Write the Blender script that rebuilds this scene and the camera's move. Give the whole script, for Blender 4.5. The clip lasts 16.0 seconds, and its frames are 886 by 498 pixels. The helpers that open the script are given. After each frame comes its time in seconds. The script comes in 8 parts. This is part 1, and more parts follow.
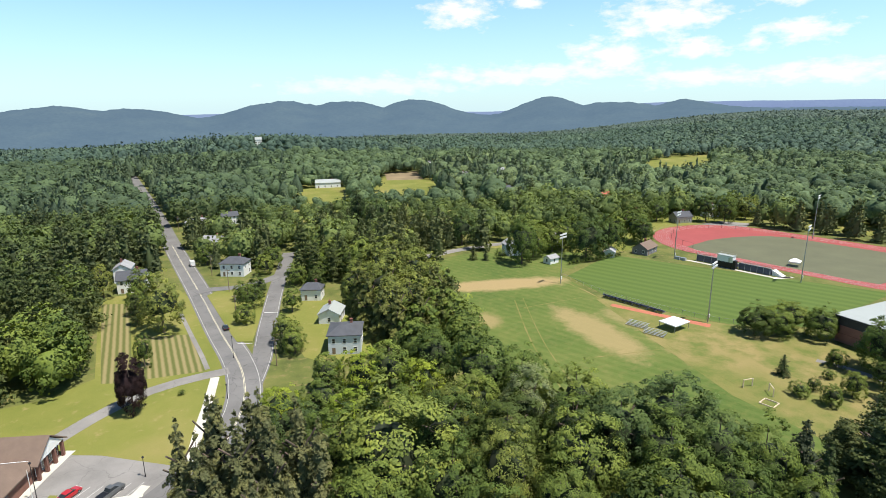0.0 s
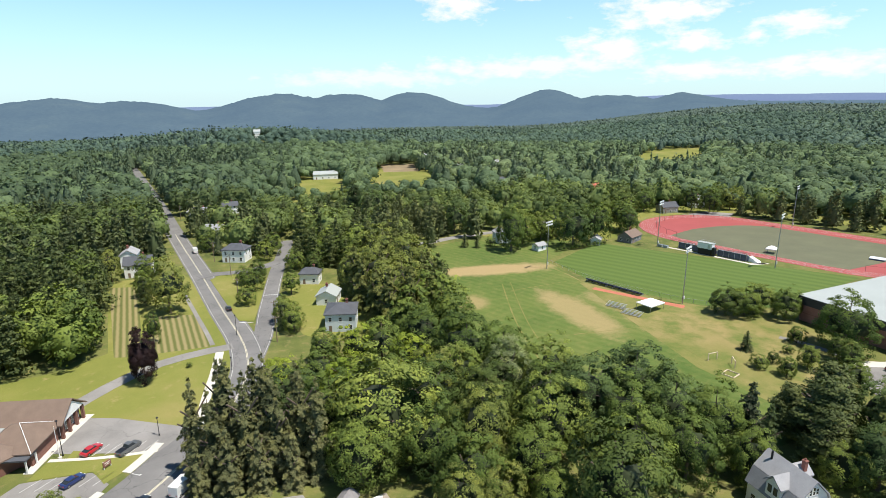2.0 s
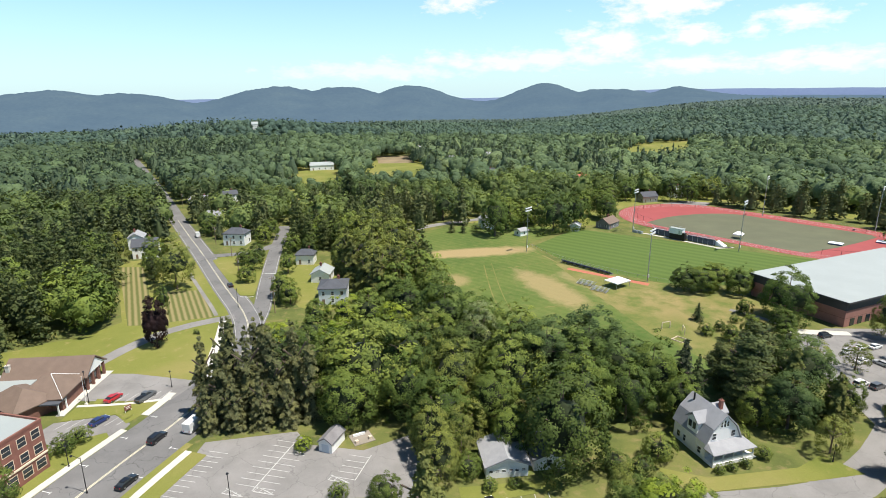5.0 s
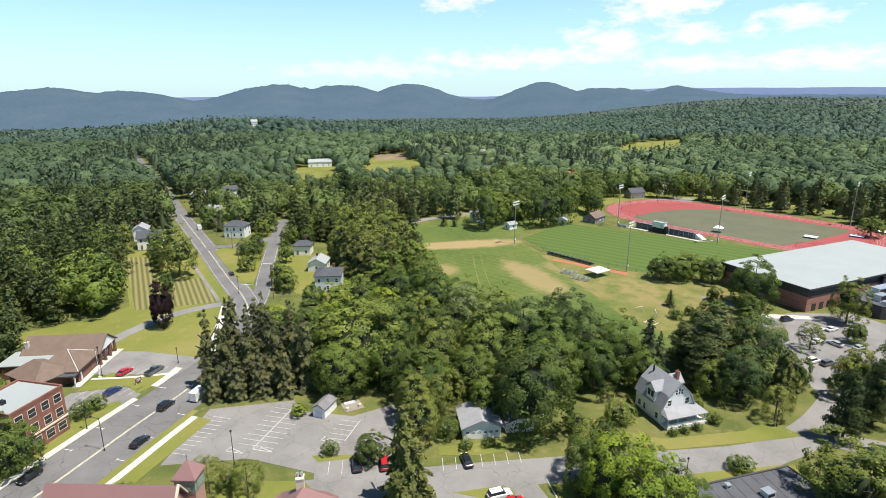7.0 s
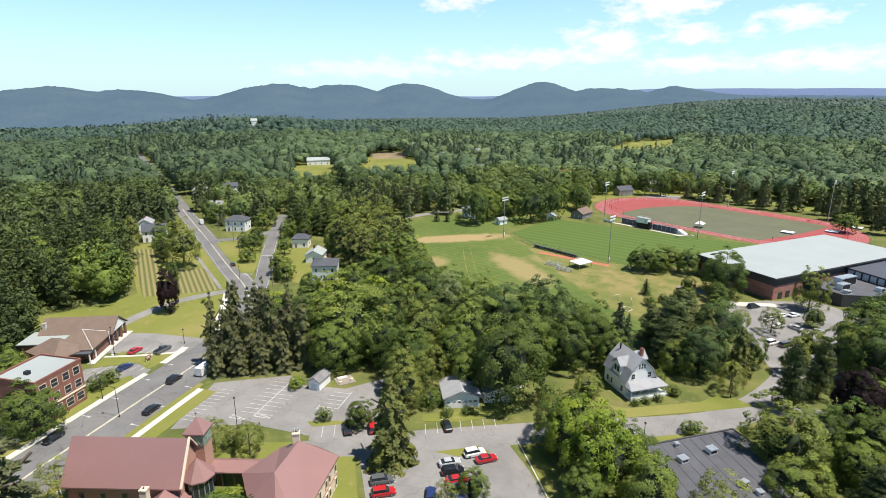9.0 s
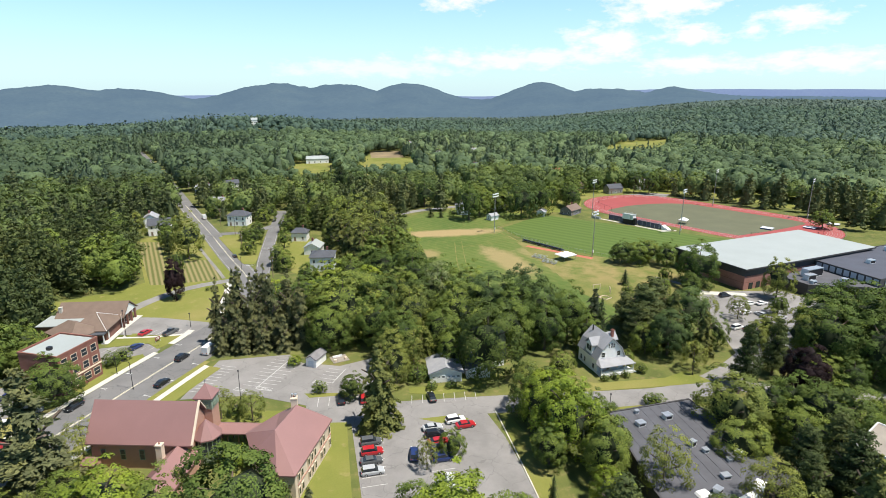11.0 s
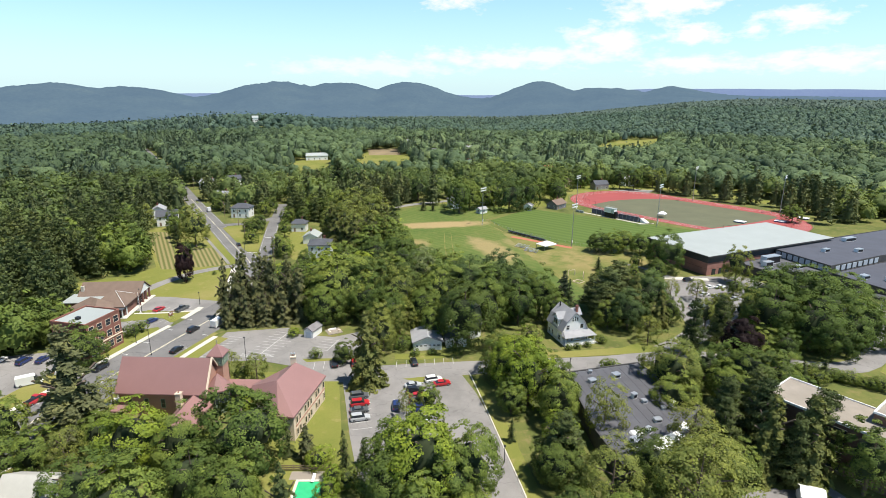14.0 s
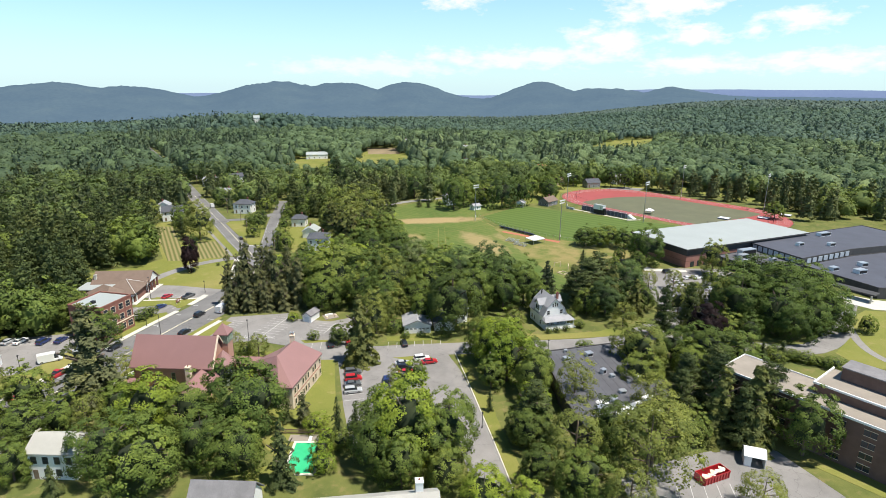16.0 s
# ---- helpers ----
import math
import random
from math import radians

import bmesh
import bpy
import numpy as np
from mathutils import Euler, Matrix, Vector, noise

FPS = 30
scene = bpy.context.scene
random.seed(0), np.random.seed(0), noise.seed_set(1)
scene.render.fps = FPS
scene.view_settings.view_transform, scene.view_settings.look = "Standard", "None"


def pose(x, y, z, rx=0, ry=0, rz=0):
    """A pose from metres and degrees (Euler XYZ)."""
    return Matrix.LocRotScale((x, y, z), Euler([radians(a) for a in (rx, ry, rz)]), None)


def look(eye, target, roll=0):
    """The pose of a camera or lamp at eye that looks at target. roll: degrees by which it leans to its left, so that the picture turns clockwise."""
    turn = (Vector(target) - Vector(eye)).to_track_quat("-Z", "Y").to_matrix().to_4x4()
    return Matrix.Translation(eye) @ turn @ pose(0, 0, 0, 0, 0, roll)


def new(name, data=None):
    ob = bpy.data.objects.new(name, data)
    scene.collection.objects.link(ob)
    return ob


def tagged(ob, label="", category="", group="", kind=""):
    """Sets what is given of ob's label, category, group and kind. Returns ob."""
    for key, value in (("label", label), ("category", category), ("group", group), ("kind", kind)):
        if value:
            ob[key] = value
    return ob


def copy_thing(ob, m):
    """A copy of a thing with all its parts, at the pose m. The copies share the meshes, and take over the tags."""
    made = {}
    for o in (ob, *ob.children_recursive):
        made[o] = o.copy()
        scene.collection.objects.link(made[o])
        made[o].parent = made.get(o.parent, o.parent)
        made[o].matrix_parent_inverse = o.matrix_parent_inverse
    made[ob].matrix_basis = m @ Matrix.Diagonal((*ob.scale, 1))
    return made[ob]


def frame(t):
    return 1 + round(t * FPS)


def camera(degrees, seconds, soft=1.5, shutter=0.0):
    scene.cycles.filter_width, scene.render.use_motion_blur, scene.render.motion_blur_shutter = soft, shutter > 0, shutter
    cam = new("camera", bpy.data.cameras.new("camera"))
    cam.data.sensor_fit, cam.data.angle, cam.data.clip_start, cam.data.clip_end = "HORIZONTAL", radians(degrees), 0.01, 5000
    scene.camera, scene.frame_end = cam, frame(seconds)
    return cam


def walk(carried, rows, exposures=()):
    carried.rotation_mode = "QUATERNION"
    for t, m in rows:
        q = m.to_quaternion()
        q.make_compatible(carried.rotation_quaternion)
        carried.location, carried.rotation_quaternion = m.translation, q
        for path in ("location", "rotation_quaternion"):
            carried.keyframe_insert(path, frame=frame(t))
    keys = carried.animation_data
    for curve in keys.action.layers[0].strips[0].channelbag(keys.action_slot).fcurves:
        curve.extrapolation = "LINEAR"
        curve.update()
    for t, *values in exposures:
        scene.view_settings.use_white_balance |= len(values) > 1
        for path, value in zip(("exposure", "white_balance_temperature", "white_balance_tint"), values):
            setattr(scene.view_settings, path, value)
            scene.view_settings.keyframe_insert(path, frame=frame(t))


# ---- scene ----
cam = camera(76.5, 16.0, soft=0.7)
PATH = [
    (0, look((-6.58, 0.16, 74.12), (7.50, 96.14, 49.82), -0.52)),
    (1, look((-6.15, -6.13, 74.19), (8.06, 89.67, 49.29), -0.48)),
    (2, look((-5.51, -12.52, 74.22), (8.81, 83.12, 48.77), -0.43)),
    (3, look((-4.74, -18.98, 74.23), (9.69, 76.52, 48.32), -0.37)),
    (4, look((-3.88, -25.53, 74.24), (10.65, 69.86, 47.97), -0.30)),
    (5.2, look((-2.79, -33.47, 74.28), (11.85, 61.82, 47.70), -0.22)),
    (6.5, look((-1.60, -42.17, 74.37), (13.15, 53.05, 47.62), -0.11)),
    (8, look((-0.29, -52.31, 74.56), (14.57, 42.87, 47.74), 0.01)),
    (9, look((0.54, -59.13, 74.74), (15.46, 36.04, 47.91), 0.10)),
    (10.2, look((1.46, -67.35, 75.01), (16.44, 27.81, 48.17), 0.20)),
    (11.5, look((2.41, -76.31, 75.34), (17.43, 18.84, 48.46), 0.30)),
    (13, look((3.49, -86.67, 75.77), (18.51, 8.44, 48.79), 0.40)),
    (14.5, look((4.63, -97.05, 76.17), (19.61, -1.96, 49.08), 0.49)),
    (16, look((6.00, -107.43, 76.47), (20.88, -12.32, 49.41), 0.56)),
]
walk(cam, PATH)

# ---- world, sun ----
SUN_DIR = Vector((0.33, -0.20, 0.925)).normalized()
world = bpy.data.worlds.new("world")
scene.world = world
world.use_nodes = True


def build_sky():
    """A clear hazy sky with fair-weather clouds, laid out by bearing and height above the horizon."""
    nt = world.node_tree
    nt.nodes.clear()
    link = nt.links.new

    def math_node(op, a, b=0.0, c=0.0, clamp=False):
        n = nt.nodes.new("ShaderNodeMath")
        n.operation, n.use_clamp = op, clamp
        for k, v in enumerate((a, b, c)):
            if isinstance(v, (int, float)):
                n.inputs[k].default_value = v
            else:
                link(v, n.inputs[k])
        return n.outputs[0]

    out = nt.nodes.new("ShaderNodeOutputWorld")
    bg = nt.nodes.new("ShaderNodeBackground")
    sky = nt.nodes.new("ShaderNodeTexSky")
    sky.sky_type = "NISHITA"
    sky.sun_disc = False
    sky.sun_elevation = math.asin(SUN_DIR.z)
    sky.sun_rotation = math.atan2(SUN_DIR.x, SUN_DIR.y)
    sky.altitude = 150
    sky.air_density, sky.dust_density, sky.ozone_density = 1.0, 0.3, 2.0
    way = nt.nodes.new("ShaderNodeTexCoord").outputs["Generated"]
    sep = nt.nodes.new("ShaderNodeSeparateXYZ")
    link(way, sep.inputs[0])
    az = math_node("ARCTAN2", sep.outputs[0], sep.outputs[1])
    el = math_node("ARCSINE", sep.outputs[2])
    flat = nt.nodes.new("ShaderNodeCombineXYZ")
    link(az, flat.inputs[0])
    link(math_node("MULTIPLY", el, 2.2), flat.inputs[1])
    puff = nt.nodes.new("ShaderNodeTexNoise")
    puff.inputs["Scale"].default_value, puff.inputs["Detail"].default_value, puff.inputs["Roughness"].default_value = 26.0, 5.0, 0.6
    link(flat.outputs[0], puff.inputs["Vector"])
    total = 0.0
    for a, e, w, h, k in CLOUDS:
        dx = math_node("DIVIDE", math_node("SUBTRACT", az, a), w)
        dy = math_node("DIVIDE", math_node("SUBTRACT", el, e), h)
        d = math_node("SQRT", math_node("ADD", math_node("MULTIPLY", dx, dx), math_node("MULTIPLY", dy, dy)))
        m = math_node("ADD", math_node("SUBTRACT", 1.0, d), math_node("MULTIPLY", math_node("SUBTRACT", puff.outputs["Fac"], 0.52), 2.5))
        m = math_node("MULTIPLY", math_node("MULTIPLY", m, 1.5, clamp=True), k)
        total = math_node("MAXIMUM", m, total)
    low = math_node("POWER", math_node("SUBTRACT", 1.0, math_node("ABSOLUTE", math_node("MULTIPLY", el, 2.6)), clamp=True), 3.0)
    veil = nt.nodes.new("ShaderNodeMix")
    veil.data_type = "RGBA"
    link(math_node("ADD", math_node("MULTIPLY", low, 0.72), math_node("MULTIPLY", math_node("SUBTRACT", 1.0, math_node("MULTIPLY", el, 2.2), clamp=True), VEIL)), veil.inputs[0])
    deep = math_node("SUBTRACT", 1.0, math_node("MULTIPLY", math_node("MULTIPLY", math_node("SUBTRACT", el, 0.22), 1.6, clamp=True), 0.64))
    scaled = nt.nodes.new("ShaderNodeVectorMath")
    scaled.operation = "SCALE"
    link(math_node("MULTIPLY", deep, SKY), scaled.inputs[3])
    hue = nt.nodes.new("ShaderNodeMix")
    hue.data_type, hue.blend_type = "RGBA", "MULTIPLY"
    hue.inputs[0].default_value = 1.0
    link(sky.outputs[0], hue.inputs[6])
    hue.inputs[7].default_value = (0.77, 1.02, 1.08, 1)
    link(hue.outputs[2], scaled.inputs[0])
    link(scaled.outputs[0], veil.inputs[6])
    veil.inputs[7].default_value = (0.485, 0.64, 0.70, 1)
    cover = nt.nodes.new("ShaderNodeMix")
    cover.data_type = "RGBA"
    link(total, cover.inputs[0])
    link(veil.outputs[2], cover.inputs[6])
    cover.inputs[7].default_value = (0.74, 0.75, 0.755, 1)
    link(cover.outputs[2], bg.inputs[0])
    link(bg.outputs[0], out.inputs[0])


VEIL = 0.12
CLOUDS = [(0.174, 0.152, 0.070, 0.028, 1.0), (0.505, 0.134, 0.110, 0.038, 1.0), (0.547, 0.088, 0.058, 0.018, 1.0), (0.632, 0.092, 0.026, 0.014, 1.0), (0.696, 0.104, 0.062, 0.021, 1.0), (0.70, 0.150, 0.09, 0.012, 1.0), (0.29, 0.163, 0.03, 0.012, 0.9), (0.425, 0.080, 0.085, 0.032, 0.95), (0.293, 0.054, 0.26, 0.020, 0.8), (0.037, 0.038, 0.20, 0.018, 0.65), (0.729, 0.046, 0.14, 0.02, 0.9), (0.567, 0.044, 0.14, 0.016, 0.85)]
SKY = 0.126
build_sky()
sun = new("sun", bpy.data.lights.new("sun", "SUN"))
sun.data.energy, sun.data.angle, sun.data.color = 4.8, radians(0.53), (1.0, 0.95, 0.86)
sun.matrix_world = look(SUN_DIR * 100, (0, 0, 0))
scene.view_settings.exposure = 0.51


# ---- materials ----
def nodes_of(name):
    m = bpy.data.materials.new(name)
    m.use_nodes = True
    nt = m.node_tree
    return m, nt, nt.nodes["Principled BSDF"], nt.nodes["Material Output"]


def noise_node(nt, scale, detail=3.0, rough=0.55, coord=None):
    n = nt.nodes.new("ShaderNodeTexNoise")
    n.inputs["Scale"].default_value, n.inputs["Detail"].default_value, n.inputs["Roughness"].default_value = scale, detail, rough
    if coord is not None:
        nt.links.new(coord, n.inputs["Vector"])
    return n.outputs["Fac"]


def ramp(nt, fac, stops):
    r = nt.nodes.new("ShaderNodeValToRGB")
    while len(r.color_ramp.elements) < len(stops):
        r.color_ramp.elements.new(0.5)
    for e, (p, c) in zip(r.color_ramp.elements, stops):
        e.position, e.color = p, (*c, 1)
    nt.links.new(fac, r.inputs[0])
    return r.outputs[0]


def mix(nt, fac, a, b, kind="MIX"):
    m = nt.nodes.new("ShaderNodeMix")
    m.data_type, m.blend_type = "RGBA", kind
    for value, slot in ((fac, 0), (a, 6), (b, 7)):
        if isinstance(value, (int, float)):
            m.inputs[slot].default_value = value
        elif isinstance(value, tuple):
            m.inputs[slot].default_value = (*value, 1)
        else:
            nt.links.new(value, m.inputs[slot])
    return m.outputs[2]


def world_pos(nt):
    return nt.nodes.new("ShaderNodeNewGeometry").outputs["Position"]


def bump(nt, bsdf, fac, strength, distance):
    b = nt.nodes.new("ShaderNodeBump")
    b.inputs["Strength"].default_value, b.inputs["Distance"].default_value = strength, distance
    nt.links.new(fac, b.inputs["Height"])
    nt.links.new(b.outputs[0], bsdf.inputs["Normal"])


def plain(name, c, rough=0.7, metal=0.0, vary=0.12, scale=3.0, grain=25.0, bumpy=0.1, dirt=None):
    """A painted or solid surface with coarse stains and fine grain."""
    m, nt, b, _ = nodes_of(name)
    p = world_pos(nt)
    coarse, fine = noise_node(nt, scale * 0.15, 4, 0.6, p), noise_node(nt, grain, 2, 0.5, p)
    lo = tuple(v * (1 - vary) for v in c) if dirt is None else dirt
    hi = tuple(min(1, v * (1 + vary)) for v in c)
    col = ramp(nt, coarse, [(0.3, lo), (0.55, c), (0.75, hi)])
    col = mix(nt, 0.18, col, ramp(nt, fine, [(0.3, (0.5, 0.5, 0.5)), (0.7, (1, 1, 1))]), "MULTIPLY")
    nt.links.new(col, b.inputs["Base Color"])
    b.inputs["Roughness"].default_value, b.inputs["Metallic"].default_value = rough, metal
    if bumpy:
        bump(nt, b, fine, bumpy, 0.02)
    return m


def leafy(name, stops, through_light=0.12, per_object=True, rough=0.55, clump=0.0):
    m, nt, b, out = nodes_of(name)
    if per_object:
        r = nt.nodes.new("ShaderNodeObjectInfo").outputs["Random"]
    else:
        a = nt.nodes.new("ShaderNodeAttribute")
        a.attribute_name = "tint"
        r = a.outputs["Fac"]
    isl = nt.nodes.new("ShaderNodeNewGeometry").outputs["Random Per Island"]
    col = ramp(nt, r, stops)
    col = mix(nt, 0.55 if per_object else 0.45, col, ramp(nt, isl, [(0.0, (0.50, 0.54, 0.50)), (0.5, (1, 1, 1)), (1.0, (1.40, 1.36, 1.2))]), "MULTIPLY")
    bough = nt.nodes.new("ShaderNodeAttribute")
    bough.attribute_name = "bough"
    col = mix(nt, 0.9, col, ramp(nt, bough.outputs["Fac"], [(0.0, (0.72, 0.76, 0.78)), (0.5, (1, 1, 1)), (1.0, (1.26, 1.2, 1.02))]), "MULTIPLY")
    if clump:
        n = noise_node(nt, clump, 4, 0.7, world_pos(nt))
        col = mix(nt, 0.8, col, ramp(nt, n, [(0.32, (0.8, 0.82, 0.84)), (0.5, (0.98, 0.98, 0.98)), (0.68, (1.16, 1.15, 1.1))]), "MULTIPLY")
        bump(nt, b, n, 0.9, 1.5)
    nt.links.new(col, b.inputs["Base Color"])
    b.inputs["Roughness"].default_value = rough
    b.inputs["Specular IOR Level"].default_value = 0.08
    tr = nt.nodes.new("ShaderNodeBsdfTranslucent")
    nt.links.new(mix(nt, 1.0, col, (1.2, 1.25, 0.5), "MULTIPLY"), tr.inputs[0])
    mx = nt.nodes.new("ShaderNodeMixShader")
    mx.inputs[0].default_value = through_light
    nt.links.new(b.outputs[0], mx.inputs[1])
    nt.links.new(tr.outputs[0], mx.inputs[2])
    nt.links.new(mx.outputs[0], out.inputs[0])
    return m


def grassy(name, stops, big=0.03, mid=0.25, fine=6.0, dry=None, dry_amount=0.5):
    m, nt, b, _ = nodes_of(name)
    p = world_pos(nt)
    col = ramp(nt, noise_node(nt, big, 5, 0.6, p), stops)
    if dry:
        col = mix(nt, ramp(nt, noise_node(nt, mid, 5, 0.65, p), [(dry_amount, (0, 0, 0)), (dry_amount + 0.2, (1, 1, 1))]), col, dry)
    col = mix(nt, 0.35, col, ramp(nt, noise_node(nt, fine, 3, 0.7, p), [(0.3, (0.45, 0.45, 0.4)), (0.7, (1.15, 1.15, 1.1))]), "MULTIPLY")
    nt.links.new(col, b.inputs["Base Color"])
    b.inputs["Roughness"].default_value = 0.9
    b.inputs["Specular IOR Level"].default_value = 0.15
    bump(nt, b, noise_node(nt, 9.0, 3, 0.6, p), 0.35, 0.08)
    return m


def asphalt(name, c, crack=0.5):
    m, nt, b, _ = nodes_of(name)
    p = world_pos(nt)
    col = ramp(nt, noise_node(nt, 0.09, 6, 0.65, p), [(0.3, tuple(v * 0.78 for v in c)), (0.5, c), (0.72, tuple(v * 1.2 for v in c))])
    vor = nt.nodes.new("ShaderNodeTexVoronoi")
    vor.feature = "DISTANCE_TO_EDGE"
    vor.inputs["Scale"].default_value = 0.13
    w = nt.nodes.new("ShaderNodeVectorMath")
    w.operation = "ADD"
    wn = nt.nodes.new("ShaderNodeTexNoise")
    wn.inputs["Scale"].default_value = 0.4
    nt.links.new(p, wn.inputs["Vector"])
    sc = nt.nodes.new("ShaderNodeVectorMath")
    sc.operation = "SCALE"
    sc.inputs[3].default_value = 3.0
    nt.links.new(wn.outputs["Color"], sc.inputs[0])
    nt.links.new(p, w.inputs[0])
    nt.links.new(sc.outputs[0], w.inputs[1])
    nt.links.new(w.outputs[0], vor.inputs["Vector"])
    line = ramp(nt, vor.outputs["Distance"], [(0.0, (1, 1, 1)), (0.012, (0, 0, 0))])
    col = mix(nt, mix(nt, crack, (0, 0, 0), line), col, tuple(v * 0.4 for v in c))
    col = mix(nt, 0.3, col, ramp(nt, noise_node(nt, 14.0, 2, 0.7, p), [(0.3, (0.6, 0.6, 0.6)), (0.7, (1.1, 1.1, 1.1))]), "MULTIPLY")
    nt.links.new(col, b.inputs["Base Color"])
    b.inputs["Roughness"].default_value = 0.88
    b.inputs["Specular IOR Level"].default_value = 0.3
    return m


def striped(name, a, bcol, width, angle, dry=None, soft=0.1):
    """Mown lawn in bands."""
    m, nt, b, _ = nodes_of(name)
    p = world_pos(nt)
    mp = nt.nodes.new("ShaderNodeMapping")
    mp.inputs["Rotation"].default_value = (0, 0, radians(angle))
    nt.links.new(p, mp.inputs[0])
    wv = nt.nodes.new("ShaderNodeTexWave")
    wv.inputs["Scale"].default_value = 0.31416 / width
    wv.inputs["Distortion"].default_value, wv.inputs["Detail"].default_value, wv.inputs["Detail Scale"].default_value = 0.6, 3.0, 2.0
    nt.links.new(mp.outputs[0], wv.inputs[0])
    col = ramp(nt, wv.outputs["Fac"], [(0.5 - soft, a), (0.5 + soft, bcol)])
    if dry:
        col = mix(nt, ramp(nt, noise_node(nt, 0.12, 5, 0.65, p), [(0.45, (0, 0, 0)), (0.7, (0.8, 0.8, 0.8))]), col, dry)
    col = mix(nt, 0.3, col, ramp(nt, noise_node(nt, 5.0, 3, 0.7, p), [(0.3, (0.5, 0.5, 0.45)), (0.7, (1.1, 1.1, 1.1))]), "MULTIPLY")
    nt.links.new(col, b.inputs["Base Color"])
    b.inputs["Roughness"].default_value = 0.9
    b.inputs["Specular IOR Level"].default_value = 0.15
    return m


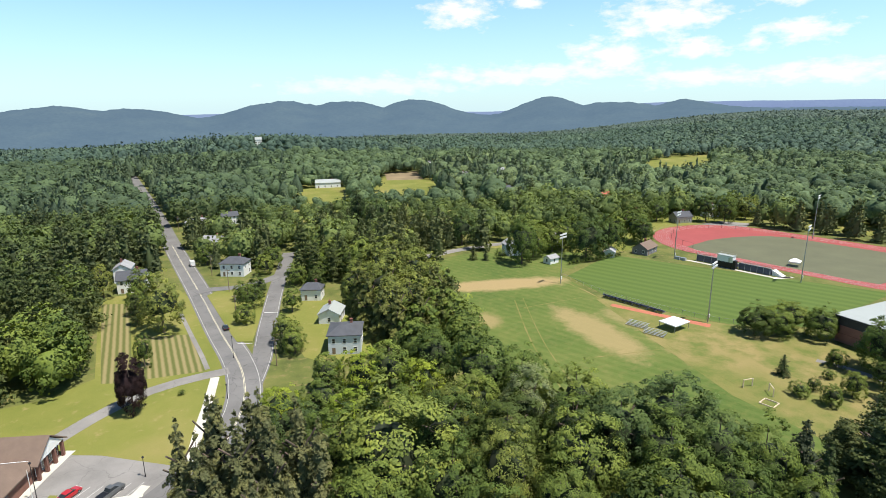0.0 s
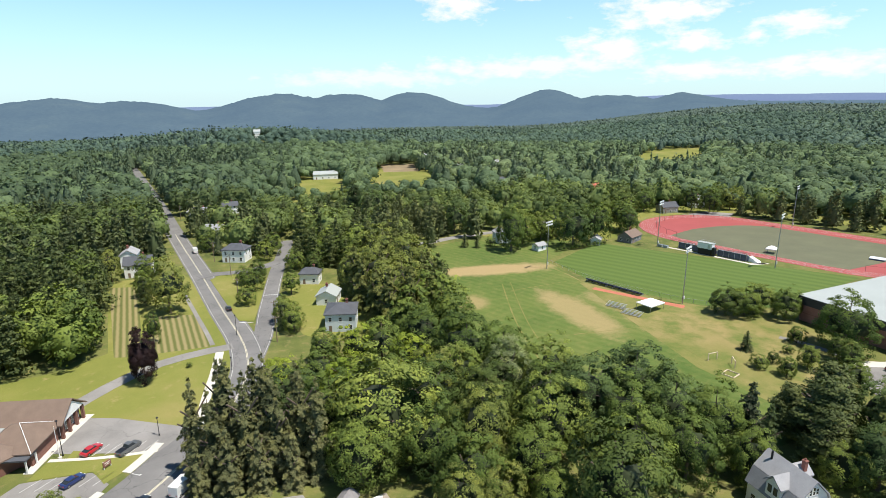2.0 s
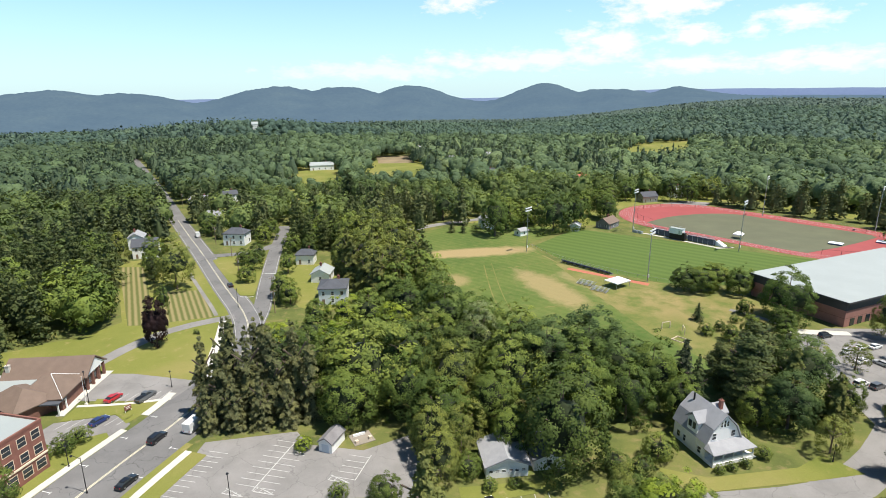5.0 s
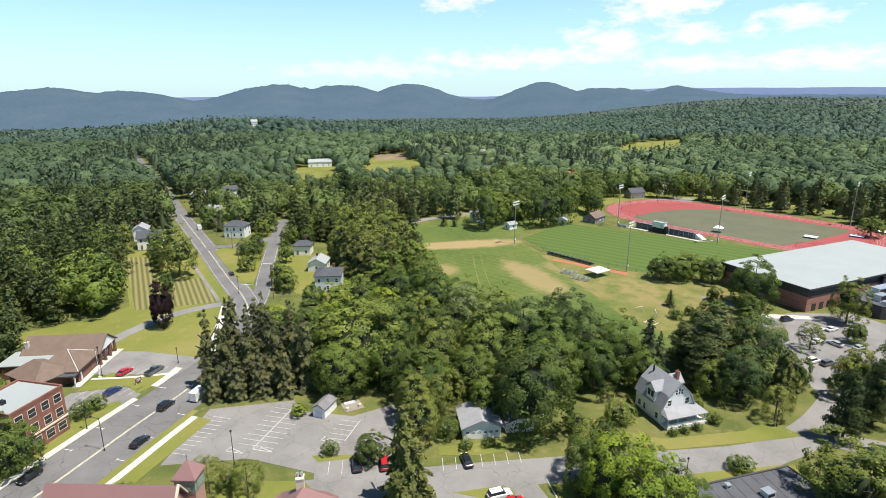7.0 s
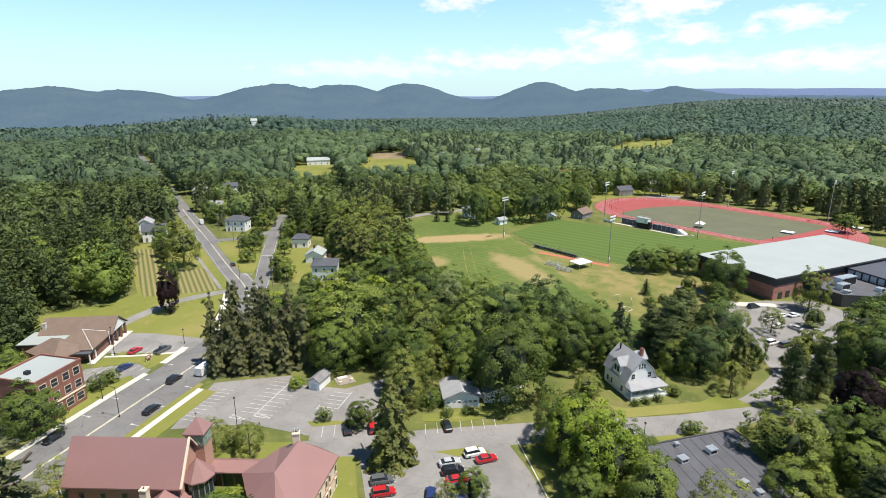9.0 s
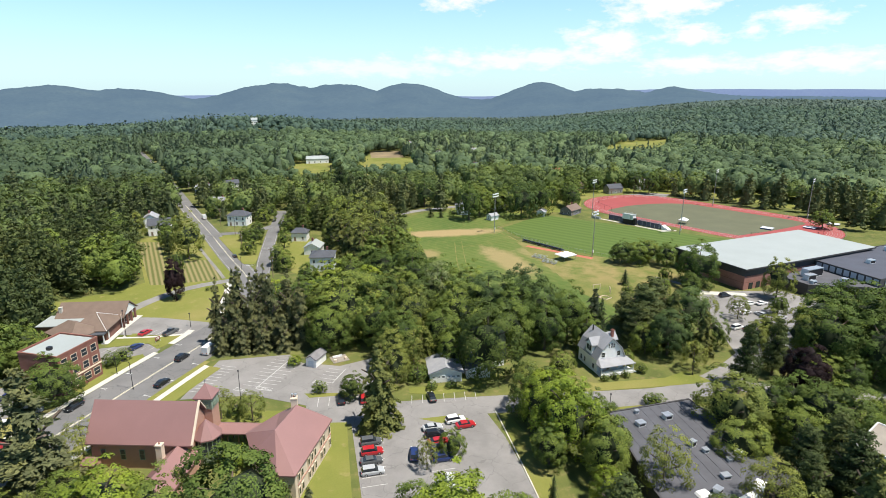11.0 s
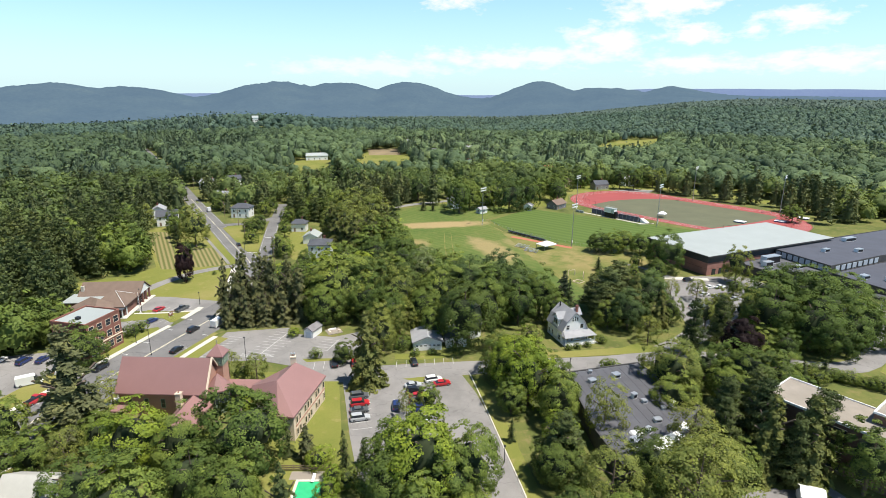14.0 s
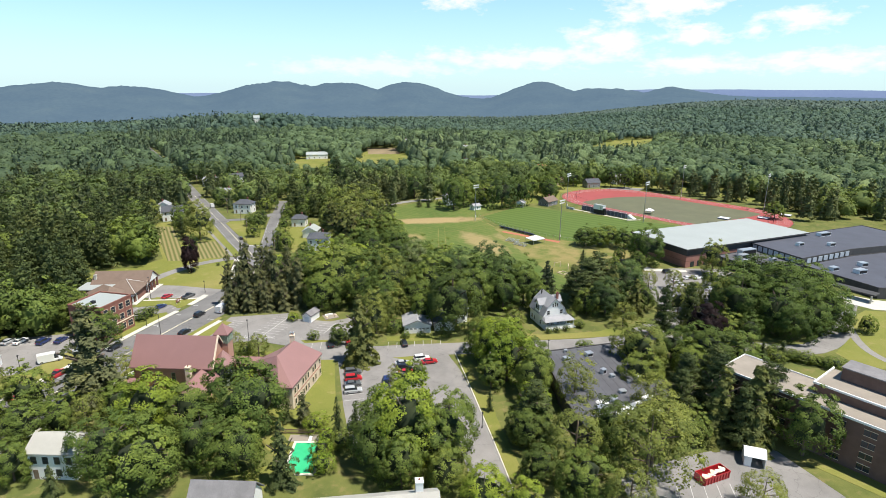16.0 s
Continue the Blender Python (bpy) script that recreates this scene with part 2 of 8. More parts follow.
M = {
    "lawn": grassy("lawn", [(0.3, (0.138, 0.166, 0.034)), (0.5, (0.202, 0.210, 0.052)), (0.7, (0.265, 0.235, 0.082))], dry=(0.34, 0.265, 0.125), dry_amount=0.58),
    "ground": grassy("ground", [(0.3, (0.085, 0.105, 0.032)), (0.45, (0.12, 0.14, 0.04)), (0.6, (0.165, 0.17, 0.052)), (0.75, (0.185, 0.16, 0.075))], big=0.09, mid=0.35, dry=(0.23, 0.19, 0.085), dry_amount=0.53),
    "dry": grassy("dry_grass", [(0.3, (0.17, 0.18, 0.05)), (0.5, (0.23, 0.205, 0.075)), (0.7, (0.30, 0.235, 0.105))], mid=0.1, dry=(0.13, 0.16, 0.04), dry_amount=0.44),
    "soccer": striped("soccer_grass", (0.088, 0.135, 0.032), (0.112, 0.162, 0.04), 5.5, -42, soft=0.3),
    "mown": striped("mown_lawn", (0.118, 0.130, 0.040), (0.275, 0.232, 0.112), 1.9, -20, soft=0.4),
    "turf": plain("turf", (0.125, 0.128, 0.075), 0.95, vary=0.12, scale=0.5, grain=8),
    "track": plain("track_rubber", (0.33, 0.068, 0.066), 0.85, vary=0.1, scale=0.6, grain=10),
    "redclay": plain("red_clay", (0.45, 0.15, 0.09), 0.95, vary=0.15),
    "asphalt": asphalt("asphalt_road", (0.178, 0.173, 0.171), 0.7),
    "lot": asphalt("asphalt_lot", (0.245, 0.233, 0.224), 0.45),
    "concrete": plain("concrete", (0.60, 0.57, 0.50), 0.9, vary=0.12, scale=2),
    "paint": plain("road_paint", (0.80, 0.80, 0.78), 0.7, vary=0.15),
    "wornpaint": plain("worn_stall_paint", (0.52, 0.51, 0.49), 0.8, vary=0.3, scale=8),
    "white": plain("white_paint", (0.86, 0.86, 0.85), 0.6, vary=0.06),
    "cream": plain("cream_stucco", (0.70, 0.58, 0.45), 0.9, vary=0.08),
    "pink": plain("pinkish_stucco", (0.47, 0.27, 0.20), 0.9, vary=0.08),
    "redroof": plain("red_metal_roof", (0.290, 0.158, 0.148), 0.5, vary=0.07, scale=0.8),
    "redtile": plain("red_tiles", (0.42, 0.12, 0.075), 0.85, vary=0.15, grain=6),
    "weathered": plain("weathered_shingles", (0.215, 0.205, 0.210), 0.9, vary=0.2, grain=5),
    "palegravel": plain("pale_gravel_roof", (0.42, 0.405, 0.365), 0.95, vary=0.14, scale=1.0),
    "brownroof": plain("brown_shingles", (0.19, 0.135, 0.105), 0.9, vary=0.12, grain=6),
    "greyroof": plain("grey_shingles", (0.33, 0.33, 0.345), 0.9, vary=0.12, grain=6),
    "darkroof": plain("dark_shingles", (0.085, 0.09, 0.105), 0.9, vary=0.15, grain=6),
    "membrane": plain("white_membrane", (0.35, 0.38, 0.375), 0.75, vary=0.05, scale=0.6),
    "tarroof": plain("grey_tar_roof", (0.10, 0.10, 0.113), 0.85, vary=0.2, scale=1.5),
    "blueroof": plain("blue_grey_roof", (0.075, 0.08, 0.105), 0.8, vary=0.12, scale=1.0),
    "gravelroof": plain("tan_gravel_roof", (0.30, 0.262, 0.22), 0.95, vary=0.15, scale=1.0),
    "brick": plain("red_brick", (0.25, 0.105, 0.078), 0.9, vary=0.2, grain=12),
    "gymbrick": plain("pinkish_brick", (0.34, 0.165, 0.135), 0.9, vary=0.14, grain=10),
    "panel": plain("pale_wall_panel", (0.42, 0.46, 0.51), 0.45, vary=0.1),
    "blockbrick": plain("dull_brown_brick", (0.165, 0.100, 0.082), 0.9, vary=0.2, grain=12),
    "brickdark": plain("brown_brick", (0.21, 0.10, 0.075), 0.9, vary=0.2, grain=12),
    "darkwall": plain("dark_siding", (0.06, 0.058, 0.06), 0.8),
    "bluewall": plain("pale_siding", (0.62, 0.67, 0.72), 0.7, vary=0.06),
    "greentrim": plain("grey_green_trim", (0.24, 0.30, 0.22), 0.7),
    "bark": plain("bark", (0.14, 0.105, 0.08), 0.95, vary=0.3, bumpy=0.4),
    "steel": plain("galvanised_steel", (0.42, 0.43, 0.44), 0.45, metal=0.8),
    "wood": plain("weathered_wood", (0.22, 0.16, 0.11), 0.9, vary=0.2),
    "rubber": plain("tyre_rubber", (0.03, 0.03, 0.03), 0.9),
    "poolwater": plain("green_pool_water", (0.05, 0.50, 0.22), 0.12, vary=0.1, scale=4, bumpy=0.05),
    "blackmetal": plain("black_metal", (0.03, 0.03, 0.035), 0.4, metal=0.5),
    "bleacher": plain("blue_grey_bleacher", (0.062, 0.076, 0.115), 0.6, vary=0.25),
    "aluminium": plain("aluminium_plank", (0.62, 0.63, 0.64), 0.4, metal=0.7),
}


def worn_field():
    """Ball field turf with bare tan wear where the play is."""
    m, nt, b, _ = nodes_of("ballfield_grass")
    p = world_pos(nt)
    col = ramp(nt, noise_node(nt, 0.03, 5, 0.6, p), [(0.3, (0.082, 0.130, 0.030)), (0.5, (0.112, 0.155, 0.038)), (0.7, (0.16, 0.178, 0.052))])
    edge = noise_node(nt, 0.16, 8, 0.78, p)
    turn = nt.nodes.new("ShaderNodeMapping")
    turn.inputs["Rotation"].default_value = (0, 0, radians(-38))
    nt.links.new(p, turn.inputs[0])
    mow = nt.nodes.new("ShaderNodeTexWave")
    mow.inputs["Scale"].default_value, mow.inputs["Distortion"].default_value, mow.inputs["Detail"].default_value = 0.085, 1.2, 3.0
    nt.links.new(turn.outputs[0], mow.inputs[0])
    col = mix(nt, 1.0, col, ramp(nt, mow.outputs["Fac"], [(0.3, (0.93, 0.95, 0.9)), (0.7, (1.06, 1.04, 1.08))]), "MULTIPLY")
    col = mix(nt, ramp(nt, noise_node(nt, 0.35, 6, 0.75, p), [(0.48, (0, 0, 0)), (0.75, (0.6, 0.6, 0.6))]), col, (0.25, 0.215, 0.085))
    col = mix(nt, ramp(nt, noise_node(nt, 0.7, 6, 0.75, p), [(0.52, (0, 0, 0)), (0.75, (0.5, 0.5, 0.5))]), col, (0.085, 0.125, 0.03))
    for x, y, rx, ry, rot, k in ((71, 170, 7, 22, 12, 0.7), (52, 226, 27, 7, 3, 0.95), (35, 186, 6, 7, 0, 0.6), (98, 135, 7, 30, 14, 0.7), (112, 128, 13, 20, 20, 0.4), (90, 176, 7, 14, 30, 0.5)):
        mp = nt.nodes.new("ShaderNodeMapping")
        mp.vector_type = "TEXTURE"
        mp.inputs["Location"].default_value, mp.inputs["Rotation"].default_value, mp.inputs["Scale"].default_value = (x, y, 0), (0, 0, radians(rot)), (rx, ry, 1000)
        nt.links.new(p, mp.inputs[0])
        ln = nt.nodes.new("ShaderNodeVectorMath")
        ln.operation = "LENGTH"
        nt.links.new(mp.outputs[0], ln.inputs[0])
        ad = nt.nodes.new("ShaderNodeMath")
        ad.operation = "MULTIPLY_ADD"
        nt.links.new(edge, ad.inputs[0])
        ad.inputs[1].default_value = -1.6
        nt.links.new(ln.outputs["Value"], ad.inputs[2])
        col = mix(nt, ramp(nt, ad.outputs[0], [(-0.0, (k, k, k)), (0.25, (k * 0.55, k * 0.55, k * 0.55)), (0.55, (0, 0, 0))]), col, (0.37, 0.275, 0.14))
    col = mix(nt, 0.35, col, ramp(nt, noise_node(nt, 6.0, 3, 0.7, p), [(0.3, (0.45, 0.45, 0.4)), (0.7, (1.15, 1.15, 1.1))]), "MULTIPLY")
    nt.links.new(col, b.inputs["Base Color"])
    b.inputs["Roughness"].default_value = 0.9
    b.inputs["Specular IOR Level"].default_value = 0.15
    return m


M["ball"] = worn_field()
glass_m, _nt, _b, _o = nodes_of("window_glass")
_b.inputs["Base Color"].default_value, _b.inputs["Roughness"].default_value = (0.03, 0.037, 0.045, 1), 0.08
M["glass"] = glass_m

GREEN = [(0.0, (0.08, 0.11, 0.03)), (0.3, (0.114, 0.155, 0.038)), (0.65, (0.146, 0.192, 0.044)), (1.0, (0.184, 0.222, 0.052))]
# Halfway to the far woods: a little haze already mixed into the leaf colour.
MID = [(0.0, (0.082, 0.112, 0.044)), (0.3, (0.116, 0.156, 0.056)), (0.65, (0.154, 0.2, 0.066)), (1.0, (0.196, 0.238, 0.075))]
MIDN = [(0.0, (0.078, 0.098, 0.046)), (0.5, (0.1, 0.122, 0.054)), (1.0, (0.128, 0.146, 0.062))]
# Distance haze is mixed into the far leaf colours: bluer and greyer than GREEN.
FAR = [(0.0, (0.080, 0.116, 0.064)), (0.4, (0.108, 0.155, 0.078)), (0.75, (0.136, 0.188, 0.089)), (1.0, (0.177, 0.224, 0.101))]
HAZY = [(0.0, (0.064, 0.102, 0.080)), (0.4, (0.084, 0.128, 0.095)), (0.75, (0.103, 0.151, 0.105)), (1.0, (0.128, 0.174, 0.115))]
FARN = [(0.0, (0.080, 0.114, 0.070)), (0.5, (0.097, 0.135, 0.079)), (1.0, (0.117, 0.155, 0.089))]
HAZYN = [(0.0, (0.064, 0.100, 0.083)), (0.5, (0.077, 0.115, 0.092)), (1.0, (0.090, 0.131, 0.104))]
CONIF = [(0.0, (0.062, 0.086, 0.036)), (0.5, (0.084, 0.108, 0.042)), (1.0, (0.116, 0.136, 0.05))]
M["leaf"] = leafy("deciduous_leaves", GREEN)
M["leaf_stuff"] = leafy("woodland_leaves", GREEN, per_object=False)
M["spruce"] = leafy("spruce_needles", [(0.0, (0.132, 0.140, 0.066)), (1.0, (0.178, 0.180, 0.084))], 0.16)
M["pine"] = leafy("pine_needles", CONIF, 0.15)
M["pine_stuff"] = leafy("woodland_needles", CONIF, 0.15, per_object=False)
M["darkleaf"] = leafy("dark_oak_leaves", [(0.0, (0.076, 0.112, 0.030)), (1.0, (0.112, 0.158, 0.040))], 0.15)
M["purple"] = leafy("purple_leaves", [(0.0, (0.022, 0.014, 0.016)), (1.0, (0.032, 0.019, 0.02))], 0.15)
M["lime"] = leafy("bright_leaves", [(0.0, (0.165, 0.235, 0.034)), (1.0, (0.225, 0.280, 0.042))], 0.18)
M["willow"] = leafy("olive_leaves", [(0.0, (0.160, 0.190, 0.050)), (1.0, (0.200, 0.222, 0.060))], 0.18)
M["hemlock"] = leafy("hemlock_needles", [(0.0, (0.125, 0.142, 0.046)), (1.0, (0.172, 0.180, 0.058))], 0.14)
M["pale"] = leafy("pale_leaves", [(0.0, (0.20, 0.235, 0.110)), (1.0, (0.235, 0.265, 0.125))], 0.18)
M["blueleaf"] = leafy("deep_green_leaves", [(0.0, (0.072, 0.108, 0.040)), (1.0, (0.104, 0.148, 0.050))], 0.15)
M["darkfir"] = leafy("dark_fir_needles", [(0.0, (0.050, 0.066, 0.038)), (1.0, (0.070, 0.086, 0.046))], 0.12)
M["mid_leaf"] = leafy("lightly_hazed_leaves", MID, 0.18, per_object=False)
M["mid_pine"] = leafy("lightly_hazed_needles", MIDN, 0.12, per_object=False)
# Shade inside the crowns, painted as a dark core seen between boughs.
M["core_shade"] = plain("shaded_crown_core", (0.030, 0.044, 0.014), 0.95, vary=0.4, scale=1.2, bumpy=0.4)
M["far_leaf"] = leafy("distant_hazed_leaves", FAR, 0.1, per_object=False, clump=0.42)
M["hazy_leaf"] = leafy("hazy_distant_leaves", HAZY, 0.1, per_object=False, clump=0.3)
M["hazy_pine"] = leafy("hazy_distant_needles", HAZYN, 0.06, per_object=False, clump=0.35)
# The horizon trees carry the most haze in their colour.
M["horizon_leaf"] = leafy("horizon_hazed_leaves", [(0.0, (0.082, 0.116, 0.098)), (0.5, (0.096, 0.132, 0.108)), (1.0, (0.110, 0.146, 0.116))], 0.06, per_object=False, clump=0.2)
M["horizon_pine"] = leafy("horizon_hazed_needles", [(0.0, (0.074, 0.106, 0.092)), (1.0, (0.094, 0.128, 0.108))], 0.06, per_object=False, clump=0.25)
M["far_pine"] = leafy("distant_hazed_needles", FARN, 0.06, per_object=False, clump=0.5)


def hill_material(name="hazed_wooded_hill", air=(0.33, 0.48, 0.62), amount=0.13):
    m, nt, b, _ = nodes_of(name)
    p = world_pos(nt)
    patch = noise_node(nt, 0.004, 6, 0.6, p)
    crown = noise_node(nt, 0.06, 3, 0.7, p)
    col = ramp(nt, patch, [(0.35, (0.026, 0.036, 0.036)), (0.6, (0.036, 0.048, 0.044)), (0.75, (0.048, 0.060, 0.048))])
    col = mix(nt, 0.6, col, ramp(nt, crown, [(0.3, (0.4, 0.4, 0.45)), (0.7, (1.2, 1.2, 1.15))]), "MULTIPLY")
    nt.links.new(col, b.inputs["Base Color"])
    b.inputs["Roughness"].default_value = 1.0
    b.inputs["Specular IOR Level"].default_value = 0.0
    # The emission paints blue distance haze over the hills; nothing there shines.
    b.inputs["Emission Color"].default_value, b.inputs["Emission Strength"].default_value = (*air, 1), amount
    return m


M["hill"] = hill_material("hazed_wooded_hill", (0.28, 0.46, 0.70), 0.25)
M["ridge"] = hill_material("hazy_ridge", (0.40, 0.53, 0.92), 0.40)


# ---- mesh helpers ----
def part(name, bm, material, parent=None, label=""):
    me = bpy.data.meshes.new(name)
    bm.to_mesh(me)
    bm.free()
    me.materials.append(M[material] if isinstance(material, str) else material)
    ob = new(name, me)
    ob.parent = parent
    return tagged(ob, label)


def thing(name, x, y, z, rot, label, category, group="", kind=""):
    ob = new(name)
    ob.matrix_basis = pose(x, y, z, 0, 0, rot)
    ob.empty_display_size = 0.5
    return tagged(ob, label, category, group, kind)


def box(bm, x0, y0, z0, x1, y1, z1):
    r = bmesh.ops.create_cube(bm, size=1.0, matrix=Matrix.LocRotScale(((x0 + x1) / 2, (y0 + y1) / 2, (z0 + z1) / 2), None, (abs(x1 - x0), abs(y1 - y0), abs(z1 - z0))))
    return r["verts"]


def boxes(*rows):
    bm = bmesh.new()
    for r in rows:
        box(bm, *r)
    return bm


def prism(pts, z0, z1):
    """A flat outline raised from z0 to z1."""
    bm = bmesh.new()
    lo = [bm.verts.new((x, y, z0)) for x, y in pts]
    hi = [bm.verts.new((x, y, z1)) for x, y in pts]
    n = len(pts)
    bm.faces.new(hi)
    bm.faces.new(lo[::-1])
    for i in range(n):
        bm.faces.new((lo[i], lo[(i + 1) % n], hi[(i + 1) % n], hi[i]))
    bmesh.ops.recalc_face_normals(bm, faces=bm.faces)
    bmesh.ops.triangulate(bm, faces=[f for f in bm.faces if len(f.verts) > 4])
    return bm


def solid(verts, faces):
    bm = bmesh.new()
    vs = [bm.verts.new(v) for v in verts]
    for f in faces:
        bm.faces.new([vs[i] for i in f])
    bmesh.ops.recalc_face_normals(bm, faces=bm.faces)
    return bm


def cyl(bm, x, y, z0, z1, r0, r1=None, n=10, matrix=None):
    m = matrix or Matrix.Translation((x, y, (z0 + z1) / 2))
    bmesh.ops.create_cone(bm, cap_ends=True, segments=n, radius1=r0, radius2=r0 if r1 is None else r1, depth=abs(z1 - z0), matrix=m)
    return bm


def rod(bm, a, b, r, n=6):
    a, b = Vector(a), Vector(b)
    q = (b - a).to_track_quat("Z", "Y").to_matrix().to_4x4()
    bmesh.ops.create_cone(bm, cap_ends=True, segments=n, radius1=r, radius2=r, depth=(b - a).length, matrix=Matrix.Translation((a + b) / 2) @ q)
    return bm


def sheet(name, pts, top, material, label, category="ground", kind="structure", parent=None):
    ob = part(name, prism(pts, -0.3, top), material, parent)
    return tagged(ob, label, category if parent is None else "", "", kind if parent is None else "")


def offset_line(pts, d):
    """The line at the distance d to the right of pts."""
    out = []
    for i, p in enumerate(pts):
        a, b = Vector(pts[max(0, i - 1)]), Vector(pts[min(len(pts) - 1, i + 1)])
        t = (b - a).normalized()
        out.append((p[0] + t.y * d, p[1] - t.x * d))
    return out


def smooth_line(pts, step=6.0):
    """A rounded line through pts."""
    out = []
    n = len(pts)
    for i in range(n - 1):
        p0, p1, p2, p3 = (np.array(pts[min(max(j, 0), n - 1)], float) for j in (i - 1, i, i + 1, i + 2))
        k = max(1, int(np.linalg.norm(p2 - p1) / step))
        for s in np.arange(k) / k:
            out.append(tuple(0.5 * (2 * p1 + (p2 - p0) * s + (2 * p0 - 5 * p1 + 4 * p2 - p3) * s**2 + (3 * p1 - p0 - 3 * p2 + p3) * s**3)))
    out.append(tuple(map(float, pts[-1])))
    return out


def strip(line, a, b, z0, z1):
    """A raised band along line between the offsets a and b, as a bmesh."""
    l, r = offset_line(line, a), offset_line(line, b)
    bm = bmesh.new()
    rows = [[bm.verts.new((*p, z)) for p, z in ((l[i], z0), (l[i], z1), (r[i], z1), (r[i], z0))] for i in range(len(line))]
    for u, v in zip(rows, rows[1:]):
        for k in range(4):
            bm.faces.new((u[k], u[(k + 1) % 4], v[(k + 1) % 4], v[k]))
    bm.faces.new(rows[0])
    bm.faces.new(rows[-1][::-1])
    bmesh.ops.recalc_face_normals(bm, faces=bm.faces)
    return bm


def inside(pts, x, y):
    x, y = np.asarray(x, float), np.asarray(y, float)
    hit = np.zeros(x.shape, bool)
    for (xa, ya), (xb, yb) in zip(pts, [*pts[1:], pts[0]]):
        if ya != yb:
            hit ^= ((ya > y) != (yb > y)) & (x < (xb - xa) * (y - ya) / (yb - ya) + xa)
    return hit


def near_line(line, x, y):
    d = np.full(np.shape(x), 1e9)
    for a, b in zip(line, line[1:]):
        a, b = np.array(a), np.array(b)
        v = b - a
        s = np.clip(((x - a[0]) * v[0] + (y - a[1]) * v[1]) / (v @ v), 0, 1)
        d = np.minimum(d, np.hypot(x - a[0] - s * v[0], y - a[1] - s * v[1]))
    return d


# ---- the lie of the land ----
def smooth(u):
    u = np.clip(u, 0, 1)
    return u * u * (3 - 2 * u)


def land(x, y):
    """Height of the ground: level round the village, a valley beyond, a rise to the east."""
    r, az = np.hypot(x, y), np.degrees(np.arctan2(x, y))
    east = smooth((az - 14) / 26)
    knoll = 21 * np.exp(-(((x + 175) / 190) ** 2 + ((y - 950) / 90) ** 2))
    return knoll + smooth((r - 900) / 1700) * (-75 + 25 * smooth((az + 20) / 30)) * (1 - east) + east * 40 * smooth((r - 620) / 1200) * smooth((150 - az) / 40)


def hills(x, y):
    r, az = np.hypot(x, y), np.degrees(np.arctan2(x, y))
    crest = 0 * az
    for a, h, w in HILLS:
        crest = np.maximum(crest, h * np.exp(-(((az - a) / w) ** 2)))
    crest = crest + 2.2 * np.sin(az * 1.7 + 0.4) + 1.4 * np.sin(az * 3.9) + 0.8 * np.sin(az * 8.3 + 1)
    return land(x, y) + (crest + 60) * (1 - 0.75 * smooth((az - 30) / 9) * smooth((100 - az) / 20)) * smooth((r - 2300) / 1600) * smooth((4650 - r) / 500)


HILLS = [(-42, 104, 10), (-25.5, 114, 6.5), (-20, 99, 5.5), (-7.2, 130, 6.0), (-1.2, 122, 5.2), (5.6, 124, 4.4), (18.6, 122, 3.7), (24, 62, 4), (31.2, 40, 2.5), (45, 14, 9), (70, 60, 15), (-65, 90, 12)]


def polar(name, radii, steps, height, material, rough=0.0):
    az = np.linspace(-math.pi, math.pi, steps, endpoint=False)
    verts = [(0.0, 0.0, 0.0)] if radii[0] == 0 else []
    rr = radii[1:] if radii[0] == 0 else radii
    A, R = np.meshgrid(az, rr)
    X, Y = R * np.sin(A), R * np.cos(A)
    Z = height(X, Y) + rough * np.random.default_rng(3).normal(size=X.shape)
    verts += np.stack([X.ravel(), Y.ravel(), Z.ravel()], 1).tolist()
    o, faces = len(verts) - X.size, []
    if o:
        faces += [(0, 1 + (j + 1) % steps, 1 + j) for j in range(steps)]
    for i in range(len(rr) - 1):
        for j in range(steps):
            k = (j + 1) % steps
            faces.append((o + i * steps + j, o + i * steps + k, o + (i + 1) * steps + k, o + (i + 1) * steps + j))
    me = bpy.data.meshes.new(name)
    me.from_pydata(verts, [], faces)
    me.polygons.foreach_set("use_smooth", np.ones(len(me.polygons), bool))
    me.materials.append(M[material])
    ob = new(name, me)
    me.update()
    return ob


tagged(polar("ground", np.r_[0, 40, 120, 300, 500, np.linspace(600, 2600, 40)], 180, land, "ground"), "rough green grass and woodland floor", "ground", kind="structure")
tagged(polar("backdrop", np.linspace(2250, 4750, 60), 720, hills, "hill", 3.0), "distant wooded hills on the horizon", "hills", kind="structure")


def last_ridge(x, y):
    r, az = np.hypot(x, y), np.degrees(np.arctan2(x, y))
    return -80 + (124 + 64 * smooth((az - 12) / 20) + 1.5 * np.sin(az * 0.9)) * smooth((r - 4755) / 80)


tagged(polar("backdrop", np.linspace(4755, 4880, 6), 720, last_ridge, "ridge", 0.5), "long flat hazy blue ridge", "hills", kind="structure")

# ---- roads and lots ----
MAIN = smooth_line([(-108, -40), (-86, 8), (-66.4, 51.7), (-54.6, 78.2), (-45.6, 98), (-40.5, 118), (-39.0, 135), (-41, 150), (-46, 166), (-57, 192), (-76.5, 240), (-97, 289), (-118, 340), (-142, 400), (-170, 468), (-234, 620), (-310, 800), (-390, 1000)])
near_main = [p for p in MAIN if p[1] < 112]
far_main = [p for p in MAIN if p[1] > 105]
tagged(part("road", strip(near_main, -8.2, 8.2, -0.3, 0.03), "asphalt"), "grey cracked asphalt main road", "road", kind="structure")
tagged(part("road", strip(far_main, -4.8, 4.8, -0.3, 0.034), "asphalt"), "grey asphalt road running through the woods", "road", kind="structure")
FORK = smooth_line([(-39.5, 140), (-38.8, 165), (-41, 190), (-43.8, 235), (-45, 275), (-46, 300)])
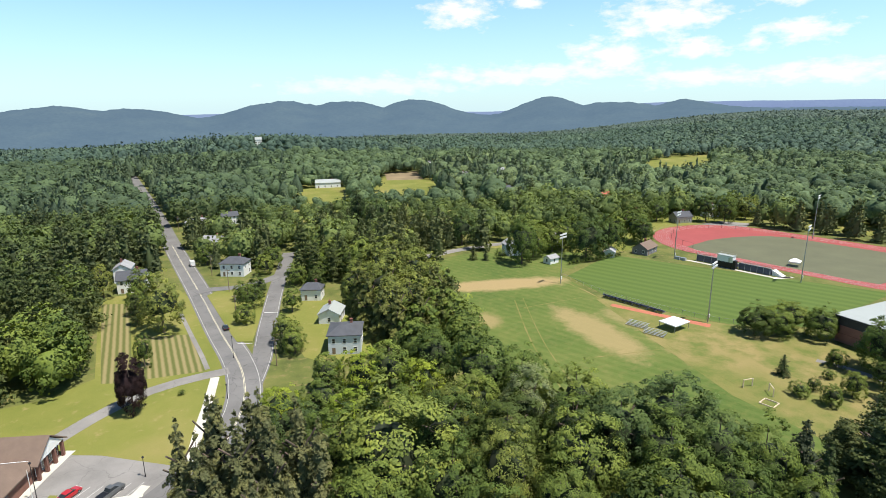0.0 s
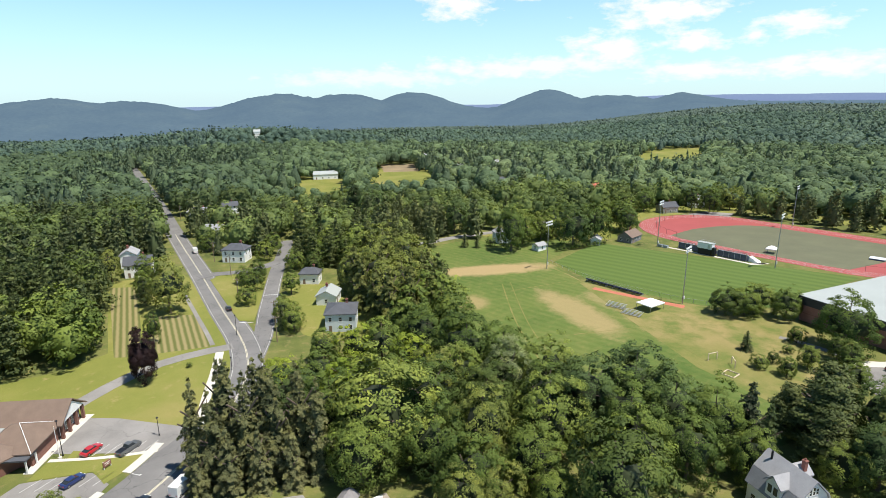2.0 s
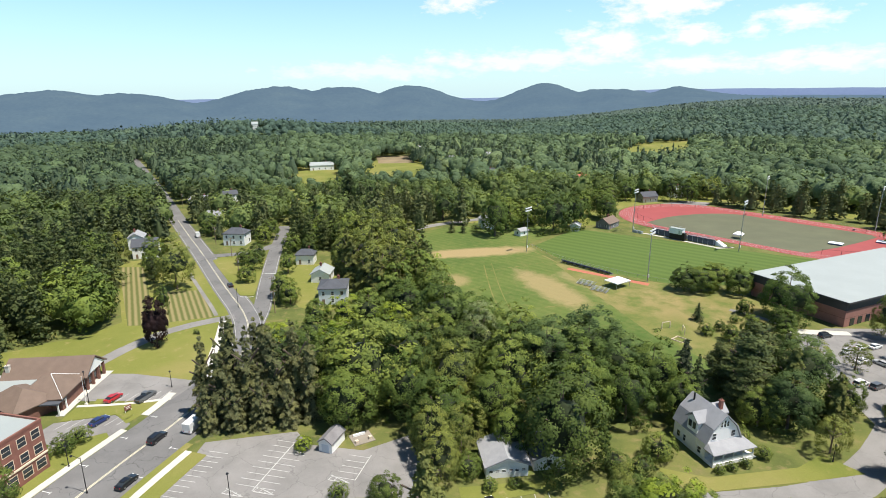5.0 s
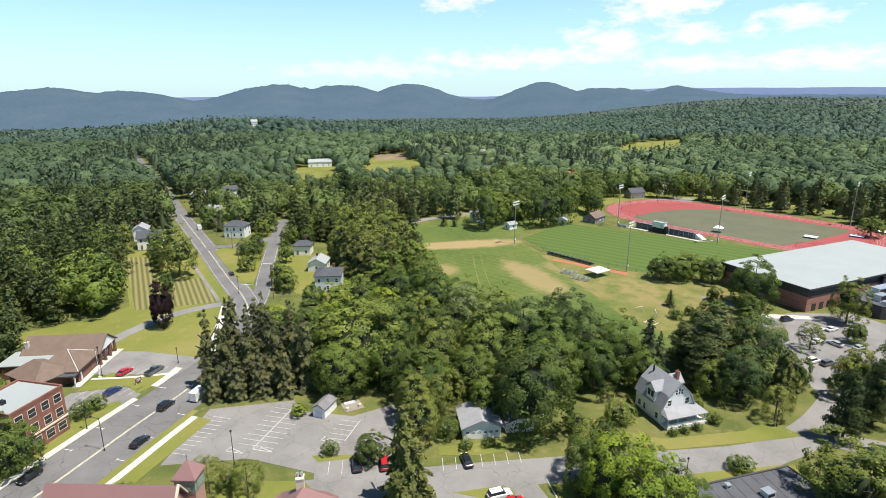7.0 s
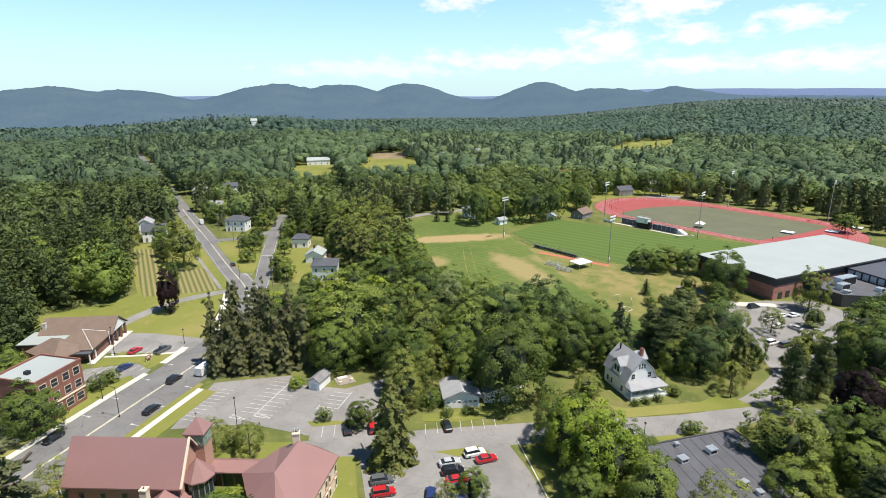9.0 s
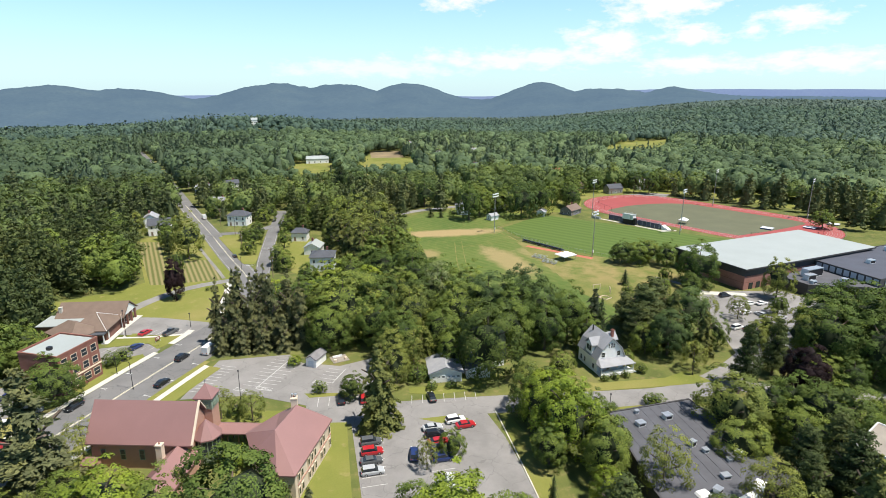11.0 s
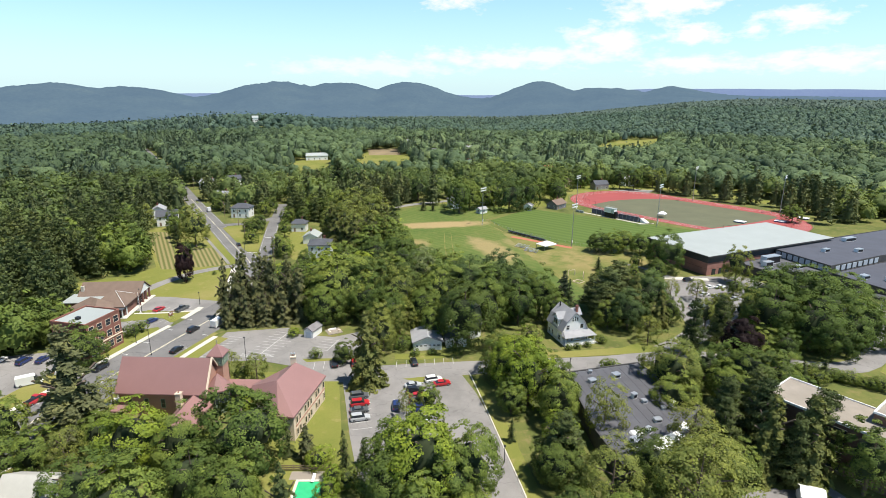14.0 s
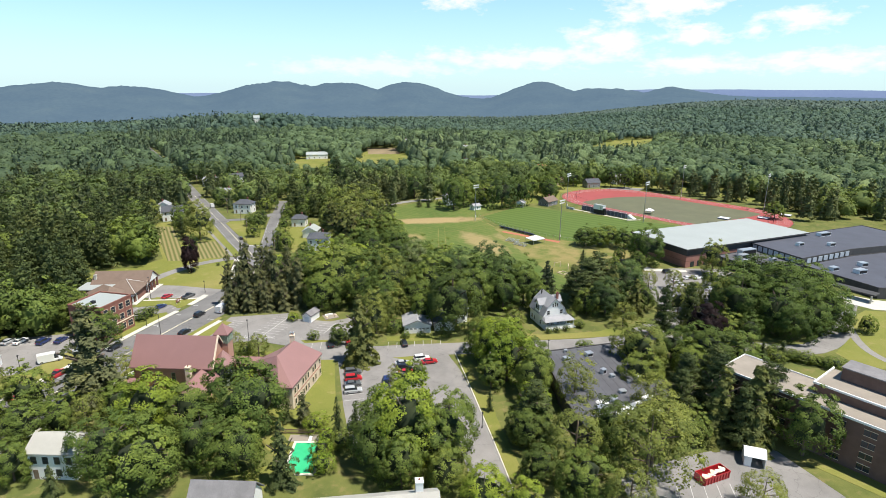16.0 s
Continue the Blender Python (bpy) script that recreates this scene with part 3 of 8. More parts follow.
tagged(part("road", strip(FORK, -3.2, 3.2, -0.3, 0.04), "asphalt"), "narrow asphalt side road at the fork", "road", kind="structure")
SIDE = smooth_line([(-76.7, 236.7), (-71.7, 240.4), (-65.4, 240.9), (-59.1, 242.2), (-51.9, 247.5), (-44.7, 257.7)])
tagged(part("road", strip(SIDE, -2.9, 2.9, -0.3, 0.13), "asphalt"), "grey asphalt side street joining the two roads", "road", kind="structure")
DRIVE = smooth_line([(-20, 49), (10, 49.5), (40, 48.5), (62, 47), (83, 46.7), (98, 52), (110, 59), (125, 70), (140, 84)])
tagged(part("road", strip(DRIVE, -4.0, 4.0, -0.3, 0.03), "lot"), "grey asphalt lane past the white house", "road", kind="structure")
LANE = smooth_line([(26, 52), (29.5, 35), (30.5, 18), (31, 0), (31, -20), (30, -60)])
tagged(part("road", strip(LANE, -4.0, 4.0, -0.3, 0.036), "lot"), "grey asphalt lane running between trees", "road", kind="structure")
LOT = [(-38.8, 83.5), (-19, 84.5), (-16, 79), (-4.2, 75), (6, 79), (8, 66), (6, 46), (-12, 46), (-12, 55), (-26, 62), (-43.8, 62.5)]
lot = sheet("parking_lot", LOT, 0.05, "lot", "worn grey asphalt car park with white stall lines", "car park")
LOT2 = [(-1, 46), (27, 46), (28, 20), (27, 2), (3, 2), (1, 20)]
sheet("parking_lot", LOT2, 0.042, "lot", "grey asphalt car park behind the hall", "car park")
LOT3 = [(-77, 122), (-66, 120), (-47.5, 113), (-50.4, 106.5), (-52, 103.8), (-69, 106), (-75.5, 107)]
sheet("parking_lot", LOT3, 0.045, "lot", "small asphalt car park of the brown-roofed building", "car park")
LOT4 = [(-76, 97), (-63, 98.5), (-58, 94), (-60, 85.5), (-70, 84.5), (-80, 88)]
sheet("parking_lot", LOT4, 0.047, "lot", "small asphalt car park beside a lawn strip", "car park")
LOT5 = [(-104, 74), (-85, 76), (-77, 62), (-86, 49), (-110, 46)]
sheet("parking_lot", LOT5, 0.047, "lot", "asphalt car park west of the main road", "car park")
LOT6 = [(58, -14), (80, -10), (96, -9), (100, -30), (90, -60), (50, -60)]
sheet("parking_lot", LOT6, 0.047, "lot", "asphalt yard beside the brick block", "car park")
LOT7 = [(112, 62), (128, 112), (146, 117), (168, 113), (172, 100), (150, 72), (130, 60)]
sheet("parking_lot", LOT7, 0.047, "lot", "asphalt car park in front of the gymnasium", "car park")
SCHOOLROAD = smooth_line([(100, 50), (112, 42), (127, 38), (140, 33.5), (152, 36), (167, 46), (178, 57), (190, 68)])
tagged(part("road", strip(SCHOOLROAD, -3.5, 3.5, -0.3, 0.05), "lot"), "asphalt school driveway under trees", "road", kind="structure")
CROSS = smooth_line([(-80, 126), (-75, 137), (-66, 149.5), (-54, 156.5), (-47, 159)])
tagged(part("road", strip(CROSS, -2.3, 2.3, -0.3, 0.05), "lot"), "narrow asphalt drive across the lawn", "road", kind="structure")
FIELDROAD = smooth_line([(10, 270), (30, 281), (48, 291), (75, 300), (110, 305)])
tagged(part("road", strip(FIELDROAD, -3.0, 3.0, -0.3, 0.05), "lot"), "pale road behind the ball field", "road", kind="structure")

# ---- lawns and sports fields ----
LAWN = [(-110, 140), (-100, 146), (-92, 149), (-84, 160), (-110, 226), (-120, 235), (-85, 243), (-62, 205), (-50, 172), (-44, 150), (-42, 135), (-48, 112), (-60, 116), (-77, 123), (-96, 122), (-110, 128)]
sheet("lawn", LAWN, 0.012, "lawn", "sunlit yellowish green lawn", "lawn")
sheet("lawn", [(-82, 190), (-66, 190), (-54, 160), (-70.5, 157)], 0.02, "mown", "lawn mown in yellow and green bands", "lawn")
sheet("lawn", [(-110, 228), (-98.5, 227), (-72.5, 155.5), (-81, 156.5)], 0.02, "mown", "narrow lawn mown in bands", "lawn")
ISLAND = [(-52.5, 188), (-49, 180.5), (-44, 180), (-45, 202), (-47, 231), (-57, 240), (-67, 240), (-71, 232)]
sheet("lawn", ISLAND, 0.12, "lawn", "grass island between the two roads", "lawn")
sheet("lawn", [(-26, 165), (-20, 160), (-5, 160), (-2, 186), (-10, 215), (-36, 222), (-36, 196)], 0.012, "lawn", "house lawns of short green grass", "lawn")
BALL = [(22, 190), (14, 235), (20, 262), (40, 277), (75, 293), (112, 266), (82, 236), (86, 200), (104, 178), (118, 165), (140, 160), (140, 130), (118, 105), (98, 88), (84, 84), (70, 96), (45, 108), (34, 120), (25, 150)]
sheet("ball_field", BALL, 0.012, "ball", "green ball field with dry worn patches", "field")
sheet("ball_field", [(60, 292), (112, 268), (150, 276), (165, 312), (260, 330), (300, 250), (330, 240), (350, 330), (180, 370), (120, 330)], 0.008, "lawn", "dry grass round the running track", "field")
sheet("ball_field", [(84, 204), (104, 180), (120, 166), (141, 160), (142, 128), (118, 104), (98, 92), (88, 122), (86, 160)], 0.02, "dry", "dry yellow worn grass slope", "field")
SOCCER = [(84.5, 233), (119.5, 265), (204, 187), (146, 160), (119, 167.5), (104, 183), (90, 203)]
sheet("soccer_field", SOCCER, 0.028, "soccer", "bright green sports field mown in faint bands", "field")
sheet("runway", [(86, 192.5), (88.3, 194.5), (112.5, 168.5), (110.3, 166)], 0.032, "redclay", "red clay strip beside the field", "field")

TC, TA = (219.6, 251.3), -59.9  # running track: centre, bearing of its long side
def stadium(half, r, n=28):
    out = []
    for side in (1, -1):
        for k in range(n + 1):
            a = -math.pi / 2 + math.pi * k / n
            out.append((side * (half + r * math.cos(a)), side * r * math.sin(a)))
    c, s = math.cos(radians(TA)), math.sin(radians(TA))
    return [(TC[0] + c * u - s * v, TC[1] + s * u + c * v) for u, v in out]


sheet("running_track", stadium(34.7, 44.3), 0.04, "track", "red rubber running track round a turf field", "track")
ct, st_ = math.cos(radians(TA)), math.sin(radians(TA))
def by_track(u, v):
    """A place given along and across the running track."""
    return TC[0] + ct * u - st_ * v, TC[1] + st_ * u + ct * v


TURF = [(-45.6, -34), (-45.6, -11), (-43.5, -2), (-40, 8), (-34, 19), (-28, 26), (-20, 31), (42, 31), (50, 29.5), (53, 26), (50, 4), (47, -12), (41, -35.5), (30, -37), (-38, -37)]
sheet("turf_field", [by_track(*p) for p in TURF], 0.055, "turf", "grey-green worn turf inside the running track", "field")
sheet("parking_lot", [by_track(-70, 30), (203, 326), (228, 334), by_track(-52, 56), by_track(-47, 40)], 0.03, "lot", "pale asphalt turning place behind the track", "car park")


# ---- trees ----
rng = np.random.default_rng(11)


def unit(n, g):
    v = g.normal(size=(n, 3))
    return v / np.linalg.norm(v, axis=1, keepdims=True)


def leaf_quads(pos, nrm, size, g, stretch=1.0):
    """Small four-sided leaf clumps at pos, facing nrm, slightly folded."""
    n = len(pos)
    a = np.cross(nrm, unit(n, g))
    a /= np.linalg.norm(a, axis=1, keepdims=True) + 1e-9
    b = np.cross(nrm, a)
    s = np.broadcast_to(np.asarray(size, float), (n,))[:, None] * g.uniform(0.65, 1.3, (n, 1)) * 0.5
    k = g.uniform(0.55, 1.0, (n, 1))
    fold = nrm * s * g.uniform(-0.35, 0.1, (n, 1))
    v = np.stack([pos - a * s * stretch, pos - b * s * k + fold, pos + a * s * stretch, pos + b * s * k + fold], 1)
    return v.reshape(-1, 3)


def lean(soft, nrm, k=0.5):
    """Shading direction of each clump: mostly that of the bough it sits on."""
    soft = soft / (np.linalg.norm(soft, axis=1, keepdims=True) + 1e-9)
    v = k * soft + (1 - k) * nrm
    return v / (np.linalg.norm(v, axis=1, keepdims=True) + 1e-9)


def crown_round(g, h, r, base, n, size, lobes=110, up=0.15, k=0.76):
    """Leaf clumps of a broad-leaved crown: many small boughs set round an uneven dome, with gaps between them."""
    mid, half = base + (h - base) * 0.45, (h - base) * 0.5
    i = np.arange(lobes)
    z = np.clip(0.98 - 1.72 * (i + 0.5) / lobes + g.uniform(-0.09, 0.09, lobes), -0.8, 0.98)
    az = i * 2.39996 + g.uniform(-0.45, 0.45, lobes)
    wide = np.sqrt(np.maximum(0.02, 1 - np.where(z > 0, z**2, np.abs(z) ** 3)))
    uneven = 1 + 0.13 * np.sin(2 * az + g.uniform(0, 6)) + 0.09 * np.sin(3 * az + g.uniform(0, 6))
    rad = r * g.uniform(0.17, 0.34, lobes) * min(1.7, math.sqrt(76 / lobes))
    reach = np.maximum(0.25, uneven * g.uniform(0.86, 1.06, lobes) - 0.85 * rad / r)[:, None]
    d = np.stack([np.cos(az) * wide, np.sin(az) * wide, z * np.where(z > 0, 1.12, 0.95)], 1)
    c = d * reach * np.array([r, r, half]) + (0, 0, mid)
    share = rad**2 * np.where(z < -0.35, 0.45, 1.0)
    pick = g.choice(lobes, n, p=share / share.sum())
    away = d[pick]
    out = unit(n, g) + 0.95 * away + (0, 0, 0.25)
    out /= np.linalg.norm(out, axis=1, keepdims=True)
    deep = g.uniform(size=(n, 1)) < 0.12
    far = np.where(deep, g.uniform(0.35, 0.75, (n, 1)), g.uniform(0.8, 1.1, (n, 1)))
    pos = c[pick] + out * rad[pick][:, None] * far * np.array([1.05, 1.05, 0.85])
    nrm = out + 0.33 * g.normal(size=(n, 3)) + (0, 0, up)
    nrm /= np.linalg.norm(nrm, axis=1, keepdims=True)
    soft = out + 0.6 * away + (0, 0, 0.1)
    return leaf_quads(pos, nrm, size * np.where(deep[:, 0], 1.7, 1.0), g), lean(soft, nrm, k), g.uniform(size=lobes)[pick]


def crown_spruce(g, h, r, base, n, size, k=0.5):
    """Drooping boughs, one by one, on an uneven cone."""
    nb = 110
    bu = np.sort(g.uniform(0, 1, nb) ** 0.7)
    bz = h - bu * (h - base)
    baz = np.arange(nb) * 2.4 + g.uniform(-0.5, 0.5, nb)
    blen = (0.05 + 0.95 * bu**0.8) * (1 - 0.22 * bu**5) * r * g.uniform(0.45, 1.25, nb)
    pick = g.choice(nb, n, p=(blen + 0.15 * r) / (blen + 0.15 * r).sum())
    f = g.uniform(0.02, 1, n) ** 0.6
    L, az, u = blen[pick], baz[pick], bu[pick]
    wide = (0.05 * h * 0.22 + 0.17 * L) * (1.05 - 0.8 * f)
    aside = g.normal(size=n) * wide
    ca, sa = np.cos(az), np.sin(az)
    pos = np.stack([ca * f * L - sa * aside, sa * f * L + ca * aside, bz[pick] - L * 0.48 * f**1.6 + g.normal(size=n) * 0.009 * h], 1)
    pos[:, 2] = np.maximum(pos[:, 2], base * 0.5 + 0.01 * h)
    nrm = np.stack([ca * 0.55, sa * 0.55, np.full(n, 0.8)], 1) + 0.45 * g.normal(size=(n, 3))
    nrm /= np.linalg.norm(nrm, axis=1, keepdims=True)
    soft = np.stack([ca, sa, 0.3 + 0.5 * f], 1)
    return leaf_quads(pos, nrm, size, g, 1.65), lean(soft, nrm, k), g.uniform(size=nb)[pick]


def crown_pine(g, h, r, base, n, size, k=0.5):
    """Separate flat plates of needles, uneven in outline."""
    plates = 42
    z = np.linspace(base + 0.04 * h, h * 0.97, plates) + h * g.uniform(-0.03, 0.03, plates)
    u = (h - z) / (h - base)
    az = np.arange(plates) * 2.4 + g.uniform(-0.4, 0.4, plates)
    far = r * (0.06 + 0.78 * np.clip(u, 0, 1) ** 0.7) * g.uniform(0.5, 1.05, plates)
    c = np.stack([np.cos(az) * far, np.sin(az) * far, z], 1)
    rad = r * (0.20 + 0.24 * np.clip(u, 0, 1) ** 0.6)
    pick = g.choice(plates, n, p=rad**2 / (rad**2).sum())
    out = unit(n, g)
    pos = c[pick] + out * rad[pick][:, None] * np.array([1, 1, 0.38]) * g.uniform(0.5, 1.05, (n, 1))
    nrm = out * (1, 1, 0.6) + (0, 0, 0.6) + 0.5 * g.normal(size=(n, 3))
    nrm /= np.linalg.norm(nrm, axis=1, keepdims=True)
    soft = out + (0, 0, 0.35) + 0.6 * np.stack([np.cos(az[pick]), np.sin(az[pick]), np.zeros(n)], 1)
    return leaf_quads(pos, nrm, size, g, 1.15), lean(soft, nrm, k), g.uniform(size=plates)[pick]


def quad_mesh(name, v, material, tint=None, nrm=None, bough=None, shell=None, inside_of=None):
    """Loose leaf quads; bough: a chance number for each bough; shell adds closed canopy: points, triangles, normals, tints."""
    n = len(v) // 4
    nrm = np.repeat(nrm, 4, axis=0)
    bough = np.repeat(bough, 4)
    tris = np.zeros((0, 3), np.int32)
    if shell is not None:
        sv, tris, sn, st = shell
        tris = tris + len(v)
        tint = None if tint is None else np.concatenate([np.repeat(tint, 4), st])
        v, nrm = np.concatenate([v, sv]), np.concatenate([nrm, sn])
        bough = np.concatenate([bough, np.full(len(sv), 0.4)])
    elif tint is not None:
        tint = np.repeat(tint, 4)
    me = bpy.data.meshes.new(name)
    me.vertices.add(len(v))
    me.vertices.foreach_set("co", np.ascontiguousarray(v, dtype=np.float32).ravel())
    me.loops.add(n * 4 + tris.size)
    me.loops.foreach_set("vertex_index", np.concatenate([np.arange(n * 4), tris.ravel()]).astype(np.int32))
    me.polygons.add(n + len(tris))
    me.polygons.foreach_set("loop_start", np.concatenate([np.arange(n) * 4, n * 4 + np.arange(len(tris)) * 3]).astype(np.int32))
    if tint is not None:
        a = me.attributes.new("tint", "FLOAT", "POINT")
        a.data.foreach_set("value", tint.astype(np.float32))
    a = me.attributes.new("bough", "FLOAT", "POINT")
    a.data.foreach_set("value", bough.astype(np.float32))
    a = me.attributes.new("custom_normal", "FLOAT_VECTOR", "POINT")
    a.data.foreach_set("vector", nrm.astype(np.float32).ravel())
    me.update(calc_edges=True)
    me.materials.append(M[material])
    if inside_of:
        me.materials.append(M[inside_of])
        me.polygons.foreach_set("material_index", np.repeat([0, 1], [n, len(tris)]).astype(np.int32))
    return me


def canopy(g, r, fine, needled):
    """Lumpy closed canopy of one tree of height 1, open below: points, triangles, normals."""
    bm = bmesh.new()
    bmesh.ops.create_icosphere(bm, subdivisions=fine, radius=1.0)
    bmesh.ops.delete(bm, geom=[q for q in bm.verts if q.co.z < -0.55], context="VERTS")
    d = np.array([q.co[:] for q in bm.verts])
    bm.verts.index_update()
    tri = np.array([[q.index for q in f.verts] for f in bm.faces], np.int32)
    bm.free()
    lobes = unit(9, g)
    near = np.clip(d @ lobes.T, 0, 1) ** 6
    k = (0.66 + 0.46 * near.max(1) + 0.09 * g.normal(size=len(d)))[:, None]
    p = d * k
    if needled:
        u = np.clip((p[:, 2:] + 0.6) / 1.7, 0, 1.1)
        p[:, :2] *= 1.15 - 0.95 * u
        out = p * np.array([r, r, 0.5]) + (0, 0, 0.5)
        out[:, 2] = 0.06 + 0.94 * u[:, 0]
    else:
        out = p * np.array([r, r, 0.44]) + (0, 0, 0.53)
    fn = np.cross(out[tri[:, 1]] - out[tri[:, 0]], out[tri[:, 2]] - out[tri[:, 0]])
    nv = np.zeros_like(out)
    for c in range(3):
        np.add.at(nv, tri[:, c], fn)
    return out, tri, nv / (np.linalg.norm(nv, axis=1, keepdims=True) + 1e-9)


def trunk_bm(g, h, r, base, limbs=5):
    bm = bmesh.new()
    cyl(bm, 0, 0, -0.2, h * 0.55, h * 0.022 + 0.06, h * 0.012, 8)
    cyl(bm, 0, 0, h * 0.55, h * 0.9, h * 0.012, 0.03, 6)
    for k in range(limbs):
        a, z = k * 2.4 + g.uniform(0, 1), h * g.uniform(0.25, 0.6)
        rod(bm, (0, 0, z), (math.cos(a) * r * 0.6, math.sin(a) * r * 0.6, z + h * g.uniform(0.08, 0.22)), h * 0.006 + 0.03, 5)
    return bm


KINDS = {  # crown function, leaf material, leaf clumps, clump size, base of the crown, radius to height, words
    "maple": (crown_round, "leaf", 3300, 0.60, -0.07, 0.43, "broad green leafy tree with a rounded crown", "tree"),
    "bright": (crown_round, "lime", 3000, 0.60, -0.07, 0.42, "yellow-green leafy tree in full sun", "tree"),
    "tall": (crown_round, "leaf", 2600, 0.58, 0.0, 0.33, "tall narrow green leafy tree", "tree"),
    "spruce": (crown_spruce, "spruce", 3800, 0.42, -0.02, 0.225, "brownish green spruce with drooping branches", "spruce"),
    "fir": (crown_spruce, "pine", 2600, 0.42, 0.01, 0.26, "dark green fir with a pointed top", "fir"),
    "pine": (crown_pine, "pine", 3200, 0.58, 0.08, 0.30, "dark green pine with layered branches", "pine"),
    "willow": (crown_round, "willow", 2000, 0.55, 0.06, 0.42, "thin olive-green tree with sparse leaves", "tree"),
    "purple": (crown_round, "purple", 4600, 0.6, -0.08, 0.38, "dark purple-leaved tree with a dense crown", "tree"),
    "oak": (crown_round, "darkleaf", 3300, 0.6, -0.07, 0.45, "broad dark green leafy tree with a dense crown", "tree"),
    "olive": (crown_round, "willow", 3000, 0.56, -0.07, 0.40, "olive-green leafy tree with a full crown", "tree"),
    "pale": (crown_round, "pale", 3000, 0.56, -0.07, 0.40, "pale silvery green leafy tree", "tree"),
    "darkoak": (crown_round, "blueleaf", 3300, 0.6, -0.07, 0.44, "deep green leafy tree with a dense crown", "tree"),
    "hemlock": (crown_spruce, "hemlock", 4200, 0.62, 0.0, 0.30, "tall olive-green hemlock with hanging branches", "hemlock"),
    "conifer": (crown_spruce, "darkfir", 3000, 0.42, 0.01, 0.24, "small dark green conical conifer", "fir"),
    "shrub": (crown_round, "leaf", 900, 0.34, -0.05, 0.55, "rounded green shrub on open grass", "shrub"),
    "limeshrub": (crown_round, "lime", 900, 0.34, -0.05, 0.55, "yellow-green shrub in full sun", "shrub"),
}
MASTERS = {}
TREES = []


def tree(kind, x, y, h, wide=1.0):
    """One tree, from a few shapes of its kind, turned and scaled; finer leaves in the village itself."""
    fn, material, n, size, base, ratio, words, cat = KINDS[kind]
    close = (y < 118 and -100 < x < 185) or (100 < x < 170 and y < 165) or kind == "purple"
    which = (kind, close, len(TREES) % (3 if kind in ("maple", "pine", "tall", "spruce") else 2))
    if which not in MASTERS:
        g = np.random.default_rng(abs(len(MASTERS)) * 7 + 5)
        H = 4.0 if "shrub" in kind else 16.0
        many, small = (2.7, 0.62) if close else (1.25, 0.86)
        v, nv, bough = fn(g, H, H * ratio, H * base, int(n * many), size * small * (0.8 if "shrub" in kind else 1.0))
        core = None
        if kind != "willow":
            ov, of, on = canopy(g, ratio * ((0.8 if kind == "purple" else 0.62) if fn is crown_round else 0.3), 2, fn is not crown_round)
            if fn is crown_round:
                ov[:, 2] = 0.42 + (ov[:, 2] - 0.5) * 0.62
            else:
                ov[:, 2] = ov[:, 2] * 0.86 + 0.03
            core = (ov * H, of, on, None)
        MASTERS[which] = (quad_mesh("crown", v, material, nrm=nv, bough=bough, shell=core, inside_of=("purple" if kind == "purple" else "core_shade") if core else None), trunk_bm(g, H, H * ratio, H * base), H)
    crown, tb, H = MASTERS[which]
    if isinstance(tb, bmesh.types.BMesh):
        me = bpy.data.meshes.new("trunk")
        tb.to_mesh(me)
        tb.free()
        me.materials.append(M["bark"])
        MASTERS[which] = (crown, me, H)
        tb = me
    root = new("shrub" if "shrub" in kind else "tree")
    k = h / H
    root.matrix_basis = pose(x, y, 0, 0, 0, float(rng.uniform(0, 360))) @ Matrix.Diagonal((k * wide, k * wide, k, 1))
    tagged(root, words, cat, "trees of the village" if "shrub" not in kind else "shrubs")
    for nm, me in (("trunk", tb), ("crown", crown)):
        o = new(nm, me)
        o.parent = root
    TREES.append((x, y, h))
    return root


def grove(poly, spacing, kinds, lo, hi, seed):
    """Trees of the kinds given all over an outline, no two too near."""
    g = np.random.default_rng(seed)
    xs, ys = zip(*poly)
    done = 0
    for _ in range(2500):
        x, y = g.uniform(min(xs), max(xs)), g.uniform(min(ys), max(ys))
        if not inside(poly, x, y):
            continue
        if any((x - a) ** 2 + (y - b) ** 2 < (spacing * (0.75 + 0.25 * g.random())) ** 2 for a, b, _ in TREES):
            continue
        kind = kinds[int(g.integers(len(kinds)))]
        tree(kind, x, y, g.uniform(lo, hi))


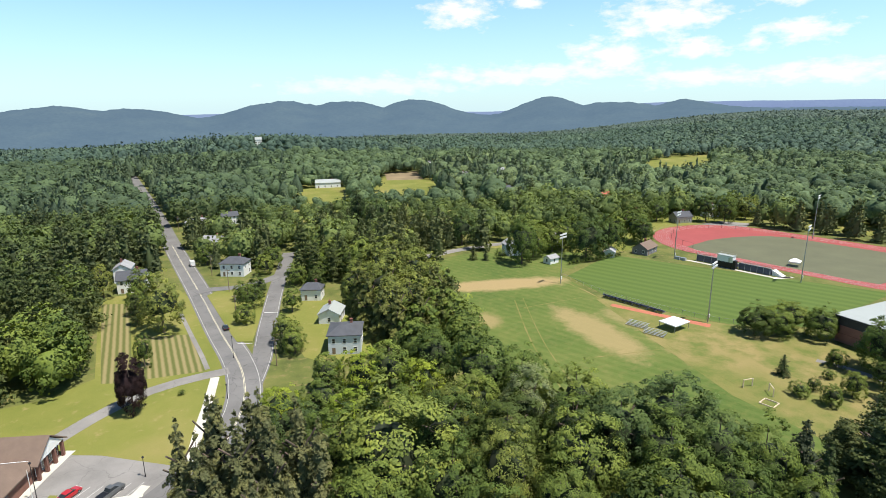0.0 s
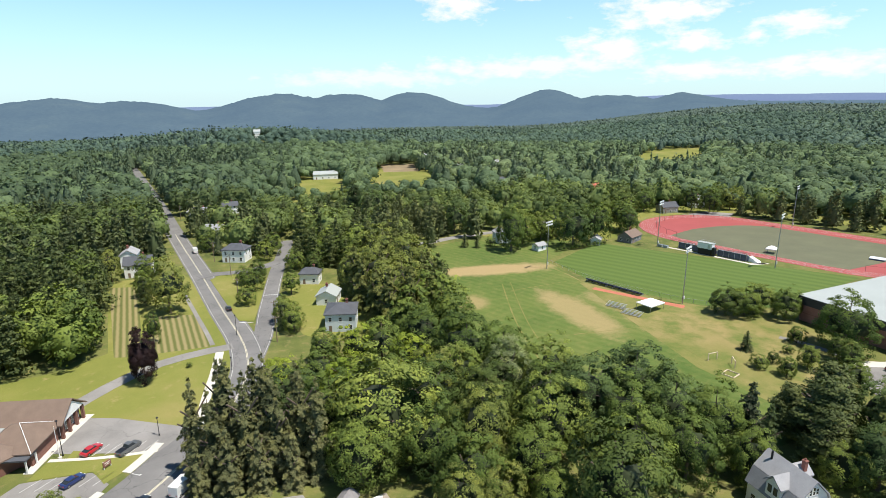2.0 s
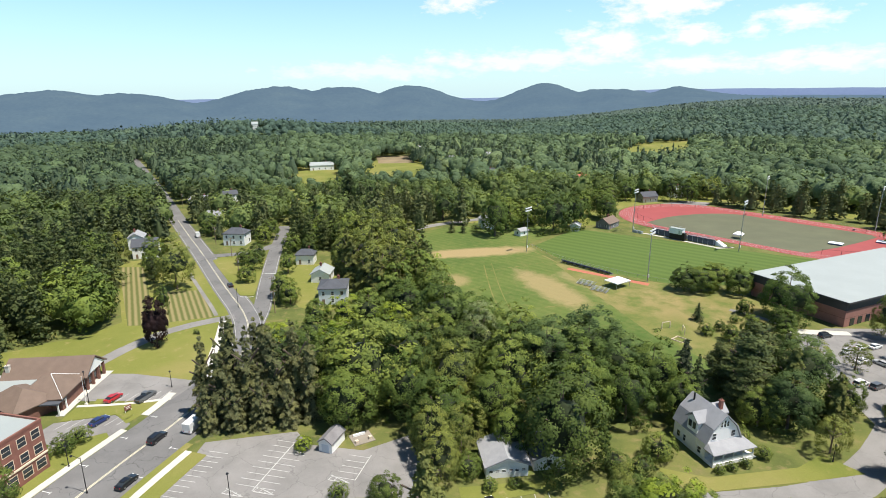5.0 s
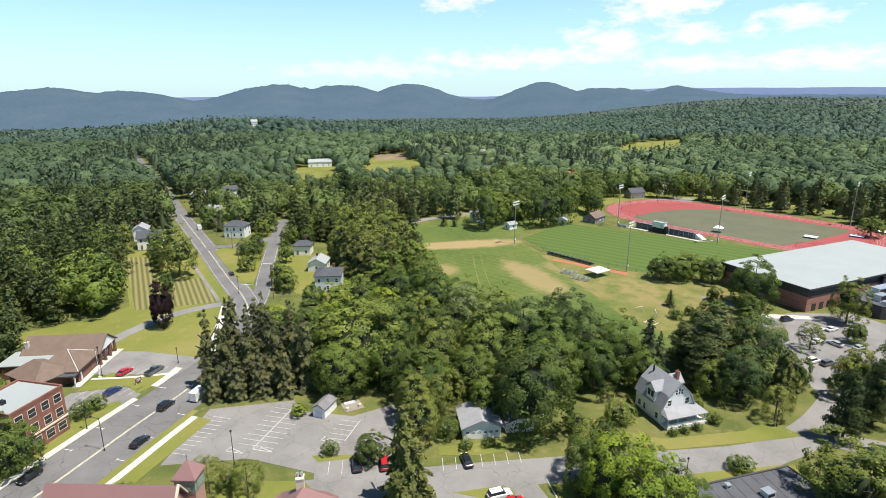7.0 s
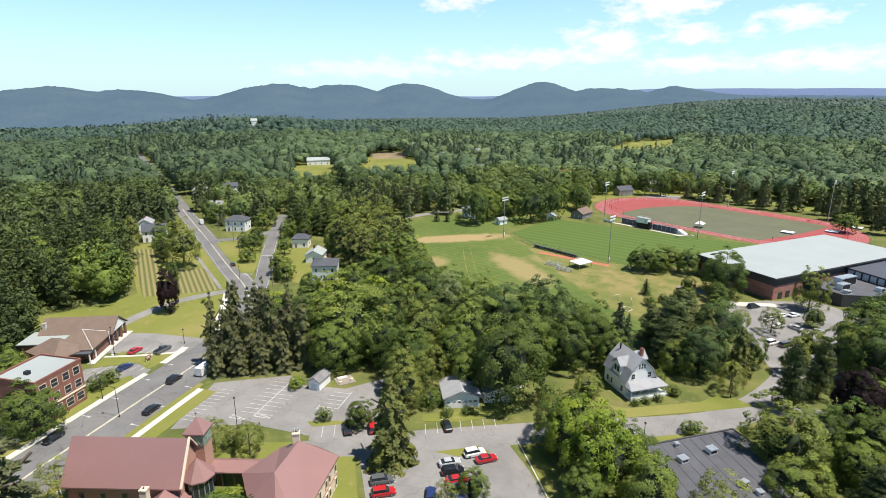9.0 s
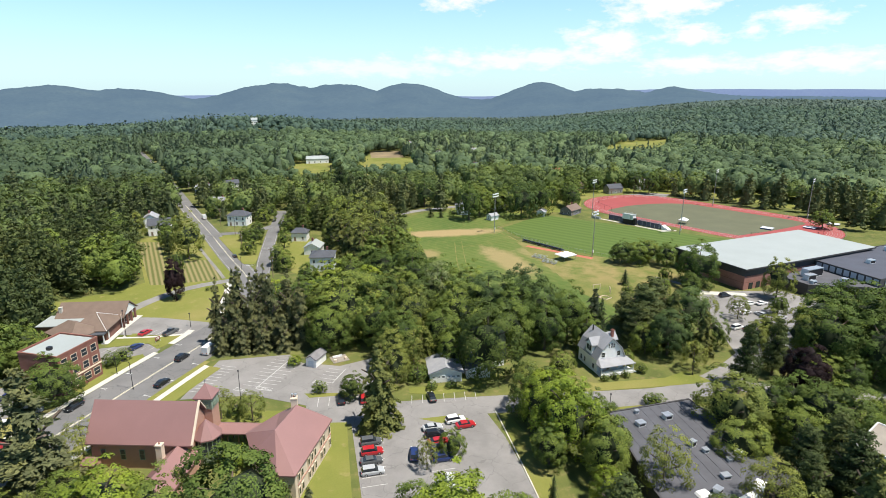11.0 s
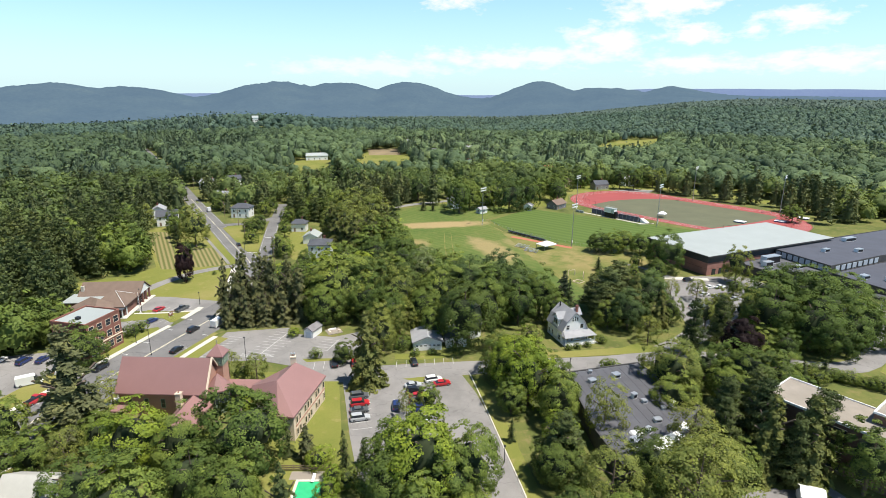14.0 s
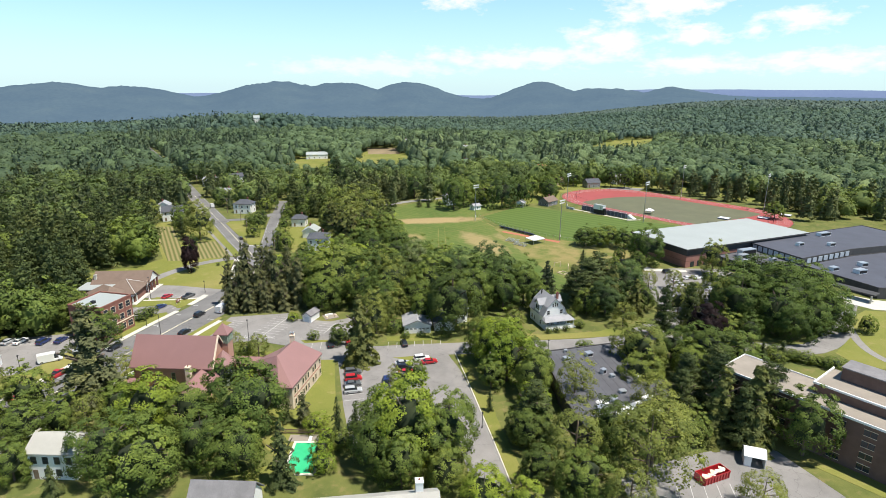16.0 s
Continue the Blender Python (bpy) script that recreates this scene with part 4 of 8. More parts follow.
# central wood between the car park and the ball field: a row of spruces, then broad-leaved trees
for x, y, h, w in ((-40.5, 94, 22, 0.95), (-36.5, 91, 21, 0.95), (-34.5, 97, 25, 1.0), (-30, 92, 23.5, 1.0), (-27, 97.5, 25, 1.0), (-24.5, 91.5, 24, 0.95), (-19.5, 94, 23, 0.95), (-15.8, 90.5, 22, 0.95), (-30, 103, 22, 1.0), (-37, 102, 22, 1.0), (-21, 101, 21, 1.0), (-33, 87.5, 15, 1.1), (-27, 87.5, 14, 1.1), (-21, 87.5, 14, 1.1), (-39, 88, 13, 1.1)):
    tree("spruce", x, y, h, w)
for kd, x, y, h, w in (
    ("maple", -3.0, 95, 23, 1.18), ("maple", -7.5, 86.5, 16, 1.05), ("oak", -14, 102, 17, 1.0), ("olive", 17, 86.5, 20, 0.82), ("oak", 7.5, 87, 17, 0.95), ("olive", 10.2, 70, 13.5, 0.95),
    ("willow", 16.5, 71, 12.5, 0.9), ("maple", 26, 80, 15.5, 0.95), ("pale", 29, 110, 19, 0.85), ("oak", 22.5, 131, 18.5, 1.05), ("oak", 11.5, 145, 15, 1.05), ("oak", 32, 127, 16, 1.0),
    ("maple", 32.5, 90, 19, 1.0), ("darkoak", 44, 97, 19.5, 1.05), ("darkoak", 56.5, 99, 20, 1.05), ("darkoak", 60, 88, 19, 0.98), ("oak", 50, 88, 18, 0.95), ("maple", 36, 64, 22.5, 1.0), ("oak", 12.5, 76, 16, 0.9),
    ("maple", 66.5, 83.5, 18, 0.92), ("conifer", 75.5, 84.5, 16.5, 1.35), ("maple", 46, 78, 17, 0.95), ("oak", 57, 77, 15.5, 0.9), ("maple", 21, 100, 18, 1.0), ("olive", 12, 112, 17.5, 0.95),
    ("oak", 8, 101, 19, 0.95), ("maple", 0, 113, 16, 1.0), ("maple", 40, 111, 18, 1.0), ("bright", -10.5, 116, 14, 1.05), ("bright", -8.5, 139, 13, 1.1), ("maple", -1, 139, 14.5, 1.05),
    ("bright", 7, 131, 13, 1.0), ("maple", -18, 127, 12, 1.1), ("darkoak", -24, 114, 13, 1.1), ("maple", 18, 117, 15, 1.0), ("bright", -28, 126, 11, 1.1), ("maple", -17.5, 142, 11, 1.0),
    ("oak", 35, 100, 17, 0.95), ("maple", 69, 75, 13, 0.85), ("shrub", 74, 76.5, 4, 1.2), ("maple", 27, 70, 12, 0.9),
):
    tree(kd, x, y, h, w)
# tall dark group beside the ball field
grove([(-8, 190), (2, 166), (18, 166), (24, 190), (16, 232), (4, 240), (-10, 215)], 7.4, ["hemlock", "hemlock", "hemlock", "olive"], 17, 23, 22)


for row in (
    ("hemlock", 5.5, 43, 22.5, 0.92), ("spruce", -60, 29, 28, 1.6), ("willow", -56, 39, 10, 1.0), ("willow", -24, 50, 8, 1), ("willow", -31.5, 52, 8.5, 0.9), ("shrub", -28, 53.5, 4, 1.1),
    ("willow", -46, 50, 6, 1), ("shrub", -9, 61, 3.4, 1), ("limeshrub", -24.5, 33, 5, 1), ("limeshrub", -21, 34, 4.5, 1), ("limeshrub", -27, 35, 3.5, 1), ("limeshrub", -17, 77.5, 3, 1.3),
    ("maple", -0.5, 57, 7, 1.1), ("shrub", 16.8, 63.5, 5, 1.1), ("olive", 11, 63, 12, 0.9), ("shrub", 20, 58.5, 2.5, 1.2), ("shrub", 25, 58.5, 2, 1.3), ("maple", 20.5, 30, 6.5, 1), ("willow", 14.5, 26, 7.5, 0.7), ("oak", -20.5, 12, 19, 1.12),
    ("maple", -33, 13, 14, 1.1), ("bright", -42, 13.5, 16.5, 1.05), ("oak", -46, 1, 14, 1.1), ("maple", -37, -5, 15.5, 1.1),
):
    tree(*row)
for row in (
    ("oak", -28, 2.5, 13, 1.0), ("tall", -73, 26, 14, 1.2), ("maple", -68, 13, 13, 1.1), ("maple", -78, 14, 13, 1.1), ("tall", -61, 15, 12, 1), ("willow", -56.5, 16, 11, 0.9),
    ("willow", -49, 3, 9, 0.7), ("maple", -64, 1, 10, 1), ("fir", -54, -5, 7, 1.3), ("maple", -52, 22, 10, 1), ("maple", -20.5, -2.5, 13.5, 1.0), ("limeshrub", -5.2, 10.5, 4.5, 1.2),
    ("fir", -10.5, -7.5, 14.5, 1.15), ("spruce", -8, 13, 9, 1.4), ("fir", 0, 7, 10.5, 0.8), ("fir", 4, 9, 7, 1.0), ("fir", -12, 15, 8, 1), ("limeshrub", -3.2, 0, 4.5, 1),
    ("limeshrub", -3, -5, 4.5, 1.1), ("limeshrub", -2.5, 5, 4, 1), ("shrub", 1, 3, 4.5, 1), ("bright", 14.5, -3, 21, 0.95),
):
    tree(*row)
for row in (
    ("maple", 8.5, -4.5, 15, 1.0), ("oak", 12, 6, 13, 1.0), ("maple", 19, -5, 14, 1.1), ("maple", 22, -14, 10, 1), ("tall", 13, -12, 13, 1), ("maple", 24, -3, 16, 0.9),
    ("bright", 27.5, -22, 11, 1.1), ("bright", 34.5, -25, 10, 1.0), ("fir", 22, 16, 6, 1), ("maple", 43, 41, 13, 1.1), ("bright", 44, 37, 16, 0.95), ("bright", 45, 27, 18.5, 0.9),
    ("maple", 50, 19, 14, 0.95), ("pine", 44, 0, 15, 1.35), ("willow", 58, 11, 15, 0.75), ("tall", 40, 24, 10, 1.2), ("fir", 37, 13, 6, 0.9),
    ("maple", 42, -2, 11, 1.1), ("maple", 41, -14, 9, 1), ("maple", 54, 44, 8, 1), ("willow", 42, 47, 12, 0.75),
):
    tree(*row)
for row in (
    ("shrub", 46, 60, 5, 1.2), ("maple", 79, 18, 11, 1.2), ("olive", 83.6, 27.5, 16.5, 1.2), ("shrub", 74, 42.5, 3.2, 1.5), ("shrub", 57, 62, 6.5, 1.0),
    ("shrub", 51, 58, 4.5, 1), ("shrub", 77, 64, 5, 0.8), ("shrub", 79, 59, 3, 1), ("shrub", 70, 56.5, 2, 1.1), ("shrub", 73.5, 57, 2, 1.1), ("shrub", 67, 56, 2, 1.1),
    ("pine", 97, 87, 18, 1.6), ("pine", 90, 80, 18, 1.6), ("darkoak", 92, 68, 15, 1.0), ("hemlock", 97, 74, 18, 1.0), ("darkoak", 105, 80, 17, 1.0), ("pine", 86, 75, 14, 1.5),
    ("hemlock", 102, 66, 15, 1.0), ("pine", 88, 88, 13, 1.4), ("maple", 86, 70, 10, 1),
):
    tree(*row)
for row in (
    ("willow", 94, 58, 9, 1), ("pine", 102.5, 48, 18, 0.75), ("pine", 114, 52, 17, 0.8), ("purple", 111.5, 38.5, 16.5, 0.9),
    ("maple", 105, 24, 14, 1.3), ("maple", 112, 26, 12, 1.2), ("maple", 96, 22, 11, 1.1), ("shrub", 112, 34, 5, 1), ("shrub", 133, 28, 3.5, 1.3), ("shrub", 127, 27, 4, 1.3),
    ("fir", 123, 28, 6.5, 1.3), ("oak", 142, 66, 20, 1.15), ("oak", 154, 67, 21, 1.2), ("oak", 166, 64, 19, 1.15), ("oak", 150, 54, 21, 1.15), ("oak", 135, 56, 19, 1.1),
    ("oak", 162, 52, 17, 1.15), ("oak", 141, 46, 18, 1.1), ("willow", 131, 90, 9, 1.0), ("willow", 122, 93, 8, 1.0),
):
    tree(*row)
for row in (
    ("maple", 148, 92, 7.5, 1.0), ("olive", 129.5, 60, 17, 0.8), ("olive", 125, 68, 13, 0.8), ("maple", 108, 70, 11, 0.9), ("olive", 117.5, 64, 12, 0.8), ("olive", 158.5, 106, 16.5, 0.8), ("maple", 121.5, 158.5, 10.5, 1.3), ("maple", 128, 157, 11, 1.3),
    ("maple", 134.5, 158.5, 11, 1.3), ("maple", 139.5, 151, 11.5, 1.1), ("oak", 137.8, 125, 18.5, 1.05), ("tall", 130, 119, 8.5, 1.0), ("tall", 127, 112, 10, 1.1),
    ("maple", 128, 132, 6, 1), ("pine", 110, 95, 9, 1.2), ("maple", 120, 103, 9, 1), ("fir", 109, 130, 6.5, 1.5), ("shrub", 105, 119, 4.2, 1.1), ("shrub", 111, 121, 3.8, 0.9),
    ("maple", 109, 113, 6, 1.0), ("maple", 118, 116, 7.5, 0.9), ("fir", 128, 134, 5, 1.2), ("shrub", 120, 126, 3, 1),
):
    tree(*row)
for row in (
    ("fir", 75, 78, 15, 1.1), ("maple", 268, 206, 11, 1.2), ("pine", 91, 3, 17, 1.1), ("hemlock", 91.5, -9, 21, 1.0), ("hemlock", 85.5, -6, 19.5, 1.0), ("pine", 95, 11, 15, 1.1),
    ("pine", 87, 10, 14, 1.1), ("pine", 81, 2, 14, 1.1), ("maple", 82, 17, 9, 1), ("tall", 101, -14, 17, 1.0), ("maple", 80, -6, 9, 1), ("willow", 62, -18, 18, 1.1),
    ("willow", 66, -13, 16, 1.0), ("willow", 50, -10, 14, 1.1), ("willow", 71, -8, 14, 1.0), ("maple", 60, -6, 13, 0.9), ("willow", 74, 2, 13, 0.9), ("maple", 48, -20, 11, 1.1),
    ("willow", 79.5, -29, 9, 1.2), ("willow", 55, -25, 10, 1.1), ("purple", -66, 139.0, 16.5, 0.62), ("olive", -75.5, 193, 22, 0.85),
):
    tree(*row)
for row in (
    ("tall", -72.5, 166, 11, 0.7), ("maple", -96, 232, 13, 0.9), ("olive", -112, 236, 15, 0.8), ("pine", -87, 202, 12, 0.8), ("maple", -91, 213, 11, 0.8), ("maple", -49.5, 197, 7.5, 1.1), ("maple", -50, 214, 9, 1.1),
    ("maple", -55, 224, 8, 1.1), ("maple", -50, 228, 9, 1.1), ("fir", -33, 170, 10, 1.1), ("tall", -34, 207, 10, 1.0), ("maple", -33, 178, 10, 1), ("maple", -29, 168, 9, 1),
    ("maple", -52, 260, 10, 1.0), ("maple", -50, 271, 11, 1.1), ("maple", -83, 282, 10, 1), ("maple", -36, 240, 10, 1), ("bright", -30, 258, 13, 1), ("maple", -26, 246, 12, 1),
    ("maple", -18, 252, 14, 1.1), ("maple", -30, 280, 13, 1.1), ("maple", -70, 292, 11, 1), ("tall", -26, 226, 12, 1),
):
    tree(*row)
for row in (
    ("maple", -10, 240, 14, 1), ("maple", -22, 270, 13, 1.1), ("shrub", -68, 85, 4.2, 1.1), ("shrub", -66, 88, 4, 1), ("shrub", -71, 82.5, 3.6, 1), ("maple", -73.6, 64.9, 13, 1.15),
    ("maple", -86, 82, 11, 1.2), ("maple", -92, 88, 13, 1.1), ("maple", -96, 80, 13, 1.1), ("shrub", -56.5, 146, 1.6, 1), ("oak", 70, 257, 24, 0.75), ("maple", 79, 268, 19, 1),
    ("maple", 100, 280, 19, 1), ("darkoak", 103.5, 258.5, 23.5, 0.85), ("oak", 119, 267, 21, 0.8), ("maple", 110, 288, 19, 1.1), ("maple", 119, 282, 17, 1), ("maple", 92, 276, 16, 1), ("tall", 146, 292, 17, 1.3),
    ("maple", 137, 297, 16, 1), ("maple", 127, 293, 16, 1), ("pine", -9, 350, 27, 0.9), ("darkoak", 3, 346, 24, 0.8), ("darkoak", 48, 300, 22, 0.9), ("shrub", 62, 268, 5, 1), ("fir", 48, 268, 8, 1.4),
):
    tree(*row)
for row in (
    ("fir", 54, 266, 7, 1.3), ("maple", 84, 290, 18, 1), ("oak", 146, 283, 16, 0.95), ("maple", 158, 318, 16, 1.1), ("maple", 168, 332, 17, 1.1), ("oak", 187, 342, 16.5, 0.95), ("oak", 217, 334, 19, 0.8), ("oak", 227, 329, 19, 0.8), ("maple", 240, 343, 17, 1.0), ("olive", 247, 336, 15.5, 1.0),
    ("maple", 246, 350, 17, 1.0), ("pine", 212, 362, 20, 1.1), ("maple", 178, 366, 18, 1.1), ("maple", 262, 352, 15, 1),
):
    tree(*row)
for row in (("pine", 98, -4, 18, 0.95), ("pine", 104, -1, 15, 0.9), ("pine", 89, -9, 16, 0.9), ("fir", 129.7, 28, 6.5, 1.5), ("maple", 172.8, 42, 6.5, 1.1), ("shrub", 165.5, 42.5, 3.2, 1.2), ("maple", 124, 45, 9, 1.1), ("oak", 128, 41, 10, 1.0), ("oak", 153, 45, 16, 1.2), ("oak", 161, 46, 14, 1.15), ("oak", 144, 41, 13, 1.15)):
    tree(*row)
for k in range(9):
    tree("shrub", 126 + k * 1.9, 33.5 - k * 1.6, 2.8 + 0.6 * (k % 3), 1.25)
for k in range(14):
    tree("shrub", 92 + k * 2.3, 250.5 + k * 0.75, 2.2 + 0.5 * (k % 3), 0.75)

grove([(-92, 34), (-66, 30), (-64, 8), (-66, -4), (-95, -2)], 10.0, ["maple", "oak", "maple", "willow"], 10, 14, 31)
grove([(36, 46), (53, 48), (54, 36), (52, 10), (48, -6), (40, -22), (37, 10)], 10.5, ["maple", "oak", "bright"], 9, 13, 34)
grove([(88, 22), (98, 34), (118, 36), (116, 20), (106, 10), (92, 12)], 9.5, ["oak", "maple", "oak"], 10, 13, 35)
grove([(132, 64), (150, 72), (172, 70), (172, 60), (150, 48), (134, 46)], 10.0, ["oak", "oak", "maple"], 13, 17, 36)


# ---- buildings ----
def roof_bm(length, width, eave, ridge, over=0.5, hip=0.0, thick=0.28):
    """A pitched roof with its ridge along x; hip: how far the ridge stops short of each end."""
    X, Y, r = length / 2 + over, width / 2 + over, length / 2 + over - hip
    top = [(-X, -Y, eave), (X, -Y, eave), (X, Y, eave), (-X, Y, eave), (-r, 0, ridge), (r, 0, ridge)]
    low = [(x, y, z - thick) for x, y, z in top]
    f = [(0, 1, 5, 4), (2, 3, 4, 5), (1, 2, 5), (3, 0, 4)] if hip else [(0, 1, 5, 4), (2, 3, 4, 5)]
    faces = list(f) + [tuple(i + 6 for i in q[::-1]) for q in f]
    rim = [(0, 1), (2, 3)] + ([(1, 2), (3, 0)] if hip else [(1, 5), (5, 2), (3, 4), (4, 0)])
    faces += [(a, a + 6, b + 6, b) for a, b in rim]
    return solid(top + low, faces)


def wall_bm(length, width, eave, ridge, hip=0.0):
    X, Y = length / 2, width / 2
    lo = [(-X, -Y, -0.3), (X, -Y, -0.3), (X, Y, -0.3), (-X, Y, -0.3)]
    e = eave - 0.25
    if hip:
        hi = [(-X, -Y, e), (X, -Y, e), (X, Y, e), (-X, Y, e)]
        return solid(lo + hi, [(0, 1, 2, 3), (4, 5, 6, 7), (0, 1, 5, 4), (1, 2, 6, 5), (2, 3, 7, 6), (3, 0, 4, 7)])
    p = ridge - 0.35
    hi = [(-X, -Y, e), (X, -Y, e), (X, Y, e), (-X, Y, e), (-X, 0, p), (X, 0, p)]
    return solid(lo + hi, [(0, 1, 2, 3), (0, 1, 5, 4), (2, 3, 7, 6), (4, 5, 9, 8), (6, 7, 8, 9), (1, 2, 6, 9, 5), (3, 0, 4, 8, 7)])


def window(parent, face, L, W, u, z, w=0.95, h=1.4, frame="white", mullion=True):
    """A framed window on one wall ('s', 'n', 'e', 'w' in the thing's own axes), u along it."""
    d = {"s": (0, -1, W / 2), "n": (0, 1, W / 2), "e": (1, 0, L / 2), "w": (-1, 0, L / 2)}[face]
    def b(bm, u0, u1, z0, z1, o0, o1):
        if d[0] == 0:
            box(bm, u0, d[1] * (d[2] + o0), z0, u1, d[1] * (d[2] + o1), z1)
        else:
            box(bm, d[0] * (d[2] + o0), u0, z0, d[0] * (d[2] + o1), u1, z1)
    bm = bmesh.new()
    t = 0.11
    for a in ((u - w / 2 - t, u - w / 2, z - t, z + h + t), (u + w / 2, u + w / 2 + t, z - t, z + h + t), (u - w / 2, u + w / 2, z + h, z + h + t), (u - w / 2, u + w / 2, z - t, z)):
        b(bm, *a, -0.05, 0.07)
    if mullion:
        b(bm, u - w / 2, u + w / 2, z + h / 2 - 0.035, z + h / 2 + 0.035, -0.02, 0.05)
    win = part("window", bm, frame, parent)
    bm = bmesh.new()
    b(bm, u - w / 2, u + w / 2, z, z + h, -0.05, 0.025)
    part("pane", bm, "glass", win)
    return win


def door(parent, face, L, W, u, w=1.0, h=2.1, material="wood", z=0.15):
    d = {"s": (0, -1, W / 2), "n": (0, 1, W / 2), "e": (1, 0, L / 2), "w": (-1, 0, L / 2)}[face]
    bm = bmesh.new()
    if d[0] == 0:
        box(bm, u - w / 2, d[1] * (d[2] - 0.05), z, u + w / 2, d[1] * (d[2] + 0.06), z + h)
    else:
        box(bm, d[0] * (d[2] - 0.05), u - w / 2, z, d[0] * (d[2] + 0.06), u + w / 2, z + h)
    return part("door", bm, material, parent)


def chimney(parent, x, y, z0, z1, s=0.8, material="brick"):
    ob = part("chimney", boxes((x - s / 2, y - s / 2, z0, x + s / 2, y + s / 2, z1), (x - s / 2 - 0.08, y - s / 2 - 0.08, z1 - 0.25, x + s / 2 + 0.08, y + s / 2 + 0.08, z1 - 0.05)), material, parent)
    bm = bmesh.new()
    cyl(bm, x, y, z1 - 0.1, z1 + 0.35, 0.16, 0.13, 8)
    part("flue", bm, "brick", ob)


def house(name, x, y, rot, L, W, eave, ridge, wall="white", roof="greyroof", hip=0.0, label="white wooden house", wins=2, storeys=2, chim=True, over=0.45, frame="white", cat="house"):
    h = thing(name, x, y, 0, rot, label, cat)
    part("wall", wall_bm(L, W, eave, ridge, hip), wall, h)
    part("roof", roof_bm(L, W, eave, ridge, over, hip), roof, h)
    for st in range(storeys):
        z = 0.95 + st * 2.8
        if z + 1.5 > eave + (0.0 if hip else 0.2):
            break
        for f, span in (("s", L), ("n", L), ("e", W), ("w", W)):
            k = max(1, wins if span == L else wins - 1)
            for i in range(k):
                u = (i + 0.5) / k * span - span / 2
                if not (st == 0 and f in "se" and i == 0 and k > 1):
                    window(h, f, L, W, u, z, frame=frame)
    if wins:
        door(h, "s", L, W, 0.5 / max(1, wins) * L - L / 2)
    if chim:
        chimney(h, L * 0.18, W * 0.12, ridge - 1.6, ridge + 1.0)
    return h


def flat_block(name, parent, pts, h, wall, roof, parapet=0.45, thick=0.3, label=""):
    """A flat-roofed mass: walls with a raised rim and a roof inside it."""
    b = part("wall", prism(pts, -0.3, h), wall, parent, label)
    c = np.mean(pts, axis=0)
    inner = [tuple(np.array(p) + (c - p) / np.linalg.norm(c - p) * thick * 1.4) for p in pts]
    bm = bmesh.new()
    n = len(pts)
    o0, o1 = [bm.verts.new((*p, h + 0.001)) for p in pts], [bm.verts.new((*p, h + parapet)) for p in pts]
    i0, i1 = [bm.verts.new((*p, h + 0.001)) for p in inner], [bm.verts.new((*p, h + parapet)) for p in inner]
    for k in range(n):
        j = (k + 1) % n
        bm.faces.new((o0[k], o0[j], o1[j], o1[k]))
        bm.faces.new((o1[k], o1[j], i1[j], i1[k]))
        bm.faces.new((i1[k], i1[j], i0[j], i0[k]))
        bm.faces.new((i0[k], i0[j], o0[j], o0[k]))
    bmesh.ops.recalc_face_normals(bm, faces=bm.faces)
    part("parapet", bm, wall, parent)
    part("roof", prism(inner, h - 0.05, h + 0.06), roof, parent)
    return b


# red-roofed hall and its wings
hall = thing("church_hall", -42.4, 39.4, 0, -10.4, "stuccoed church hall with a long dull red metal roof", "church")
part("wall", wall_bm(21.0, 8.6, 6, 12.9), "pink", hall)
part("roof", roof_bm(21.2, 9.4, 6.2, 13.3, 0.45), "redroof", hall)
for s_ in (-1, 1):
    rod_bm = solid([(10.75, s_ * 5.15, 5.95), (11.2, s_ * 5.15, 5.95), (11.2, s_ * 5.15, 6.35), (10.75, s_ * 5.15, 6.35), (10.75, 0, 13.2), (11.2, 0, 13.2), (11.2, 0, 13.6), (10.75, 0, 13.6)], [(0, 1, 2, 3), (4, 5, 6, 7), (0, 1, 5, 4), (1, 2, 6, 5), (2, 3, 7, 6), (3, 0, 4, 7)])
    part("bargeboard", rod_bm, "cream", hall, "pale gable trim")
for u in (-8, -4, 0, 4, 8):
    window(hall, "s", 21, 8.6, u, 2.2, 0.9, 2.2, "greentrim")
part("entrance", boxes((-11.2, -6.6, -0.2, -8.8, -4.2, 2.4)), "pink", hall)
part("entrance_roof", roof_bm(2.6, 2.6, 2.4, 3.3, 0.2), "redroof", hall).matrix_basis = pose(-10, -5.4, 0)
tower = thing("church_tower", -31.2, 41.4, 0, -10.4, "square stuccoed tower with a pyramid red roof and louvres", "tower")
part("shaft", boxes((-1.65, -1.65, -0.3, 1.65, 1.65, 10.0)), "pink", tower)
part("belfry", boxes((-1.75, -1.75, 10.0, 1.75, 1.75, 12.6)), "greentrim", tower)
for a in (0, 90, 180, 270):
    for k in range(5):
        o = part("louvre", boxes((-1.1, -1.86, 10.5 + k * 0.38, 1.1, -1.7, 10.68 + k * 0.38)), "greentrim", tower)
        o.matrix_basis = pose(0, 0, 0, 0, 0, a)
part("roof", roof_bm(3.5, 3.5, 12.7, 15.3, 0.3, hip=2.04), "redroof", tower)
bm_ = bmesh.new()
cyl(bm_, 0, 0, 15.2, 16.3, 0.07, 0.04, 6)
box(bm_, -0.35, -0.05, 15.9, 0.35, 0.05, 16.0)
part("finial", bm_, "steel", tower)
apse = thing("church_apse", -30.6, 36.6, 0, -10.4, "many-sided glazed bay with a red conical roof", "church bay")
oct_ = [(2.6 * math.cos(radians(a)), 2.6 * math.sin(radians(a))) for a in range(0, 360, 45)]
part("wall", prism(oct_, -0.3, 6.2), "greentrim", apse)
